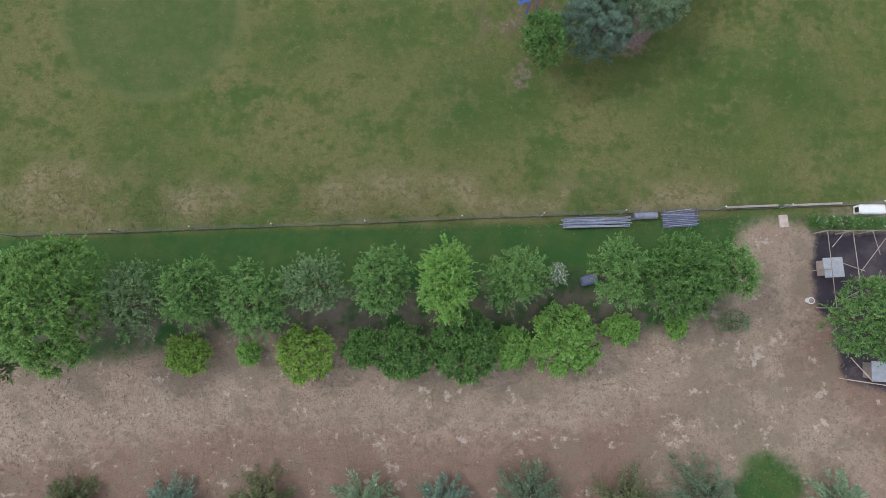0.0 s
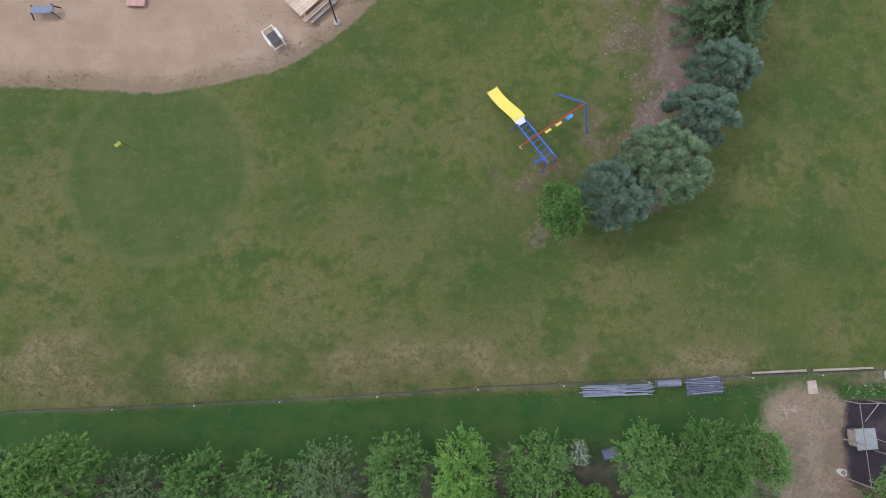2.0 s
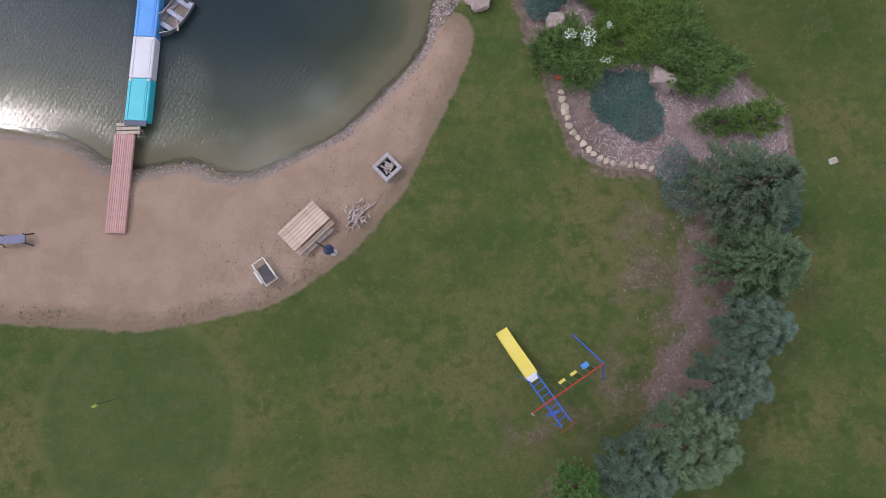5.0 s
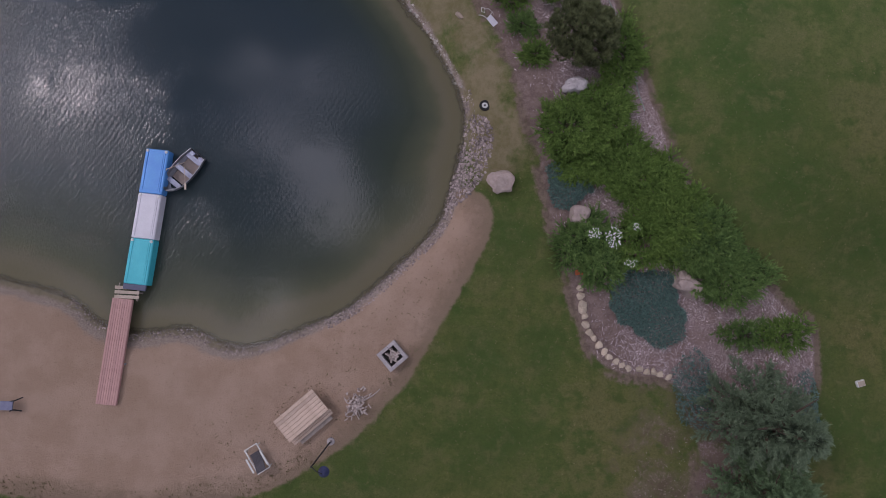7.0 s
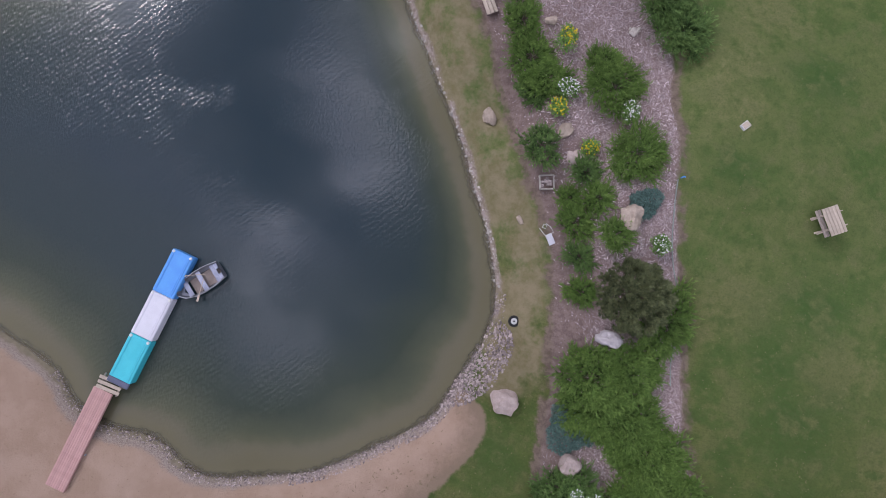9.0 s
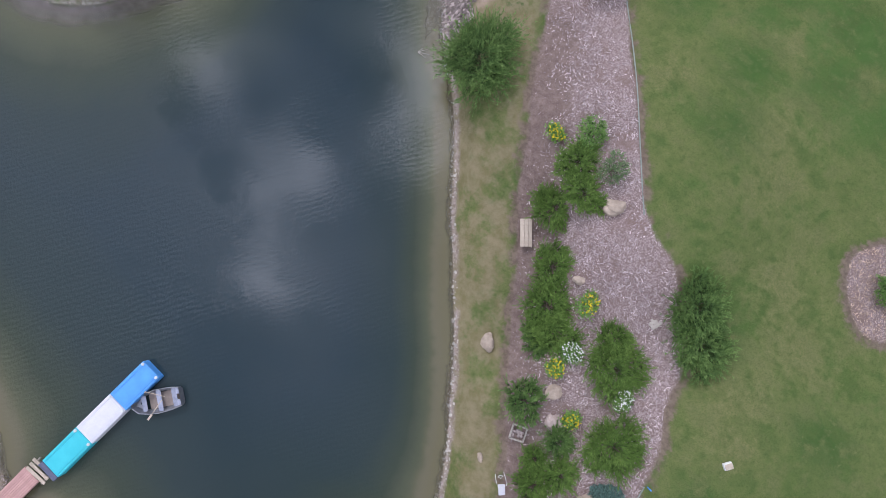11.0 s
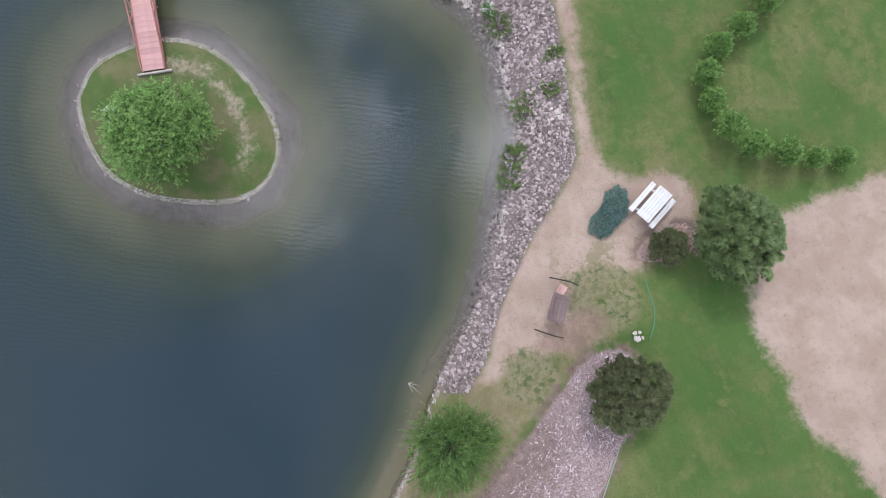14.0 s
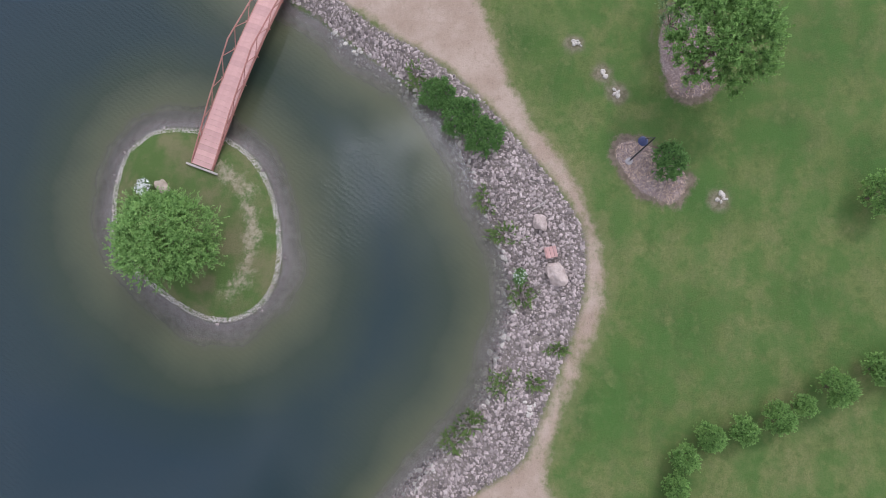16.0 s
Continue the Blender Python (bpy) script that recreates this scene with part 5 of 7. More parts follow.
for row, mat, maker in zip(BELT_SKIRT, [M_TEAL, M_TEAL, M_JUNIPER_DARK, M_JUNIPER], [mat_foliage, mat_foliage, juniper_foliage, juniper_foliage]):
    bush("juniper_bush", row, maker, mat, "blue-green creeping juniper under a spruce" if mat is M_TEAL else "green juniper beside a spruce", 2200, 0.12)

# bark bed along the pond
for row in TEAL:
    bush("creeping_juniper", row, mat_foliage, M_TEAL, "dark teal creeping juniper mat", int(1800 + 2600 * row[2] * row[3]), 0.12, group="creeping junipers", turn=40 if row[1] > 80 else 0)
for row in JUNIPER_MASS:
    dark = row[0] > 9.5 or row[1] < 42.2
    bush("juniper_bush", row, juniper_foliage, M_JUNIPER_DARK if dark else M_JUNIPER, "dark green spreading juniper at the bed's foot" if dark else "bright green spreading juniper on the bark bank", int(1500 + 2600 * row[2] * row[3]), 0.12, group="spreading junipers")
for row in BANK_JUNIPER + BANK_JUNIPER_N:
    mat = M_JUNIPER_DARK if row[4] in (0.5, 1.1) else M_JUNIPER
    bush("juniper_bush", (row[0], row[1], row[2] * 0.9, row[3] * 0.9, row[4]), juniper_foliage, mat, "green spreading juniper in the bark bed", int(900 + 2500 * row[2] * row[3]), 0.11, group="bank junipers", reach=1.35)
bush("waterside_juniper", WATERSIDE[0], juniper_foliage, M_JUNIPER_DARK, "large green juniper leaning over the water", 9500, 0.12, reach=2.3)
bush("rounded_bush", DARK_BUSH[0], juniper_foliage, M_JUNIPER_DARK, "dark green rounded shrub in the bark bed", 2200, 0.12)
bush("perennial_clump", DARK_BUSH[1], broad_crown, M_LEAF, "fresh green leafy perennial in the bark bed", 1500, 0.1)
bush("perennial_clump", DARK_BUSH[2], broad_crown, M_LEAF_GREY, "silvery grey-green leafy clump in the bark bed", 1500, 0.08)
pine_says = ["dense dark mugo pine on the bark bank", "big dark rounded pine bush at the end of the bark bed", "broad green pine beside the sandy clearing", "small dark pine beside the larger one"]
for row, says, mat, tufts in zip(PINE, pine_says, [M_PINE, M_PINE, M_CEDAR, M_PINE], [3600, 4200, 5600, 1100]):
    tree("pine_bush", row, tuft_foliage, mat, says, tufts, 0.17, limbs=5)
for row in FLOWER_Y:
    bush("yellow_flowers", row, broad_crown, M_LEAF_BRIGHT, "clump of yellow flowers in the bark bed", 900, 0.10, flowers=(M_YELLOW_FLOWER, 60, 0.04, "yellow flower heads"), category="flowers", group="yellow flower clumps")
for row in FLOWER_W:
    bush("white_flowers", row, broad_crown, M_LEAF, "clump of white flowers in the bark bed", 1000, 0.10, flowers=(M_WHITE_FLOWER, int(20 + 90 * row[2] * row[3] / 0.45), 0.036, "white flower heads"), category="flowers", group="white flower clumps")

# northern lawn, island and stone bank
for x, y, rx, ry, h in HEDGE:
    row = (x, y, rx * 0.94, ry * 0.94, h)
    bush("hedge_bush", row, broad_crown, M_LEAF, "rounded green shrub in a curved row on the lawn", int(1200 + 4200 * row[2] * row[3]), 0.10, group="curved row of shrubs")
tree("willow_tree", (-37.5, 60.1, 2.8, 3.5, 4.0), broad_crown, M_WILLOW, "spreading light-green willow on the small island", 46000, 0.095, limbs=8, lobes=130, low=0.2, shoot=0.85)
tree("lawn_tree", (-51.45, 86.85, 3.3, 3.1, 6), broad_crown, M_LEAF, "round green tree on the lawn", 46000, 0.10, limbs=7, lobes=110, shoot=0.6)
bush("grey_bush", NORTH_BUSH[0], broad_crown, M_LEAF_GREY, "grey twiggy bush with thin leaves", 2600, 0.10)
bush("rounded_bush", NORTH_BUSH[1], broad_crown, M_LEAF_MID, "dense green shrub beside the garden lamp", 4800, 0.11)
bush("rounded_bush", NORTH_BUSH[2], broad_crown, M_LEAF, "rounded green shrub on the lawn", 5000, 0.11)
bush("rounded_bush", LAWN_BUSH[0], broad_crown, M_LEAF, "small shrub in a round bark bed", 3000, 0.10)
for row in WEEDS[:3]:
    row = (row[0], row[1], row[2] * 1.05, row[3] * 1.3, row[4])
    bush("bank_bush", row, broad_crown, M_LEAF_MID, "dense green shrub above the stone bank", int(1200 + 3600 * row[2] * row[3]), 0.10, group="bank shrubs")
for row in WEEDS[3:]:
    bush("weed_clump", (row[0], row[1], row[2] * 1.15, row[3] * 1.15, row[4] * 0.6), juniper_foliage, M_WEED, "green weeds growing among the bank stones", int(150 + 700 * row[2] * row[3]), 0.12, group="weeds on the stone bank", category="weeds")
bush("white_flowers", (-38.4, 78.8, 0.5, 0.45, 0.6), broad_crown, M_LEAF_MID, "white flowering weed among the bank stones", 700, 0.09, flowers=(M_WHITE_FLOWER, 60, 0.03, "white flower heads"), category="flowers")
bush("white_flowers", ISL_BUSH[0], broad_crown, M_LEAF_GREY, "white flowering shrub on the island", 300, 0.14, flowers=(M_WHITE_FLOWER, 150, 0.04, "white flower heads"), category="flowers")
bush("island_bush", ISL_BUSH[1], broad_crown, M_LEAF_DARK, "small reddish shrub on the island shore", 260, 0.12)


# ---- materials of the things ----
M_NEWWOOD = surface("fresh_pine_board", (0.68, 0.53, 0.435), (0.56, 0.42, 0.33), 3, 0.7, bump=0.25, spread=0.12)
M_PINKWOOD = surface("red_stained_board", (0.60, 0.36, 0.335), (0.53, 0.31, 0.285), 2.5, 0.75, bump=0.3, spread=0.10)
M_REDSTEEL = surface("red_painted_steel", (0.45, 0.20, 0.17), (0.36, 0.16, 0.13), 4, 0.55, bump=0.1)
M_GREYWOOD = surface("weathered_board", (0.42, 0.36, 0.32), (0.30, 0.25, 0.22), 3, 0.85, bump=0.4, spread=0.15)
M_BENCHWOOD = surface("pale_bench_board", (0.55, 0.46, 0.38), (0.45, 0.37, 0.30), 3, 0.8, bump=0.3, spread=0.12)
M_WHITE = surface("white_paint", (0.78, 0.78, 0.77), (0.70, 0.70, 0.69), 3, 0.5, bump=0.08, spread=0.05)
M_BLACK = surface("black_metal", (0.025, 0.025, 0.027), (0.05, 0.05, 0.052), 5, 0.45, bump=0.1)
M_DARKBLUE = surface("dark_shade_metal", (0.05, 0.06, 0.14), (0.07, 0.08, 0.17), 5, 0.4, bump=0.05)
M_GREYMETAL = surface("galvanised_steel", (0.42, 0.43, 0.46), (0.33, 0.34, 0.38), 4, 0.45, 0.6, bump=0.1, spread=0.15)
M_PLASTIC_BLUE = surface("blue_plastic", (0.085, 0.34, 0.84), (0.10, 0.39, 0.86), 2, 0.42, bump=0.06, spec=0.5)
M_PLASTIC_GREY = surface("pale_grey_plastic", (0.76, 0.75, 0.82), (0.70, 0.69, 0.76), 2, 0.45, bump=0.06, spec=0.5)
M_PLASTIC_TEAL = surface("turquoise_plastic", (0.03, 0.55, 0.66), (0.045, 0.60, 0.70), 2, 0.42, bump=0.06, spec=0.5)
M_PLASTIC_YELLOW = surface("yellow_plastic", (0.82, 0.68, 0.12), (0.85, 0.72, 0.17), 2, 0.45, bump=0.05, spec=0.5)
M_FLAG = surface("yellow_flag_cloth", (0.85, 0.84, 0.22), (0.80, 0.80, 0.18), 4, 0.8, bump=0.1)
M_BLUEPAINT = surface("blue_painted_steel", (0.05, 0.13, 0.50), (0.065, 0.16, 0.55), 4, 0.45, bump=0.05)
M_REDPAINT = surface("bright_red_painted_steel", (0.55, 0.05, 0.04), (0.48, 0.045, 0.035), 4, 0.45, bump=0.05)
M_SLATE = surface("slate_plastic", (0.11, 0.12, 0.19), (0.14, 0.15, 0.22), 3, 0.55, bump=0.1)
M_ALU = surface("dull_aluminium_hull", (0.36, 0.37, 0.40), (0.28, 0.29, 0.33), 3, 0.42, 0.6, bump=0.12)
M_PLY = surface("brown_boat_floor", (0.33, 0.27, 0.24), (0.27, 0.22, 0.20), 4, 0.8, bump=0.3)
M_BLOCK = surface("concrete_block", (0.50, 0.46, 0.47), (0.41, 0.375, 0.385), 6, 0.9, bump=0.5, spread=0.10)
M_CHAR = surface("charred_ash", (0.03, 0.028, 0.026), (0.09, 0.08, 0.075), 9, 0.95, bump=0.7)
M_LOG = surface("bleached_log", (0.60, 0.52, 0.49), (0.42, 0.34, 0.31), 8, 0.9, bump=0.6, spread=0.25)
M_STONE = surface("bank_stone", (0.43, 0.36, 0.345), (0.27, 0.22, 0.21), 7, 0.9, bump=0.6, fine=25, spread=0.38)
M_STONE_ISLAND = surface("bank_stone_loose", (0.40, 0.33, 0.315), (0.24, 0.195, 0.185), 7, 0.9, bump=0.6, fine=25, spread=0.6, island=True)
M_PALESTONE = surface("pale_stone", (0.50, 0.46, 0.42), (0.42, 0.37, 0.33), 7, 0.9, bump=0.5, fine=25, spread=0.25, island=True)
M_SANDSTONE = surface("sandstone_boulder", (0.47, 0.38, 0.31), (0.33, 0.265, 0.215), 3, 0.9, bump=0.7, fine=18, spread=0.12)
M_EDGING = surface("tan_edging_stone", (0.62, 0.52, 0.41), (0.47, 0.385, 0.30), 4, 0.9, bump=0.5, fine=20, spread=0.18)
M_BRICK = surface("orange_red_brick", (0.62, 0.15, 0.07), (0.52, 0.12, 0.06), 8, 0.9, bump=0.4)
M_BOULDER = surface("pinkish_granite_boulder", (0.52, 0.42, 0.385), (0.39, 0.31, 0.28), 3, 0.9, bump=0.7, fine=18, spread=0.12)
M_CHIPS = surface("bark_chips", (0.63, 0.535, 0.55), (0.43, 0.34, 0.34), 9, 0.95, bump=0.3, spread=0.5, island=True)
M_CHIPS_TAN = surface("tan_bark_chips", (0.58, 0.44, 0.36), (0.38, 0.26, 0.205), 9, 0.95, bump=0.3, spread=0.45, island=True)
M_TUFT = leafy("dry_tuft", (0.09, 0.08, 0.045), (0.21, 0.175, 0.10), (0.14, 0.145, 0.06))
M_HOSE = surface("green_hose", (0.06, 0.22, 0.12), (0.08, 0.26, 0.15), 8, 0.5, bump=0.05)
M_PALEHOSE = surface("pale_hose", (0.32, 0.36, 0.33), (0.26, 0.30, 0.27), 8, 0.5, bump=0.05)
M_FABRIC = surface("grey_sling_fabric", (0.075, 0.07, 0.08), (0.12, 0.115, 0.125), 20, 0.9, bump=0.3)
M_BROWNSEAT = surface("brown_faded_boards", (0.27, 0.20, 0.19), (0.21, 0.155, 0.15), 5, 0.85, bump=0.3, spread=0.1)
M_PIPE = surface("grey_pipe", (0.36, 0.38, 0.48), (0.25, 0.27, 0.36), 4, 0.5, 0.3, bump=0.1, spread=0.3)
M_BENCHBLUE = surface("faded_slate_blue_board", (0.24, 0.25, 0.36), (0.19, 0.20, 0.30), 4, 0.7, bump=0.2)
M_RUBBER = surface("black_rubber", (0.02, 0.02, 0.02), (0.035, 0.035, 0.035), 6, 0.8, bump=0.2)


def planks(ob, count, length, width, thick, gap, z, mat, name="plank", x0=0.0, y0=0.0, bevel=0.012):
    """Boards side by side along x, as parts that share one mesh."""
    bm = bmesh.new()
    box(bm, 0, 0, 0, length, width, thick, bevel=bevel)
    first = part(name, bm, mat, ob)
    first.location = (x0, y0 - (count - 1) / 2 * (width + gap), z)
    for i in range(1, count):
        piece = new(name, first.data)
        piece.parent = ob
        piece.location = (x0, y0 + (i - (count - 1) / 2) * (width + gap), z)
    return first


def picnic_table(name, x, y, turn, length, mat, label, boards=5, both=True, wide=0.155, bench_y=0.68, bench_mat=None):
    """A-frame picnic table with board top and bench boards."""
    ob = thing(name, x, y, turn=turn, label=label, category="picnic table")
    planks(ob, boards, length, wide, 0.04, 0.012, 0.74, mat, "top_plank")
    for side in ((-1, 1) if both else (-1,)):
        planks(ob, 2, length, 0.135, 0.04, 0.012, 0.44, bench_mat or mat, "bench_plank", y0=side * bench_y)
    for sx in (-1, 1):
        px = sx * (length / 2 - 0.32)
        for sy in (-1, 1):
            bm = bmesh.new()
            beam(bm, (px, sy * 0.62, 0.0), (px, sy * 0.22, 0.72), 0.09, 0.045, 0.006)
            part("leg", bm, mat, ob)
        bm = bmesh.new()
        beam(bm, (px + 0.05, -0.78, 0.395), (px + 0.05, 0.78, 0.395), 0.045, 0.09, 0.006)
        part("crossbar", bm, mat, ob)
        bm = bmesh.new()
        beam(bm, (px + 0.05, -0.36, 0.69), (px + 0.05, 0.36, 0.69), 0.045, 0.08, 0.006)
        part("top_batten", bm, mat, ob)
    return ob


def stone_mesh(rng, sx, sy, sz, cuts=2, rough=0.2):
    """A weathered boulder: a rounded lump with broad dents."""
    bm = bmesh.new()
    bmesh.ops.create_icosphere(bm, subdivisions=cuts, radius=1.0)
    off = Vector(rng.uniform(-20, 20, 3))
    for v in bm.verts:
        p = v.co.copy()
        k = 1 + rough * 2.0 * noise.noise(p * 1.1 + off) + rough * 1.0 * noise.noise(p * 2.7 + off) + rough * 0.35 * noise.noise(p * 6.0 + off)
        q = Vector((math.copysign(abs(p.x) ** 0.9, p.x), math.copysign(abs(p.y) ** 0.9, p.y), math.copysign(abs(p.z) ** 0.75, p.z)))
        v.co = Vector((q.x * sx, q.y * sy, q.z * sz)) * k
    return bm


def boulder(x, y, sx, sy, sz, turn, mat, label, sink=0.25, z=None):
    rng = np.random.default_rng(next(seeds))
    me = bpy.data.meshes.new("boulder")
    bm = stone_mesh(rng, sx, sy, sz, 3, 0.23)
    bm.to_mesh(me)
    bm.free()
    me.materials.append(mat)
    ob = new("boulder", me)
    ob.matrix_basis = pose(x, y, (height(x, y) if z is None else z) + sz * (1 - 2 * sink), 0, 0, turn)
    return tagged(ob, label, "boulder", "boulders")


def hose(name, pts, r, mat, label):
    line = smooth_loop(pts, 5, False)
    bm = bmesh.new()
    tube(bm, [(px, py, height(px, py) + r) for px, py in line], r, 6)
    me = bpy.data.meshes.new(name)
    bm.to_mesh(me)
    bm.free()
    me.materials.append(mat)
    me.shade_smooth()
    return tagged(new(name, me), label, "hose")


# ---- floating dock, ramp and rowing boat ----
DOCK_Z = -0.14
dock = thing("floating_dock", -18.95, 41.55, WATER_Z, turn=88.6, label="floating dock of blue, grey and turquoise plastic sections on the pond", category="dock")
top = DOCK_Z - WATER_Z
for i, (mat, says) in enumerate([(M_PLASTIC_TEAL, "turquoise plastic section"), (M_PLASTIC_GREY, "pale grey plastic section"), (M_PLASTIC_BLUE, "blue plastic section")]):
    cx = -2.44 + 2.44 * i + 0.02
    bm = bmesh.new()
    box(bm, cx, 0, top / 2 - 0.08, 2.42, 1.24, top + 0.16, bevel=0.04)
    section = part("dock_section", bm, mat, dock, says)
    for sy in (-0.46, 0.46):
        bm = bmesh.new()
        box(bm, cx, sy, top + 0.012, 2.2, 0.05, 0.03, bevel=0.008)
        part("tread_rib", bm, mat, section)
    bm = bmesh.new()
    box(bm, cx, 0, top + 0.006, 2.16, 0.78, 0.012, bevel=0.004)
    part("deck_panel", bm, mat, section)
    for sy in (-0.5, 0.5):
        bm = bmesh.new()
        bmesh.ops.create_cone(bm, cap_ends=True, segments=12, radius1=0.085, radius2=0.07, depth=0.05, matrix=Matrix.Translation((cx + 1.1, sy, top + 0.03)))
        part("corner_cap", bm, M_WHITE, section, "white round cap")
bm = bmesh.new()
box(bm, -3.78, 0, top - 0.06, 0.30, 1.2, 0.12, bevel=0.02)
part("end_plate", bm, M_SLATE, dock, "slate-blue plastic end")

steps = thing("dock_steps", -19.35, 37.45, -0.45, turn=92, label="three grey weathered boards joining ramp and dock", category="steps")
for i in range(3):
    bm = bmesh.new()
    box(bm, -0.22 + 0.24 * i, 0.03 * i, 0.30 + 0.03 * (1 - i), 0.17, 1.28, 0.045, bevel=0.008)
    part("board", bm, M_BENCHWOOD, steps)
for sy in (-0.5, 0.5):
    bm = bmesh.new()
    beam(bm, (-0.42, sy, 0.22), (0.5, sy, 0.2), 0.06, 0.1)
    part("stringer", bm, M_GREYWOOD, steps)
    bm = bmesh.new()
    beam(bm, (0.0, sy, -0.75), (0.0, sy, 0.2), 0.08)
    part("post", bm, M_GREYWOOD, steps)

ramp = thing("dock_ramp", -19.58, 34.4, -0.27, turn=89.2, label="reddish board gangway from the beach to the dock", category="gangway")
planks(ramp, 9, 5.45, 0.115, 0.035, 0.003, 0.15, M_PINKWOOD, "deck_plank")
for sy in (-0.51, 0.51):
    bm = bmesh.new()
    beam(bm, (-2.7, sy, 0.075), (2.7, sy, 0.075), 0.05, 0.12, 0.006)
    part("side_beam", bm, M_PINKWOOD, ramp)
for sx in (-2.4, 0.0, 2.4):
    bm = bmesh.new()
    beam(bm, (sx, -0.53, 0.06), (sx, 0.53, 0.06), 0.06, 0.09)
    part("cross_beam", bm, M_GREYWOOD, ramp)
bm = bmesh.new()
bmesh.ops.create_cone(bm, cap_ends=True, segments=10, radius1=0.06, radius2=0.06, depth=0.05, matrix=Matrix.Translation((-0.6, -0.66, 0.12)) @ Matrix.Rotation(radians(90), 4, "X"))
part("mooring_ring", bm, M_GREYMETAL, ramp, "round metal fitting")


def rowing_boat(x, y, turn):
    ob = thing("rowing_boat", x, y, WATER_Z - 0.08, turn, "small grey aluminium rowing boat moored beside the dock", "boat")
    length, half, deep = 2.6, 0.64, 0.46
    stations = [(-0.5, 0.78, 0.85), (-0.25, 0.96, 0.95), (0.0, 1.0, 1.0), (0.22, 0.9, 0.98), (0.38, 0.66, 0.9), (0.5, 0.16, 0.72)]
    outer, inner = [], []
    bm = bmesh.new()
    for inset, rows in ((0.0, outer), (0.035, inner)):
        for sx, w, d in stations:
            ring = []
            b = half * w - inset
            for ty, tz in ((-1, 1), (-0.96, 0.5), (-0.72, 0.06), (0, 0.0), (0.72, 0.06), (0.96, 0.5), (1, 1)):
                rise = 0.10 if sx > 0.3 else 0.0
                ring.append(bm.verts.new((sx * (length - 2 * inset), ty * b, deep * (1 - d) * 0.6 * (1 - tz) + deep * tz + inset * (1 - tz) + rise * tz)))
            rows.append(ring)
    for rows in (outer, inner):
        for a, b in zip(rows, rows[1:]):
            for j in range(6):
                bm.faces.new((a[j], a[j + 1], b[j + 1], b[j]))
        bm.faces.new(rows[0])
        bm.faces.new(rows[-1])
    for a, b, c, d in zip(outer, outer[1:], inner, inner[1:]):
        bm.faces.new((a[0], b[0], d[0], c[0]))
        bm.faces.new((a[6], b[6], d[6], c[6]))
    part("hull", bm, M_ALU, ob, "dull aluminium hull")
    for sx, w in ((-0.92, 0.98), (-0.1, 1.12), (0.72, 0.82)):
        bm = bmesh.new()
        box(bm, sx, 0, 0.31, 0.26, w, 0.03, bevel=0.006)
        part("seat", bm, M_PIPE, ob, "blue-grey plank seat")
    bm = bmesh.new()
    box(bm, -0.3, 0, 0.08, 1.7, 0.82, 0.02, bevel=0.004)
    part("floor_board", bm, M_PLY, ob, "brown floor board")
    for a, b in (((-0.51, -0.17, 0.52), (0.73, -0.81, 0.6)), ((-0.32, -0.02, 0.52), (0.6, 0.84, 0.5))):
        bm = bmesh.new()
        tube(bm, [a, Vector(a).lerp(Vector(b), 0.72)], 0.02, 6)
        tip = Vector(a).lerp(Vector(b), 0.86)
        beam(bm, Vector(a).lerp(Vector(b), 0.72), b, 0.11, 0.018, 0.004)
        part("oar", bm, M_BENCHWOOD, ob, "pale wooden oar")
    for sy in (-0.3, 0.3):
        bm = bmesh.new()
        box(bm, -1.12, sy, 0.30, 0.2, 0.3, 0.10, bevel=0.02)
        part("corner_block", bm, M_PIPE, ob, "grey stern block")


rowing_boat(-17.5, 44.15, 236)

# ---- beach things ----
picnic_table("picnic_table", -9.47, 32.12, 45, 2.5, M_NEWWOOD, "new pale pine picnic table on the sand", boards=7, both=False, wide=0.18, bench_y=0.82)
extra = thing("picnic_bench", -8.72, 31.4, turn=45, label="weathered grey plank bench beside the picnic table", category="bench")
planks(extra, 1, 2.0, 0.26, 0.05, 0.0, 0.28, M_GREYWOOD, "bench_plank")
for sx in (-0.75, 0.75):
    bm = bmesh.new()
    box(bm, sx, 0, 0.125, 0.08, 0.22, 0.25, bevel=0.01)
    part("leg", bm, M_GREYWOOD, extra)

pit = thing("fire_pit", -5.2, 35.42, turn=45, label="square fire pit of grey concrete blocks with ash and logs", category="fire pit")
for course in range(2):
    for side in range(4):
        for j in range(2):
            bm = bmesh.new()
            box(bm, -0.34 + 0.5 * j, -0.49, 0.10 + 0.2 * course, 0.49, 0.19, 0.195, bevel=0.014)
            bm.transform(Matrix.Rotation(radians(90 * side), 4, "Z"))
            part("block", bm, M_BLOCK, pit)
bm = bmesh.new()
box(bm, 0, 0, 0.05, 0.80, 0.80, 0.08, bevel=0.02)
part("ash_bed", bm, M_CHAR, pit, "black charred ash")
rng = np.random.default_rng(71)
for i in range(16):
    a = rng.uniform(0, math.pi)
    c = rng.uniform(-0.2, 0.2, 2)
    e = 0.24 * np.array((math.cos(a), math.sin(a)))
    bm = bmesh.new()
    tube(bm, [(*(c - e), 0.13 + 0.014 * i), (*(c + e), 0.15 + 0.014 * i)], [0.05, 0.045], 7)
    part("log", bm, M_LOG, pit, "bleached split log")

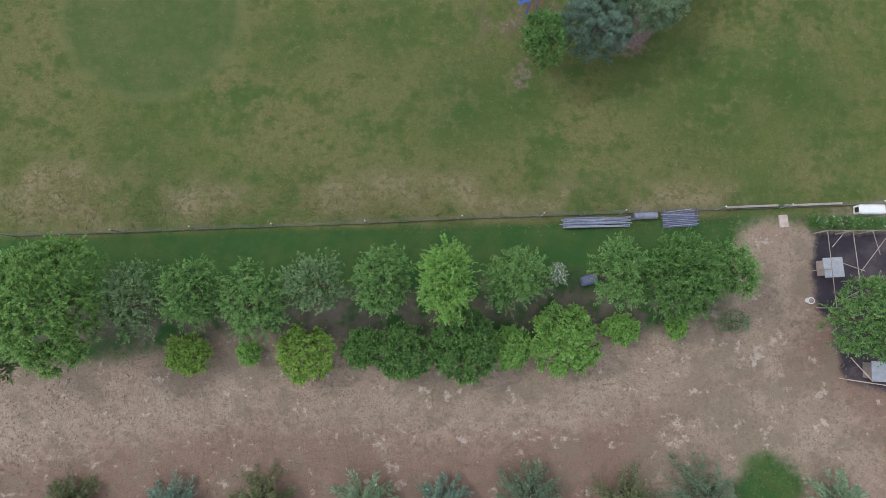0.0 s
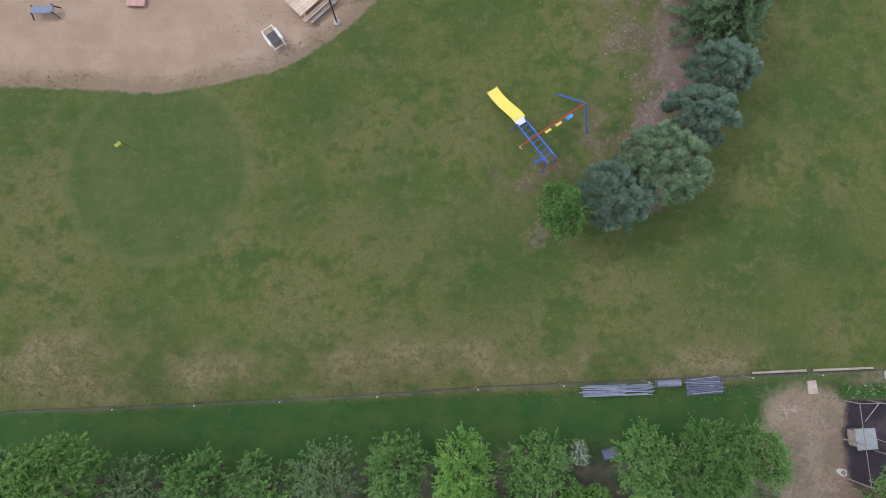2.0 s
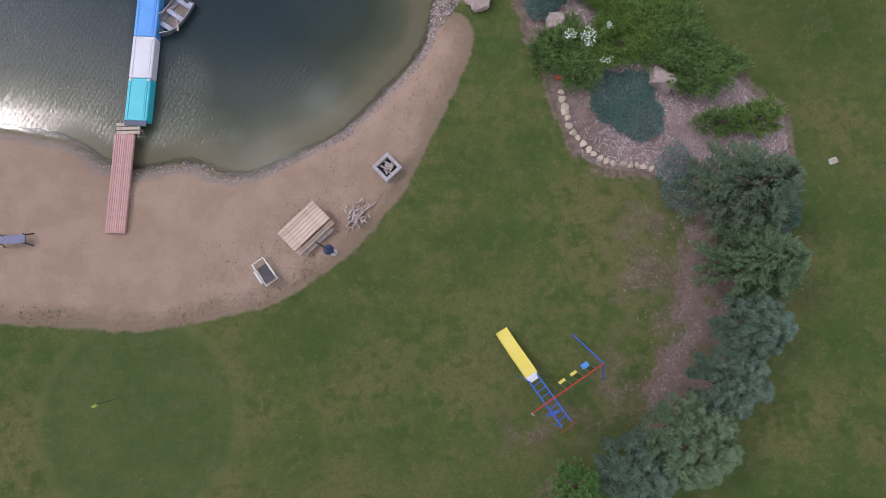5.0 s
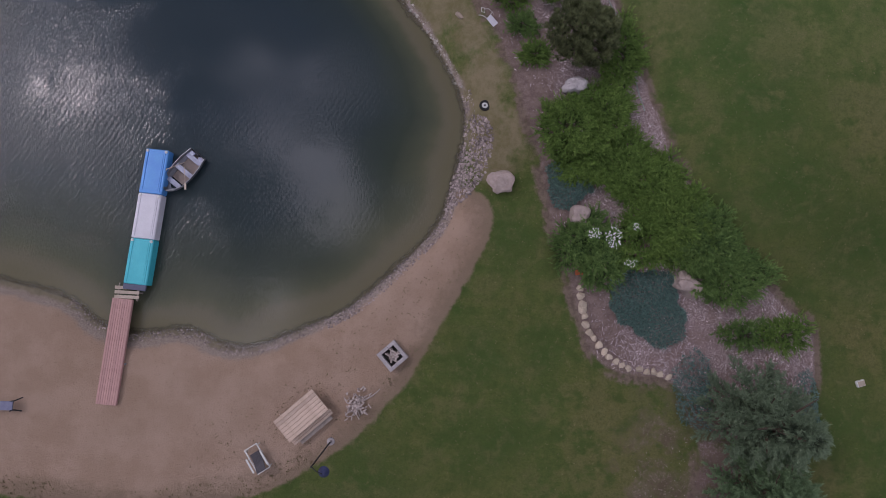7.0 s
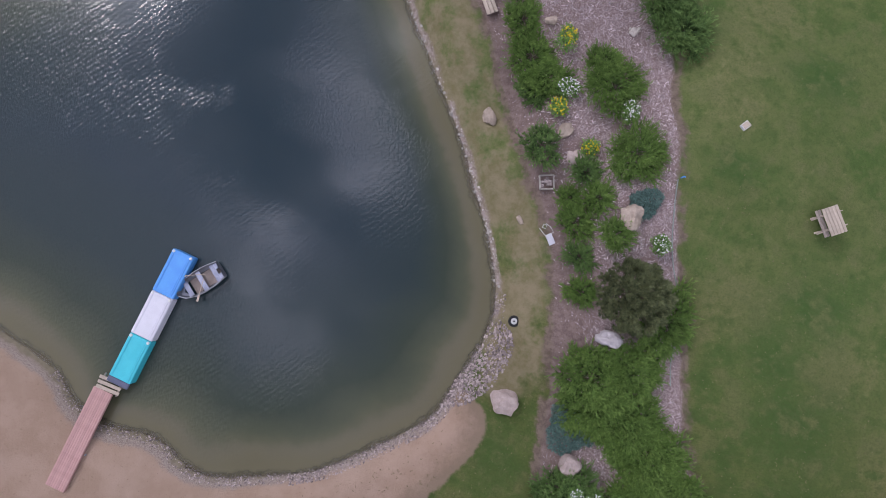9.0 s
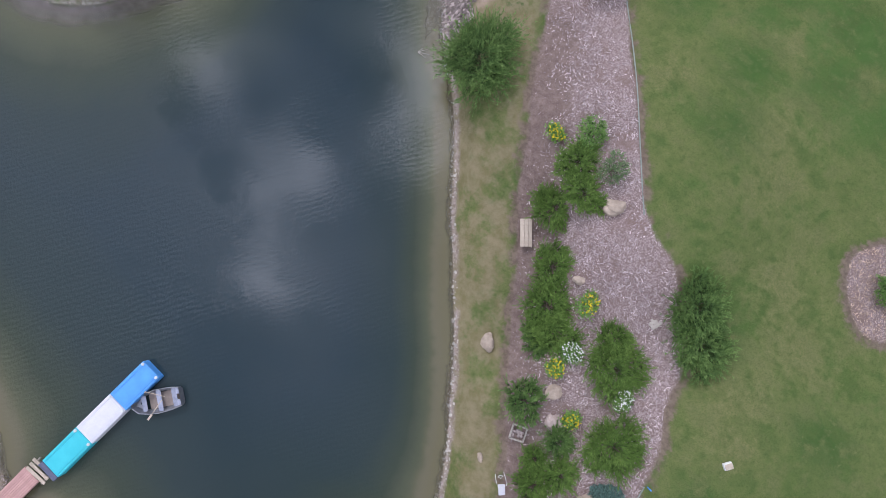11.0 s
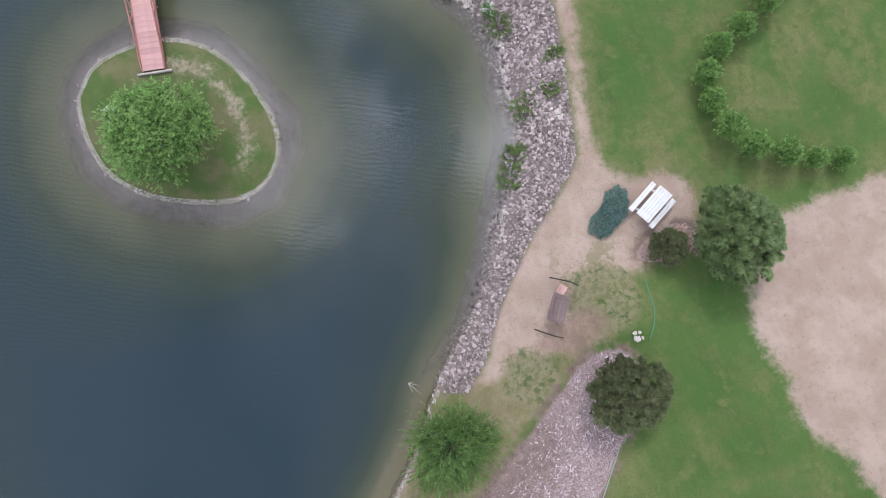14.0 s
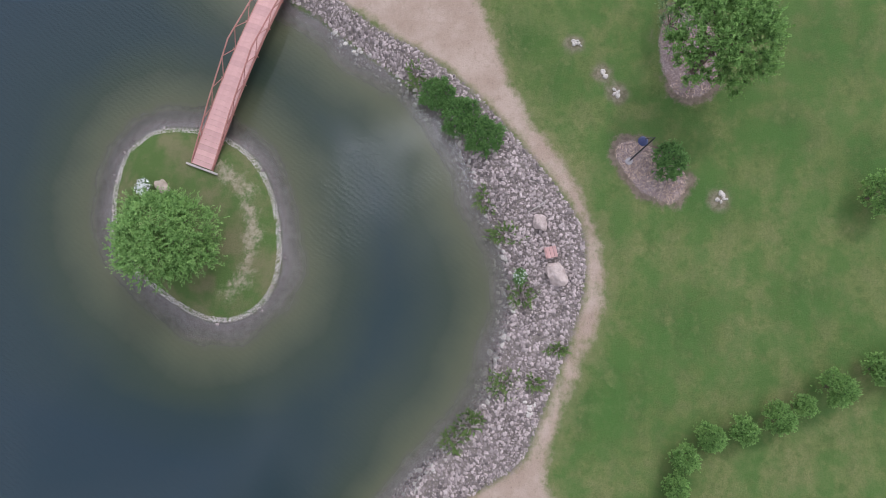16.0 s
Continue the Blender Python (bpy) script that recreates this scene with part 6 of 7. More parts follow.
pile = thing("driftwood_pile", -6.8, 32.8, turn=55, label="heap of bleached driftwood and roots on the sand", category="driftwood")
for i in range(130):
    c = rng.normal(0, 1, 2) * (0.36, 0.22)
    a = rng.normal(0.3, 1.0)
    e = rng.uniform(0.05, 0.17) * np.array((math.cos(a), math.sin(a)))
    z = 0.03 + 0.34 * rng.random() * max(0.1, 1 - abs(c[0]))
    bm = bmesh.new()
    r = rng.uniform(0.02, 0.06)
    tube(bm, [(*(c - e), z), (*(c + rng.normal(0, 0.03, 2)), z + 0.05), (*(c + e), z + rng.uniform(-0.02, 0.12))], [r, r * 0.9, r * 0.5], 6)
    part("branch", bm, M_LOG, pile)
bm = bmesh.new()
tube(bm, [(0.3, -0.1, 0.1), (0.9, -0.35, 0.16), (1.35, -0.42, 0.06)], [0.06, 0.04, 0.02], 6)
part("root", bm, M_LOG, pile, "long bleached root")

chair = thing("beach_lounger", -11.52, 29.72, turn=126.5, label="white-framed low beach chair with grey sling seat", category="chair")
for sy in (-0.34, 0.34):
    bm = bmesh.new()
    beam(bm, (-0.7, sy, 0.30), (0.7, sy, 0.36), 0.06, 0.05, 0.006)
    part("side_rail", bm, M_WHITE, chair)
for sx, sy in ((-0.62, -0.34), (-0.62, 0.34), (0.6, -0.34), (0.6, 0.34)):
    bm = bmesh.new()
    beam(bm, (sx, sy, 0.0), (sx, sy, 0.34), 0.055, 0.055, 0.006)
    part("leg", bm, M_WHITE, chair)
for sx in (-0.68, -0.1, 0.68):
    bm = bmesh.new()
    beam(bm, (sx, -0.36, 0.33), (sx, 0.36, 0.33), 0.05, 0.04, 0.006)
    part("crossbar", bm, M_WHITE, chair)
bm = bmesh.new()
beam(bm, (-0.62, 0, 0.66), (-0.16, 0, 0.36), 0.5, 0.03, 0.008)
beam(bm, (-0.16, 0, 0.36), (0.34, 0, 0.32), 0.5, 0.03, 0.008)
part("sling", bm, M_FABRIC, chair, "grey fabric sling")
for sy in (-0.4, 0.4):
    bm = bmesh.new()
    beam(bm, (-0.5, sy, 0.56), (0.28, sy, 0.56), 0.09, 0.03, 0.008)
    part("armrest", bm, M_WHITE, chair)
    bm = bmesh.new()
    beam(bm, (0.2, sy, 0.33), (0.2, sy, 0.55), 0.05)
    part("arm_post", bm, M_WHITE, chair)


def garden_lamp(x, y, arm, high, says):
    """A tall black lamp post with one hanging dark shade."""
    ob = thing("garden_lamp", x, y, label=says, category="lamp", group="garden lamps")
    bm = bmesh.new()
    tube(bm, [(0, 0, 0.0), (0, 0, 0.10), (0, 0, 0.13), (0, 0, 0.3)], [0.2, 0.2, 0.09, 0.06], 14)
    part("base", bm, M_BLOCK, ob, "round concrete foot")
    bm = bmesh.new()
    tube(bm, [(0, 0, 0.2), (0, 0, high)], [0.045, 0.035], 10)
    part("post", bm, M_BLACK, ob)
    ax, ay = arm
    bm = bmesh.new()
    tube(bm, [(0, 0, high - 0.06), (ax * 0.5, ay * 0.5, high + 0.04), (ax, ay, high - 0.1)], 0.022, 8)
    part("arm", bm, M_BLACK, ob)
    bm = bmesh.new()
    tube(bm, [(ax, ay, high - 0.12), (ax, ay, high - 0.2), (ax, ay, high - 0.42)], [0.05, 0.13, 0.25], 16)
    shade = part("shade", bm, M_DARKBLUE, ob, "dark conical shade")
    bm = bmesh.new()
    bmesh.ops.create_uvsphere(bm, u_segments=12, v_segments=8, radius=0.07, matrix=Matrix.Translation((ax, ay, high - 0.4)))
    part("bulb", bm, M_WHITE, shade, "unlit white bulb")


garden_lamp(-7.96, 30.81, (0.5, -0.28), 4.3, "black lamp post with hanging shade at the beach edge")
garden_lamp(-45.68, 83.92, (0.1, -0.42), 4.1, "black lamp post with hanging shade in a small bark bed")

park = thing("park_bench", -24.75, 31.25, turn=4, label="slate-blue bench with black splayed legs on the sand", category="bench")
bm = bmesh.new()
box(bm, 0, 0, 0.44, 1.25, 0.46, 0.05, bevel=0.015)
part("seat", bm, M_BENCHBLUE, park, "faded slate-blue seat board")
for sx in (-0.58, 0.58):
    bm = bmesh.new()
    beam(bm, (sx, -0.26, 0.40), (sx, 0.26, 0.40), 0.05)
    part("crossbar", bm, M_BLACK, park)
    for sy in (-1, 1):
        bm = bmesh.new()
        beam(bm, (sx * 1.32, sy * 0.34, 0), (sx, sy * 0.2, 0.42), 0.05)
        part("leg", bm, M_BLACK, park, "black splayed leg")
        bm = bmesh.new()
        beam(bm, (sx, sy * 0.22, 0.40), (sx, sy * 0.25, 0.56), 0.045)
        part("end_post", bm, M_BLACK, park)

# ---- swing set with slide ----
play = thing("swing_set", 3.5, 24.2, label="blue and red steel swing set with yellow slide on lawn", category="swing set")


def at(x, y, z):
    return Vector((x - 3.5, y - 24.2, z))


bm = bmesh.new()
slope = [(0.0, 1.28), (0.12, 1.22), (0.3, 0.92), (0.55, 0.50), (0.8, 0.22), (0.93, 0.17), (1.0, 0.17)]
foot_a, foot_b = at(2.37, 24.6, 0), at(0.97, 26.78, 0)
across = (foot_b - foot_a).cross(Vector((0, 0, 1))).normalized()
rows = []
for s, z in slope:
    c = foot_a.lerp(foot_b, s)
    rows.append([bm.verts.new(c + across * o + Vector((0, 0, z + dz))) for o, dz in ((-0.35, 0.10), (-0.33, 0.11), (-0.29, 0.0), (0.29, 0.0), (0.33, 0.11), (0.35, 0.10), (0.30, -0.04), (-0.30, -0.04))])
for a, b in zip(rows, rows[1:]):
    for j in range(8):
        bm.faces.new((a[j], a[(j + 1) % 8], b[(j + 1) % 8], b[j]))
bm.faces.new(rows[0])
bm.faces.new(rows[-1])
part("slide", bm, M_PLASTIC_YELLOW, play, "yellow plastic slide")
bm = bmesh.new()
box(bm, *at(2.42, 24.5, 1.27), 0.34, 0.56, 0.04, turn=-57, bevel=0.01)
part("platform", bm, M_PLASTIC_GREY, play, "pale platform at the slide's top")
lad_a, lad_b = at(2.45, 24.48, 0), at(4.05, 22.3, 0)
lad_side = (lad_b - lad_a).cross(Vector((0, 0, 1))).normalized() * 0.27
up = Vector((0, 0, 1))
for s in (-1, 1):
    bm = bmesh.new()
    tube(bm, [lad_a + lad_side * s + up * 1.3, lad_b + lad_side * s + up * 1.42], 0.048, 8)
    part("rail", bm, M_BLUEPAINT, play, "blue tube rail")
    for base, lean in ((lad_a, -0.3), (lad_b, 0.16)):
        bm = bmesh.new()
        tube(bm, [base + lad_side * s + up * 1.3, base + lad_side * s * 1.5 + (lad_b - lad_a).normalized() * lean * 0.6], 0.03, 8)
        part("leg", bm, M_BLUEPAINT, play, "blue tube leg")
for i in range(1, 8):
    c = lad_a.lerp(lad_b, i / 8) + up * (1.3 + 0.12 * i / 8)
    bm = bmesh.new()
    tube(bm, [c - lad_side, c + lad_side], 0.026, 7)
    part("rung", bm, M_BLUEPAINT, play)
beam_a, beam_b = at(2.3, 22.9, 1.92), at(5.82, 25.3, 1.92)
bm = bmesh.new()
tube(bm, [beam_a, beam_b], 0.036, 9)
part("top_beam", bm, M_REDPAINT, play, "red top beam")
for fx, fy in ((4.79, 26.61), (6.38, 24.29)):
    bm = bmesh.new()
    tube(bm, [beam_b, at(fx, fy, 0.0)], 0.045, 9)
    part("leg", bm, M_BLUEPAINT, play, "blue tube leg")
for f, mat, says in ((0.52, M_PLASTIC_YELLOW, "yellow swing seat"), (0.69, M_PLASTIC_YELLOW, "yellow swing seat"), (0.86, M_PLASTIC_BLUE, "blue bucket swing seat")):
    c = beam_a.lerp(beam_b, f)
    along = (beam_b - beam_a).normalized()
    low = Vector((c.x, c.y, 0.55)) + along.cross(up) * -0.12
    bm = bmesh.new()
    beam(bm, low - along * 0.2, low + along * 0.2, 0.16 if mat is M_PLASTIC_YELLOW else 0.26, 0.05 if mat is M_PLASTIC_YELLOW else 0.16, 0.02)
    seat = part("swing_seat", bm, mat, play, says)
    for s in (-0.19, 0.19):
        bm = bmesh.new()
        tube(bm, [low + along * s, c + along * s], 0.01, 5)
        part("chain", bm, M_GREYMETAL, seat)
bm = bmesh.new()
ends = [lad_b - lad_side + up * 1.42, lad_b - lad_side * 1.6 + (lad_b - lad_a).normalized() * 0.3 + up * 1.0, lad_b + lad_side * 1.6 + (lad_b - lad_a).normalized() * 0.35 + up * 1.0, lad_b + lad_side + up * 1.42]
tube(bm, ends, 0.022, 7)
part("grab_loop", bm, M_REDPAINT, play, "red tube loop")
bm = bmesh.new()
box(bm, *at(3.62, 22.62, 0.34), 0.62, 0.16, 0.06, turn=20, bevel=0.02)
box(bm, *at(3.36, 22.52, 0.42), 0.1, 0.2, 0.14, turn=20, bevel=0.02)
part("glider_seat", bm, M_BLUEPAINT, play, "blue plastic glider seat")
bm = bmesh.new()
tube(bm, [beam_a, beam_a + Vector((-0.06, -0.06, -0.05)), beam_a + Vector((0.1, -0.14, -0.1))], 0.03, 7)
part("bar_end", bm, M_BENCHWOOD, play, "pale bar end")

# ---- golf flag ----
flag = thing("golf_flag", -18.91, 23.07, label="thin golf pin with a small yellow flag on the green", category="flag")
bm = bmesh.new()
tube(bm, [(0, 0, -0.05), (0, 0, 1.85)], 0.012, 7)
part("pole", bm, M_BLACK, flag, "thin dark pole")
bm = bmesh.new()
grid = [[bm.verts.new((0.01 - 0.42 * i / 5, 0.04 * math.sin(i * 1.3) - 0.06 * j - 0.02 * i, 1.82 - 0.16 * j / 2 - 0.03 * i)) for j in range(3)] for i in range(6)]
for a, b in zip(grid, grid[1:]):
    for j in range(2):
        bm.faces.new((a[j], a[j + 1], b[j + 1], b[j]))
bmesh.ops.solidify(bm, geom=bm.faces[:], thickness=0.006)
part("cloth", bm, M_FLAG, flag, "yellow cloth")
bm = bmesh.new()
tube(bm, [(0, 0, -0.04), (0, 0, 0.012)], 0.06, 12)
part("cup", bm, M_WHITE, flag)

# ---- utility boxes, benches and bits on the lawns and beds ----
for x, y, turn in ((18.95, 36.1, 20), (4.6, 62.1, 60)):
    ob = thing("utility_box", x, y, turn=turn, label="small white utility lid set in the lawn", category="utility box", group="utility boxes")
    bm = bmesh.new()
    box(bm, 0, 0, 0.06, 0.42, 0.32, 0.18, bevel=0.02)
    part("body", bm, M_WHITE, ob)
    bm = bmesh.new()
    box(bm, 0, 0, 0.165, 0.36, 0.26, 0.03, bevel=0.01)
    part("lid", bm, M_BENCHWOOD, ob, "dusty lid")
picnic_table("lawn_table", 10.1, 59.5, -48, 1.35, M_BENCHWOOD, "pale weathered table with one low bench on the lawn", boards=5, both=False, bench_y=0.38, bench_mat=M_GREYWOOD)


def plank_bench(x, y, turn, says):
    ob = thing("plank_bench", x, y, turn=turn, label=says, category="bench")
    planks(ob, 3, 1.45, 0.19, 0.045, 0.02, 0.43, M_BENCHWOOD, "seat_plank")
    for sx in (-0.5, 0.5):
        bm = bmesh.new()
        box(bm, sx, 0, 0.2, 0.08, 0.5, 0.4, bevel=0.012)
        part("leg", bm, M_GREYWOOD, ob)


plank_bench(-9.5, 63.95, -47, "pale three-plank garden bench beside the bark bed")

fire_ring = thing("planter_box", -2.85, 56.25, turn=25, label="small white-edged planter box filled with stones", category="planter")
for side in range(4):
    bm = bmesh.new()
    box(bm, 0, -0.36, 0.11, 0.78, 0.06, 0.22, bevel=0.01)
    bm.transform(Matrix.Rotation(radians(90 * side), 4, "Z"))
    part("side_board", bm, M_PALESTONE, fire_ring)
for i in range(14):
    bm = stone_mesh(rng, 0.09, 0.075, 0.06, 1)
    bm.transform(Matrix.Translation((rng.uniform(-0.26, 0.26), rng.uniform(-0.26, 0.26), 0.12)))
    part("stone", bm, M_STONE, fire_ring)

garden_chair = thing("garden_chair", -1.75, 53.85, turn=-35, label="tipped white tube-framed garden chair", category="chair")
bm = bmesh.new()
tube(bm, [(-0.45, -0.22, 0.02), (-0.2, -0.25, 0.3), (0.1, -0.22, 0.34), (0.1, 0.22, 0.34), (-0.2, 0.25, 0.3), (-0.45, 0.22, 0.02)], 0.016, 7)
part("arm_frame", bm, M_WHITE, garden_chair)
bm = bmesh.new()
tube(bm, [(-0.4, -0.12, 0.3), (-0.5, 0.0, 0.42), (-0.38, 0.14, 0.3), (-0.25, 0.0, 0.2), (-0.4, -0.12, 0.3)], 0.016, 7)
part("leg_frame", bm, M_WHITE, garden_chair)
bm = bmesh.new()
beam(bm, (0.05, -0.02, 0.16), (0.62, -0.1, 0.08), 0.34, 0.03, 0.01)
part("seat", bm, M_PLASTIC_GREY, garden_chair, "pale curved seat")

# old tyre lying flat by the shore, with its hub; not a lamp
disc = thing("shore_tyre", -1.52, 49.0, label="black tyre with a white hub lying by the shore", category="tyre")
bm = bmesh.new()
prof = [(0.17, 0.0), (0.27, 0.0), (0.3, 0.06), (0.27, 0.13), (0.17, 0.13)]
rings = [[bm.verts.new((r * math.cos(a), r * math.sin(a), z)) for r, z in prof] for a in (math.tau * i / 24 for i in range(24))]
for a, b in zip(rings, rings[1:] + rings[:1]):
    for j in range(5):
        bm.faces.new((a[j], a[(j + 1) % 5], b[(j + 1) % 5], b[j]))
part("tyre", bm, M_RUBBER, disc)
bm = bmesh.new()
bmesh.ops.create_cone(bm, cap_ends=True, segments=20, radius1=0.18, radius2=0.15, depth=0.08, matrix=Matrix.Translation((0, 0, 0.07)))
hub = part("hub", bm, M_WHITE, disc, "white metal hub")
bm = bmesh.new()
bmesh.ops.create_cone(bm, cap_ends=True, segments=12, radius1=0.05, radius2=0.04, depth=0.06, matrix=Matrix.Translation((0, 0, 0.13)))
part("hub_cap", bm, M_BLACK, hub)

brick_ob = thing("red_brick", 4.09, 40.54, turn=10, label="single red brick at the edge of the bark bed", category="brick")
bm = bmesh.new()
box(bm, 0, 0, 0.07, 0.4, 0.27, 0.14, bevel=0.015)
part("brick", bm, M_BRICK, brick_ob)
hook = thing("blue_tap", 3.0, 58.8, label="small blue garden tap at the hose end", category="tap")
bm = bmesh.new()
tube(bm, [(0, 0, 0), (0, 0, 0.3), (0.08, 0, 0.34)], 0.035, 8)
part("body", bm, M_PLASTIC_BLUE, hook)

picnic_table("picnic_table", -25.0, 82.9, -62, 1.95, M_WHITE, "white-painted picnic table on a bare earth patch", boards=5)

# ---- wooden glider swing on its stand ----
glider = thing("yard_swing", -21.72, 76.25, turn=-37, label="faded brown bench swing on a black steel stand", category="swing")
for sx in (-1.42, 1.42):
    for sy in (-0.78, 0.78):
        bm = bmesh.new()
        tube(bm, [(sx, sy, 0.0), (sx * 0.98, -0.05, 1.75)], 0.032, 8)
        part("leg", bm, M_BLACK, glider)
bm = bmesh.new()
tube(bm, [(-1.39, -0.05, 1.75), (1.39, -0.05, 1.75)], 0.016, 8)
part("top_bar", bm, M_BROWNSEAT, glider)
planks(glider, 9, 1.45, 0.09, 0.025, 0.012, 0.48, M_BROWNSEAT, "seat_slat")
for i in range(4):
    bm = bmesh.new()
    box(bm, 0, -0.34 - 0.03 * i, 0.56 + 0.12 * i, 1.35, 0.025, 0.09, bevel=0.006)
    part("back_slat", bm, M_BROWNSEAT, glider)
for sx in (-0.68, 0.68):
    bm = bmesh.new()
    tube(bm, [(sx, 0.25, 0.5), (sx, -0.05, 1.73)], 0.012, 6)
    part("chain", bm, M_GREYMETAL, glider)
    bm = bmesh.new()
    beam(bm, (sx, -0.36, 0.72), (sx, 0.3, 0.7), 0.07, 0.03, 0.006)
    part("armrest", bm, M_BROWNSEAT, glider)
side_seat = thing("side_table", -22.55, 76.75, turn=-52, label="small reddish folding table beside the swing", category="table")
planks(side_seat, 3, 0.5, 0.13, 0.025, 0.02, 0.45, M_PINKWOOD, "top_slat")
for sx in (-0.2, 0.2):
    for sy in (-0.17, 0.17):
        bm = bmesh.new()
        beam(bm, (sx, sy, 0), (-sx, sy, 0.44), 0.03)
        part("leg", bm, M_PINKWOOD, side_seat)

# ---- foot bridge ----
bridge = thing("foot_bridge", -41.9, 60.05, -0.18, turn=167.9, label="red bowed foot bridge with truss railings to the island", category="bridge")
SPAN = 14.2


def deck_z(u):
    return 0.18 + 0.55 * math.sin(math.pi * u / SPAN)


n_cross = 47
bm = bmesh.new()
box(bm, 0, 0, 0, SPAN / n_cross - 0.004, 1.2, 0.04, bevel=0.006)
first = None
for i in range(n_cross):
    u = (i + 0.5) * SPAN / n_cross
    if first is None:
        first = part("deck_board", bm, M_PINKWOOD, bridge)
        piece = first
    else:
        piece = new("deck_board", first.data)
        piece.parent = bridge
    slope = math.atan(0.55 * math.pi / SPAN * math.cos(math.pi * u / SPAN))
    piece.matrix_basis = Matrix.Translation((u, 0, deck_z(u))) @ Matrix.Rotation(-slope, 4, "Y")
for s in (-1, 1):
    bm = bmesh.new()
    tube(bm, [(SPAN * i / 14, s * 0.64, deck_z(SPAN * i / 14) - 0.07) for i in range(15)], 0.065, 4)
    part("bottom_chord", bm, M_REDSTEEL, bridge, "red steel bottom chord")
    bm = bmesh.new()
    peak = SPAN / 2
    top_pts = [(0.1, s * 0.66, deck_z(0.1)), (peak * 0.5, s * 0.70, deck_z(peak * 0.5) + 0.45), (peak, s * 0.73, deck_z(peak) + 0.9), (peak * 1.5, s * 0.70, deck_z(peak * 1.5) + 0.45), (SPAN - 0.1, s * 0.66, deck_z(SPAN - 0.1))]
    for a, b in zip(top_pts, top_pts[1:]):
        beam(bm, a, b, 0.06)
    part("top_chord", bm, M_REDSTEEL, bridge, "red steel hand rail")

    def rail_z(u):
        return deck_z(u) + 0.9 * (1 - abs(u - SPAN / 2) / (SPAN / 2))

    u, k_up = 1.6, True
    while u < SPAN - 1.6:
        bm = bmesh.new()
        lo, hi = (u, s * 0.64, deck_z(u)), (u + 0.9, s * 0.70, rail_z(u + 0.9))
        if not k_up:
            lo, hi = (u + 0.9, s * 0.64, deck_z(u + 0.9)), (u, s * 0.70, rail_z(u))
        beam(bm, lo, hi, 0.035)
        part("diagonal", bm, M_REDSTEEL, bridge)
        if k_up:
            bm = bmesh.new()
            beam(bm, (u, s * 0.6, deck_z(u) - 0.08), (u, s * 0.8, deck_z(u) - 0.05), 0.05)
            part("outrigger", bm, M_REDSTEEL, bridge)
        u, k_up = u + 0.9, not k_up
bm = bmesh.new()
box(bm, -0.1, 0, 0.06, 0.12, 2.0, 0.14, bevel=0.02)
part("sill", bm, M_PALESTONE, bridge, "pale timber sill")
bm = bmesh.new()
box(bm, SPAN + 0.1, 0, 0.06, 0.12, 2.0, 0.14, bevel=0.02)
part("sill", bm, M_PALESTONE, bridge, "pale timber sill")

# ---- red crate chairs on the stone bank ----
crate = thing("red_bench", -39.95, 80.3, turn=20, label="small faded red wooden seat on the bank stones", category="seat")
planks(crate, 3, 0.62, 0.18, 0.03, 0.015, 0.36, M_PINKWOOD, "seat_slat")
for sx in (-0.26, 0.26):
    for sy in (-0.24, 0.24):
        bm = bmesh.new()
        beam(bm, (sx, sy, 0), (sx, sy, 0.36), 0.05)
        part("leg", bm, M_REDSTEEL, crate)
bm = bmesh.new()
box(bm, 0, -0.36, 0.45, 0.62, 0.04, 0.3, bevel=0.01)
part("backrest", bm, M_PINKWOOD, crate)
stick = thing("driftwood_stick", -42.35, 79.2, turn=-50, label="bleached straight stick lying on the stones", category="stick")
bm = bmesh.new()
tube(bm, [(-0.6, 0, 0.2), (0, 0.02, 0.24), (0.6, 0, 0.22)], [0.03, 0.03, 0.02], 7)
part("stick", bm, M_PALESTONE, stick)
branch = thing("floating_branch", -20.6, 67.4, WATER_Z, turn=30, label="pale dead branch floating at the shore", category="branch")
for a, l in ((0.0, 0.9), (0.5, 0.6), (-0.4, 0.55), (0.9, 0.35)):
    bm = bmesh.new()
    tube(bm, [(0, 0, 0.02), (l * 0.5 * math.cos(a), l * 0.5 * math.sin(a), 0.05), (l * math.cos(a), l * math.sin(a), 0.02)], [0.018, 0.014, 0.006], 5)
    part("twig", bm, M_PALESTONE, branch)

# ---- hoses ----
hose("garden_hose", [(-21.5, 81), (-20.5, 80.85), (-19.94, 80.8), (-19.2, 80.45), (-18.65, 80)], 0.035, M_HOSE, "green garden hose on the lawn edge")
hose("garden_hose", [(2.9, 58.7), (3.32, 57.4), (3.89, 55.8), (4.6, 54.5), (5.72, 53.1), (6.2, 52), (6.25, 50.6), (6.8, 49.2)], 0.03, M_PALEHOSE, "pale grey hose along the bark bed")
hose("garden_hose", [(-14, 76.5), (-12.56, 75.1), (-10.6, 72.9), (-9, 71.1), (-7.3, 69.3), (-6.1, 68.1)], 0.03, M_PALEHOSE, "pale grey hose along the lawn edge")

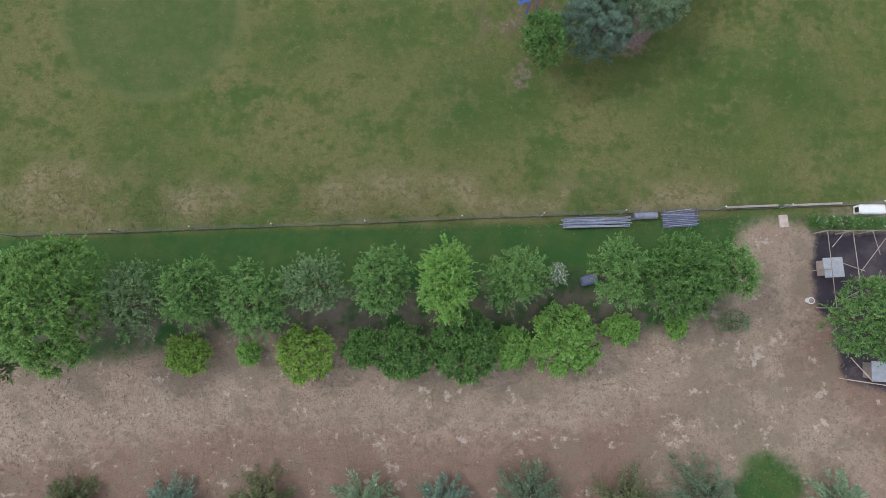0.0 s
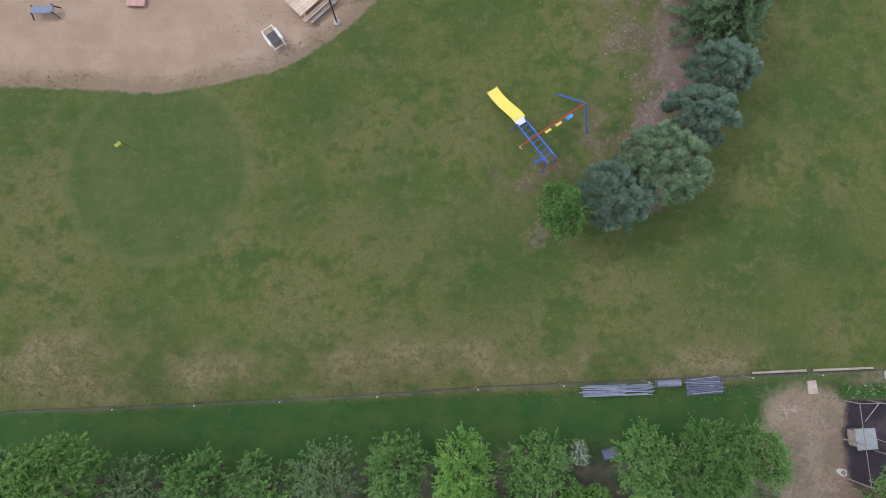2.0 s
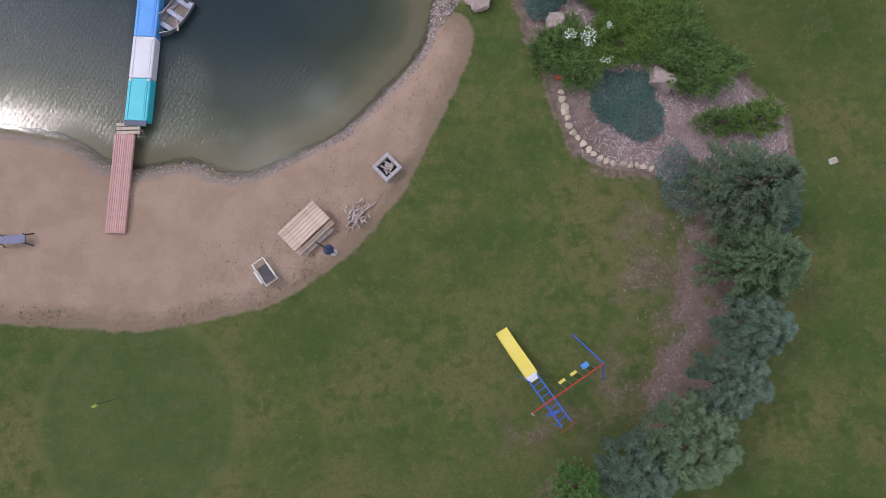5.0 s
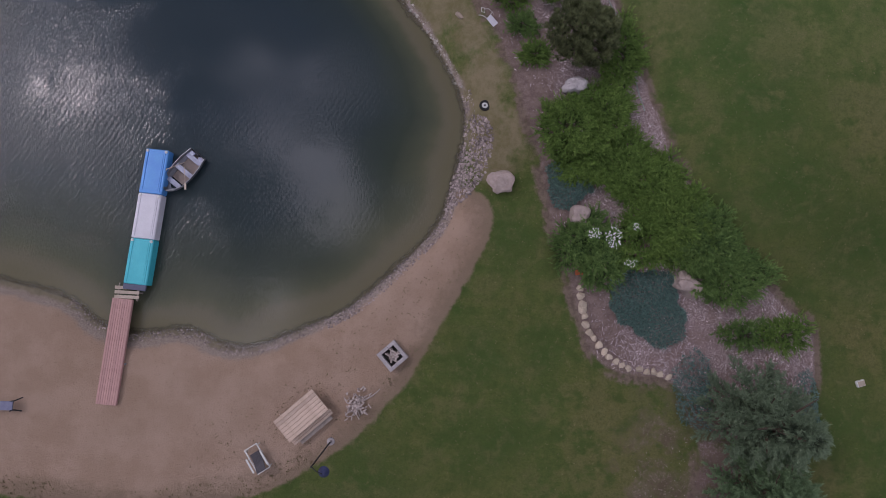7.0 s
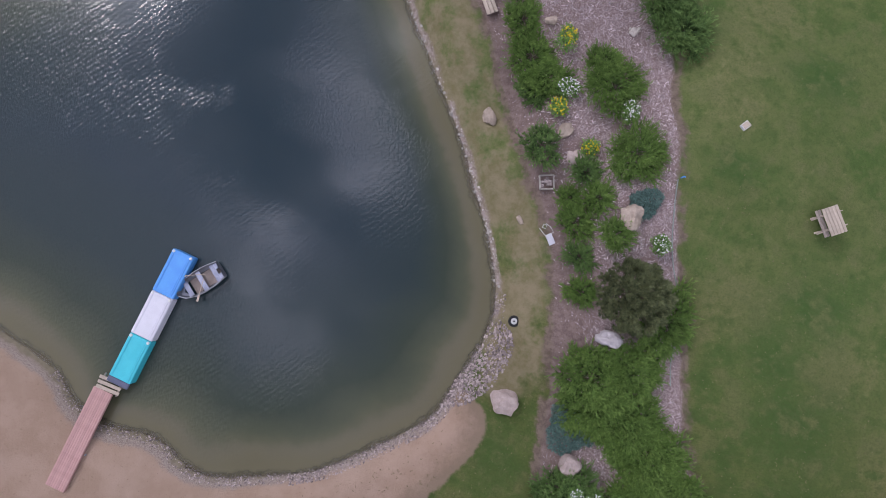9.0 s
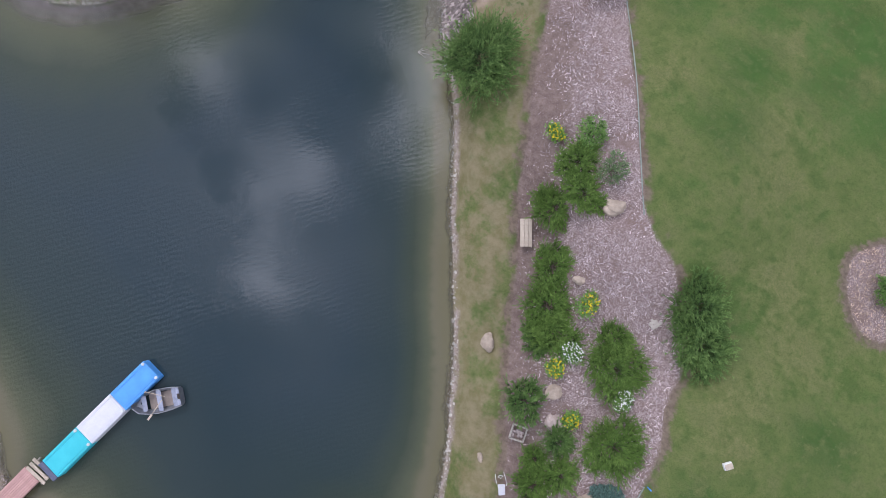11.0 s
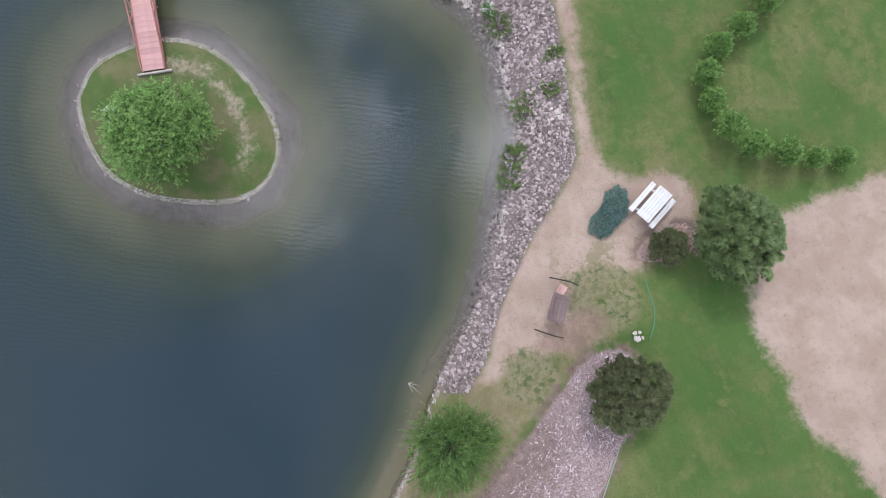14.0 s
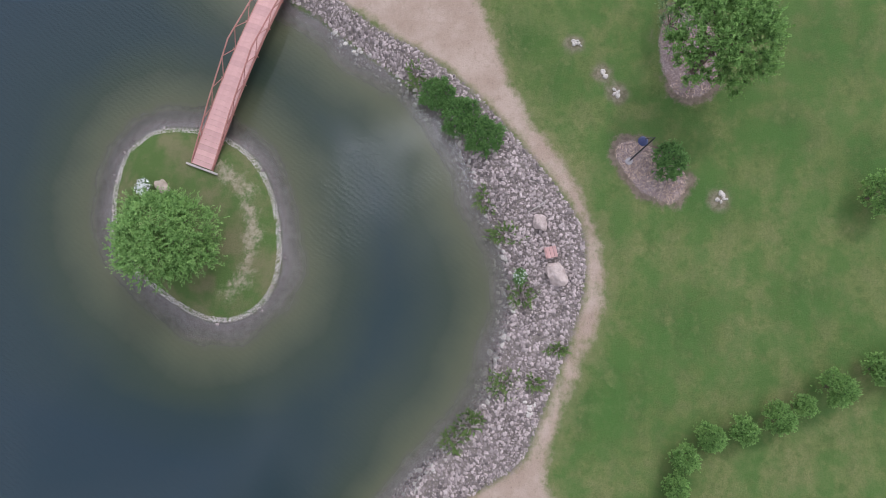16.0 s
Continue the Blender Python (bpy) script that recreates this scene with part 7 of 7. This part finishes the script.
# ---- boulders ----
for x, y, sx, sy, sz, turn, mat, says in [
    (-0.33, 45.0, 0.66, 0.6, 0.4, 20, M_BOULDER, "large pinkish granite boulder at the beach end"),
    (3.85, 43.5, 0.52, 0.5, 0.5, 0, M_BOULDER, "pinkish boulder beside the junipers"),
    (3.1, 50.1, 0.66, 0.38, 0.5, 10, M_BLOCK, "long grey boulder below the mugo pine"),
    (1.5, 56.05, 0.5, 0.62, 0.42, 30, M_SANDSTONE, "tan sandstone boulder in the bark bed"),
    (-3.1, 59.0, 0.48, 0.32, 0.22, 70, M_SANDSTONE, "flat tan stone in the bark bed"),
    (-2.07, 57.9, 0.38, 0.34, 0.24, 0, M_BOULDER, "rounded pinkish stone in the bark bed"),
    (9.63, 40.35, 0.75, 0.5, 0.6, -30, M_BOULDER, "grey boulder beside the creeping juniper"),
    (-7.3, 67.5, 0.52, 0.38, 0.26, 40, M_SANDSTONE, "tan boulder at the foot of a juniper"),
    (-6.0, 63.9, 0.3, 0.22, 0.16, 10, M_SANDSTONE, "small tan stone in the bark bed"),
    (-6.95, 58.5, 0.48, 0.34, 0.2, -45, M_SANDSTONE, "yellowish flat stone on the grass strip"),
    (-38.8, 80.75, 0.62, 0.52, 0.36, 30, M_BOULDER, "big tan boulder on the stone bank"),
    (-41.5, 79.5, 0.42, 0.36, 0.28, 10, M_BOULDER, "pale boulder on the stone bank"),
    (-40.45, 58.0, 0.45, 0.3, 0.26, 60, M_SANDSTONE, "tan flat-topped boulder on the island"),
    (-3.3, 53.95, 0.24, 0.14, 0.08, -40, M_SANDSTONE, "small tan stone on the grass strip"),
]:
    boulder(x, y, sx, sy, sz, turn, mat, says)
for x, y in ((-52.1, 80.1), (-50.6, 81.95), (-49.55, 82.85), (-44.35, 89.05), (-18.9, 79.45), (-2.0, 64.8), (-31.5, 80.2)):
    ob = thing("stone_heap", x, y, label="small heap of pale stones on bare earth", category="stones", group="stone heaps")
    for i in range(11):
        bm = stone_mesh(rng, rng.uniform(0.07, 0.16), rng.uniform(0.06, 0.13), 0.07, 1)
        bm.transform(Matrix.Translation((*(rng.normal(0, 0.15, 2)), 0.05)) @ Matrix.Rotation(rng.uniform(0, 3), 4, "Z"))
        part("stone", bm, M_PALESTONE, ob)

# ---- orchard fence and yard clutter ----
posts = [(-24.6, 8.9), (-18.6, 9.15), (-14.45, 9.35), (-10.1, 9.55), (-5.15, 9.8), (0.1, 10.15), (4.6, 10.35), (9.1, 10.55), (14.6, 10.8), (18.3, 10.95), (23.5, 11.2)]
fence = thing("wire_fence", -0.5, 10.1, label="low wire fence with thin steel posts and board foot", category="fence")
f_base = fence.matrix_basis.translation
post_mesh = None
for px, py in posts:
    if post_mesh is None:
        bm = bmesh.new()
        tube(bm, [(0, 0, -0.1), (0, 0, 1.15)], 0.03, 8)
        post_mesh = part("post", bm, M_GREYMETAL, fence)
        ob = post_mesh
    else:
        ob = new("post", post_mesh.data)
        ob.parent = fence
    ob.location = Vector((px, py, height(px, py))) - f_base
    bm = bmesh.new()
    bmesh.ops.create_uvsphere(bm, u_segments=8, v_segments=6, radius=0.045, matrix=Matrix.Translation(Vector((px, py, height(px, py) + 1.17)) - f_base))
    part("post_cap", bm, M_WHITE, fence, "white cap")
for (ax, ay), (bx, by) in zip(posts, posts[1:]):
    a, b = Vector((ax, ay, height(ax, ay))) - f_base, Vector((bx, by, height(bx, by))) - f_base
    for z in (0.15, 0.4, 0.65, 0.9, 1.1):
        bm = bmesh.new()
        tube(bm, [a + up * z, b + up * z], 0.0035, 4)
        part("wire", bm, M_SLATE, fence)
    bm = bmesh.new()
    beam(bm, a + up * 0.05, b + up * 0.05, 0.02, 0.1)
    part("foot_board", bm, M_BARK, fence, "weathered foot board")

heap = thing("pipe_stack", 7.8, 10.0, turn=2, label="stack of long grey pipes lying along the fence", category="pipes")
for i in range(34):
    bm = bmesh.new()
    l = rng.uniform(1.7, 2.3)
    cx = rng.choice((-0.85, 0.85)) + rng.normal(0, 0.12)
    cy, cz, a = rng.uniform(-0.3, 0.3), rng.uniform(0.05, 0.24), rng.normal(0, 0.03)
    tube(bm, [(cx - l / 2, cy - l / 2 * a, cz), (cx + l / 2, cy + l / 2 * a, cz + rng.normal(0, 0.02))], 0.03, 7)
    part("pipe", bm, M_PIPE, heap)
roll = thing("wire_roll", 10.5, 10.4, turn=3, label="grey roll of netting beside the fence", category="roll")
bm = bmesh.new()
tube(bm, [(-0.65, 0, 0.2), (0.65, 0, 0.2)], 0.2, 14)
part("netting", bm, M_PIPE, roll)
panel = thing("panel_stack", 12.5, 10.3, turn=4, label="stack of dark slatted panels leaning by the fence", category="panels")
for i in range(9):
    bm = bmesh.new()
    box(bm, rng.normal(0, 0.15), -0.4 + 0.1 * i, 0.12 + 0.03 * i, rng.uniform(1.3, 2.1), 0.035, 0.04, bevel=0.006, turn=rng.normal(0, 3.5))
    part("slat", bm, M_PIPE, panel)
for sx in (-0.95, 0, 0.95):
    bm = bmesh.new()
    beam(bm, (sx, -0.5, 0.04), (sx, 0.5, 0.34), 0.06)
    part("bearer", bm, M_SLATE, panel)
bm = bmesh.new()
box(bm, 0, -0.05, 0.06, 1.9, 0.9, 0.03, bevel=0.006)
part("tarpaulin", bm, M_SLATE, panel, "dark tarpaulin under the slats")
for x0, y0, x1, y1 in ((15.2, 10.95, 18.2, 11.1), (18.6, 11.1, 21.9, 11.25)):
    ob = thing("loose_board", (x0 + x1) / 2, (y0 + y1) / 2, turn=math.degrees(math.atan2(y1 - y0, x1 - x0)), label="long weathered grey board lying along the fence", category="board")
    bm = bmesh.new()
    box(bm, 0, 0, 0.045, math.hypot(x1 - x0, y1 - y0), 0.12, 0.09, bevel=0.012)
    part("board", bm, M_GREYWOOD, ob)
ob = thing("paving_slab", 18.45, 10.2, turn=5, label="single tan paving slab on the grass", category="slab")
bm = bmesh.new()
box(bm, 0, 0, 0.04, 0.5, 0.7, 0.08, bevel=0.01)
part("slab", bm, M_BOULDER, ob)
barrel = thing("dark_barrel", 7.2, 6.75, turn=15, label="slate-blue plastic barrel lying under the trees", category="barrel")
bm = bmesh.new()
tube(bm, [(-0.45, 0, 0.28), (-0.4, 0, 0.28), (0, 0, 0.28), (0.4, 0, 0.28), (0.45, 0, 0.28)], [0.22, 0.27, 0.29, 0.27, 0.22], 16)
part("shell", bm, M_SLATE, barrel)
bm = bmesh.new()
tube(bm, [(-0.2, 0.5, 0.1), (-0.5, 0.7, 0.16), (-0.9, 0.6, 0.06), (-1.1, 0.8, 0.05)], 0.02, 6)
part("hose", bm, M_BLACK, barrel, "black hose end")
bucket = thing("white_bucket", 19.82, 5.7, label="white enamel pail on dry grass", category="bucket")
bm = bmesh.new()
tube(bm, [(0, 0, 0), (0, 0, 0.32)], [0.15, 0.19], 18)
part("pail", bm, M_WHITE, bucket)
bm = bmesh.new()
bmesh.ops.create_cone(bm, cap_ends=True, segments=16, radius1=0.14, radius2=0.15, depth=0.01, matrix=Matrix.Translation((0, 0, 0.33)))
part("contents", bm, M_STONE, bucket)

# wire pens with kennel roofs
pen = thing("wire_pen", 22.5, 7.2, label="wire pen with a pale timber frame over dark ground", category="pen")
p_base = pen.matrix_basis.translation
g = p_base.z
for a, b in (((20.1, 9.5), (27, 9.6)), ((20.1, 9.5), (20.3, 5.3)), ((21.5, 9.5), (21.75, 5.6)), ((22.6, 9.5), (22.9, 8.2)), ((20.3, 8.6), (21.1, 9.5)), ((20.3, 7.9), (22.0, 7.3)), ((21.8, 7.3), (23.6, 9.5)), ((20.6, 5.7), (22.1, 6.5)), ((20.2, 5.3), (21.4, 5.2))):
    bm = bmesh.new()
    beam(bm, (a[0] - p_base.x, a[1] - p_base.y, 1.5), (b[0] - p_base.x, b[1] - p_base.y, 1.5), 0.028)
    part("rail", bm, M_GREYWOOD, pen)
for x, y in ((20.1, 9.5), (20.2, 7.4), (20.3, 5.3), (21.5, 9.5), (22.6, 9.5), (25, 9.55), (21.8, 6.8), (21.4, 5.2)):
    bm = bmesh.new()
    beam(bm, (x - p_base.x, y - p_base.y, height(x, y) - g), (x - p_base.x, y - p_base.y, 1.5), 0.06)
    part("post", bm, M_GREYWOOD, pen)
for x, y, turn in ((20.85, 7.55, 4), (23.1, 1.85, -3)):
    ob = thing("kennel", x, y, turn=turn, label="small hutch with a grey metal roof panel in the pen", category="kennel", group="kennels")
    bm = bmesh.new()
    box(bm, 0, 0, 0.35, 0.9, 0.85, 0.7, bevel=0.015)
    part("body", bm, M_GREYWOOD, ob)
    bm = bmesh.new()
    box(bm, 0, 0, 0.74, 1.1, 1.1, 0.05, bevel=0.01)
    part("roof", bm, M_GREYMETAL, ob, "grey metal roof panel")
low_pen = thing("low_wire_pen", 22.3, 1.7, label="low wire run with grey posts on dry ground", category="pen")
for a, b in (((-0.8, 0.9, 0.7), (0.4, -0.4, 0.6)), ((-1.0, -0.3, 0.5), (2.5, -0.8, 0.5)), ((-1.0, -0.3, 0.0), (-1.0, -0.3, 0.6)), ((0.4, -0.5, 0.0), (0.4, -0.5, 0.6))):
    bm = bmesh.new()
    beam(bm, a, b, 0.045)
    part("rail", bm, M_BENCHWOOD, low_pen)
trailer = thing("white_tank", 23.3, 10.85, turn=0, label="white plastic tank behind the hedge", category="tank")
bm = bmesh.new()
box(bm, 0, 0, 0.3, 1.5, 0.55, 0.6, bevel=0.08)
part("body", bm, M_WHITE, trailer)
bm = bmesh.new()
box(bm, -0.72, 0, 0.35, 0.12, 0.3, 0.3, bevel=0.03)
part("cap", bm, M_BLACK, trailer)
for i in range(6):
    bush("hedge_bush", (20.0 + 0.85 * i, 10.05, 0.6, 0.48, 0.9), broad_crown, M_LEAF_MID, "clipped green hedge plant along the pen", 3000, 0.065, group="pen hedge", flowers=(M_WHITE_FLOWER, 12, 0.028, "tiny white flowers"))
dark_post = thing("bare_branch", -23.6, 2.4, turn=0, label="dark bare fallen branch on dry ground", category="branch")
for a, l in ((0.3, 1.6), (-0.1, 1.1), (0.8, 0.9)):
    bm = bmesh.new()
    tube(bm, [(-0.6, 0, 0.06), (l * 0.5 * math.cos(a), l * 0.5 * math.sin(a), 0.2), (l * math.cos(a), l * math.sin(a), 0.12)], [0.045, 0.03, 0.012], 6)
    part("limb", bm, M_BARK, dark_post)


# ---- stones, chips and tufts ----
def scatter(rng, loop, n, lo, hi, test=None):
    """Random places inside a loop, lo to hi metres in from its edge."""
    (x0, y0), (x1, y1) = loop.min(0), loop.max(0)
    got = np.zeros((0, 2))
    while len(got) < n:
        p = rng.uniform((x0, y0), (x1, y1), (n * 3, 2))
        d = inside(loop, p[:, 0], p[:, 1])
        ok = (d > lo) & (d < hi)
        if test is not None:
            ok &= test(p[:, 0], p[:, 1])
        if not ok.any():
            break
        got = np.vstack([got, p[ok]])
    return got[:n]


def joined(name, bases, places, sizes, rng, material, parent, label, flat=0.7, lift=0.15):
    """Many loose pieces in one mesh: copies of a few base shapes, turned and scaled."""
    verts, faces, at_v = [], [], 0
    z = height_grid(places[:, 0], places[:, 1])
    for i, ((x, y), s) in enumerate(zip(places, sizes)):
        v, f = bases[i % len(bases)]
        a = rng.uniform(0, math.tau)
        c, sn = math.cos(a), math.sin(a)
        sx, sy = s * rng.uniform(0.8, 1.25), s * rng.uniform(0.7, 1.1)
        px, py = v[:, 0] * sx, v[:, 1] * sy
        verts.append(np.stack([x + px * c - py * sn, y + px * sn + py * c, z[i] + v[:, 2] * s * flat + s * lift], 1))
        faces.append(f + at_v)
        at_v += len(v)
    me = bpy.data.meshes.new(name)
    me.from_pydata(np.vstack(verts).tolist(), [], np.vstack(faces).tolist())
    me.materials.append(material)
    ob = new(name, me)
    ob.parent = parent
    return tagged(ob, label, kind="stuff")


def base_stones(rng, count, cuts, rough):
    out = []
    for _ in range(count):
        bm = stone_mesh(rng, 1.0, 1.0, 0.8, cuts, rough)
        bmesh.ops.triangulate(bm, faces=bm.faces[:])
        bm.verts.index_update()
        out.append((np.array([v.co[:] for v in bm.verts]), np.array([[v.index for v in f.verts] for f in bm.faces])))
        bm.free()
    return out


rng = np.random.default_rng(5)
shapes = base_stones(rng, 12, 1, 0.3)
meshes = []
for v, f in shapes:
    me = bpy.data.meshes.new("stone")
    me.from_pydata((v * (1, 1, 0.75)).tolist(), [], f.tolist())
    me.materials.append(M_STONE)
    meshes.append(me)

# stone bank of the northern shore
bank = thing("stone_bank", -35, 80, 0.0, label="bank of loose pinkish-grey stones along the shore", category="stone bank")
spots = scatter(rng, RIPRAP_LOOP, 17000, 0.0, 9.0)
sizes = 0.032 + 0.10 * rng.random(len(spots)) ** 3
near = (np.abs(spots[:, 0] + 36) < 7) & (sizes > 0.075)
single = np.nonzero(near)[0][:290]
rest = np.ones(len(spots), bool)
rest[single] = False
for i in single:
    x, y = spots[i]
    s = sizes[i]
    ob = new("stone", meshes[i % len(meshes)])
    ob.parent = bank
    ob.matrix_basis = Matrix.Translation((x + 35, y - 80, height(x, y) + s * 0.3)) @ Matrix.Rotation(rng.uniform(0, 6.28), 4, "Z") @ Matrix.Diagonal((s * rng.uniform(0.9, 1.3), s * rng.uniform(0.75, 1.05), s, 1))
small = joined("rubble", shapes, spots[rest] - (-35, 80), sizes[rest], rng, M_STONE_ISLAND, bank, "loose bank stones")
v = np.array([vv.co[:] for vv in small.data.vertices])
zz = height_grid(v[:, 0] - 35, v[:, 1] + 80) - height_grid(v[:, 0], v[:, 1])
v[:, 2] += zz
small.data.vertices.foreach_set("co", v.ravel())

# pale waterline stones below the bank, on the east shore and in the cove
shore_line = smooth_loop(SHORE_SOUTH[15:] + SHORE_NORTH[:24], 14, False)


def along_shore(rng, n, a, b, lo, hi, line=shore_line):
    k = rng.integers(int(a * len(line)), int(b * len(line)) - 2, n)
    p, q = line[k], line[k + 1]
    out = q - p
    out = np.stack([out[:, 1], -out[:, 0]], 1) / (np.linalg.norm(out, axis=1, keepdims=True) + 1e-9)
    return p + (q - p) * rng.random((n, 1)) + out * rng.uniform(lo, hi, n)[:, None]


shore = thing("shore_stones", -10, 60, 0.0, label="pale pebbles and stones along the waterline", category="stones")
shore.matrix_basis = pose(0, 0, 0)
cove = np.vstack([along_shore(rng, 2800, 0.0, 0.25, -0.05, 0.5), along_shore(rng, 1300, 0.0, 1.0, -0.1, 0.4, smooth_loop(SHORE_SOUTH[6:17], 14, False))])
joined("shingle", shapes, cove, 0.018 + 0.045 * rng.random(len(cove)) ** 2.5, rng, M_STONE_ISLAND, shore, "pale beach pebbles")
spit = scatter(rng, smooth_loop([(-3.2, 43.4), (-2.2, 43.9), (-1.2, 45.4), (-0.9, 47.3), (-1.3, 48.3), (-2.3, 48.6), (-2.8, 46)]), 1500, 0.0, 3)
joined("shingle", shapes, spit, 0.028 + 0.075 * rng.random(len(spit)) ** 2.5, rng, M_STONE_ISLAND, shore, "pale stones at the spit")
edge = along_shore(rng, 420, 0.25, 0.6, -0.15, 0.25)
joined("shingle", shapes, edge, 0.03 + 0.08 * rng.random(len(edge)) ** 2.5, rng, M_PALESTONE, shore, "scattered pale shore stones")
edge = along_shore(rng, 520, 0.62, 0.99, -0.75, 0.2)
joined("shingle", shapes, edge, 0.05 + 0.12 * rng.random(len(edge)) ** 2, rng, M_PALESTONE, shore, "pale stones at the bank's foot")

# stone ring round the island
ring = thing("island_edging", -39, 60, 0.0, label="ring of pale gravel and stones round the island", category="edging")
ring.matrix_basis = pose(0, 0, 0)
gravel_at = scatter(rng, ISLAND_LOOP, 4200, 0.0, 0.30)
joined("gravel", shapes, gravel_at, 0.018 + 0.03 * rng.random(len(gravel_at)) ** 2, rng, M_PALESTONE, ring, "pale edging gravel")
for i in range(0, len(ISLAND_LOOP), 3):
    x, y = ISLAND_LOOP[i] + rng.normal(0, 0.18, 2)
    s = rng.uniform(0.06, 0.12)
    ob = new("stone", meshes[i % len(meshes)])
    ob.parent = ring
    ob.matrix_basis = Matrix.Translation((x, y, max(height(x, y), WATER_Z) + s * 0.25)) @ Matrix.Rotation(rng.uniform(0, 6.28), 4, "Z") @ Matrix.Diagonal((s * 1.2, s, s, 1))

# edging stones of the bark bed
edging = thing("bed_edging", 6, 37, 0.0, label="row of tan edging stones round the bark bed", category="edging")
edging.matrix_basis = pose(0, 0, 0)
line = smooth_loop([(4.15, 40.1), (4.3, 39.2), (4.5, 38.3), (4.85, 37.5), (5.4, 36.9), (6.2, 36.2), (6.8, 35.9), (8, 35.75), (9.3, 35.5)], 8, False)
run, last = 0.0, line[0]
pale = []
for v, f in shapes[:6]:
    me = bpy.data.meshes.new("edging_stone")
    me.from_pydata((v * (1, 1, 0.8)).tolist(), [], f.tolist())
    me.materials.append(M_EDGING)
    pale.append(me)
for p in line:
    run += float(np.linalg.norm(p - last))
    last = p
    if run > 0.34:
        run = 0.0
        s = rng.uniform(0.15, 0.25)
        ob = new("stone", pale[int(rng.integers(0, 6))])
        ob.parent = edging
        x, y = p + rng.normal(0, 0.03, 2)
        ob.matrix_basis = Matrix.Translation((x, y, height(x, y) + 0.06)) @ Matrix.Rotation(rng.uniform(0, 6.28), 4, "Z") @ Matrix.Diagonal((s * 1.2, s, s, 1))

# bark chips
chip_v = np.array([(sx, sy * (1 if sx < 0 else 0.55), sz) for sx in (-1, 1) for sy in (-0.3, 0.3) for sz in (-0.06, 0.06)])
chip_f = np.array([(0, 1, 3, 2), (4, 6, 7, 5), (0, 4, 5, 1), (2, 3, 7, 6), (0, 2, 6, 4), (1, 5, 7, 3)])
chips = thing("bark_mulch", 0, 50, 0.0, label="coarse pinkish bark chips covering the planting beds", category="bark mulch")
chips.matrix_basis = pose(0, 0, 0)
bed_loop = smooth_loop(MULCH_WEST + MULCH_EAST)
chip_at = scatter(rng, bed_loop, 42000, 0.05, 20, lambda x, y: (y > 34) & (west_edge(x, y) > rng.uniform(0.1, 2.2, len(x))))
tilted = []
for _ in range(10):
    r = np.array(Euler((rng.normal(0, 0.35), rng.normal(0, 0.35), 0)).to_matrix())
    tilted.append((chip_v @ r.T, chip_f))
joined("bark", tilted, chip_at, 0.024 + 0.07 * rng.random(len(chip_at)) ** 3, rng, M_CHIPS, chips, "loose bark chips", flat=1.0, lift=0.12)
for bed in (LAWN_BED, LAMP_BED, TREE_BED, PINE_BED):
    at_bed = scatter(rng, smooth_loop(bed), 1500, 0.0, 9)
    joined("bark", tilted, at_bed, 0.035 + 0.06 * rng.random(len(at_bed)) ** 2, rng, M_CHIPS_TAN, chips, "loose bark chips", flat=1.0, lift=0.12)


earth_at = scatter(rng, smooth_loop(SWING_EARTH), 160, 0.1, 2.0, lambda x, y: x > 7.5)
joined("bark", tilted, earth_at, 0.02 + 0.035 * rng.random(len(earth_at)) ** 2, rng, M_CHIPS, chips, "loose bark chips", flat=1.0, lift=0.12)

# dry tufts and weeds
def tufts(name, places, size, material, label, blades=7):
    n = len(places)
    at = np.repeat(np.column_stack([places, height_grid(places[:, 0], places[:, 1])]), blades, 0)
    at[:, :2] += rng.normal(0, size * 0.35, (n * blades, 2))
    way = unit(rng, n * blades)
    way[:, 2] = np.abs(way[:, 2]) * 0.9 + 0.15
    me = leaf_mesh(name, rng, at, way, np.repeat(size * rng.uniform(0.5, 1.3, n), blades), 0.2, material)
    return tagged(new(name, me), label, "grass", kind="stuff")


spread = np.column_stack([rng.uniform(-27, 24, 8200), rng.uniform(-6, 4.5, 8200)])
spread = spread[inside(smooth_loop(DRY), spread[:, 0], spread[:, 1]) > 0.2]
tufts("dry_grass_tufts", spread, 0.06, M_TUFT, "dry brown grass tufts on bare ground")
strip = np.column_stack([rng.uniform(-27, 16, 2600), 9.8 + 0.03 * rng.uniform(-20, 16, 2600) + np.abs(rng.normal(0, 1.6, 2600))])
tufts("fence_grass_tufts", strip, 0.07, M_TUFT, "dry grass tufts along the fence")
weeds = scatter(rng, smooth_loop(SAND), 520, 0.05, 1.0, lambda x, y: (x > -28) & (y < 36))
weeds = np.vstack([weeds, scatter(rng, smooth_loop(SAND), 420, 0.3, 4.5, lambda x, y: (x > -15) & (wet(x, y) < -0.8))])
tufts("beach_weeds", weeds, 0.06, M_TUFT, "sparse brown weeds in the sand")
lawn_at = np.column_stack([rng.uniform(-27, 24, 9000), rng.uniform(12, 60, 9000)])
ok = (wet(lawn_at[:, 0], lawn_at[:, 1]) < -1.2) & (inside(smooth_loop(SAND), lawn_at[:, 0], lawn_at[:, 1]) < 0) & (inside(bed_loop, lawn_at[:, 0], lawn_at[:, 1]) < 0)
tufts("lawn_tufts", lawn_at[ok], 0.05, M_TUFT, "coarse grass tufts in the lawn", 5)
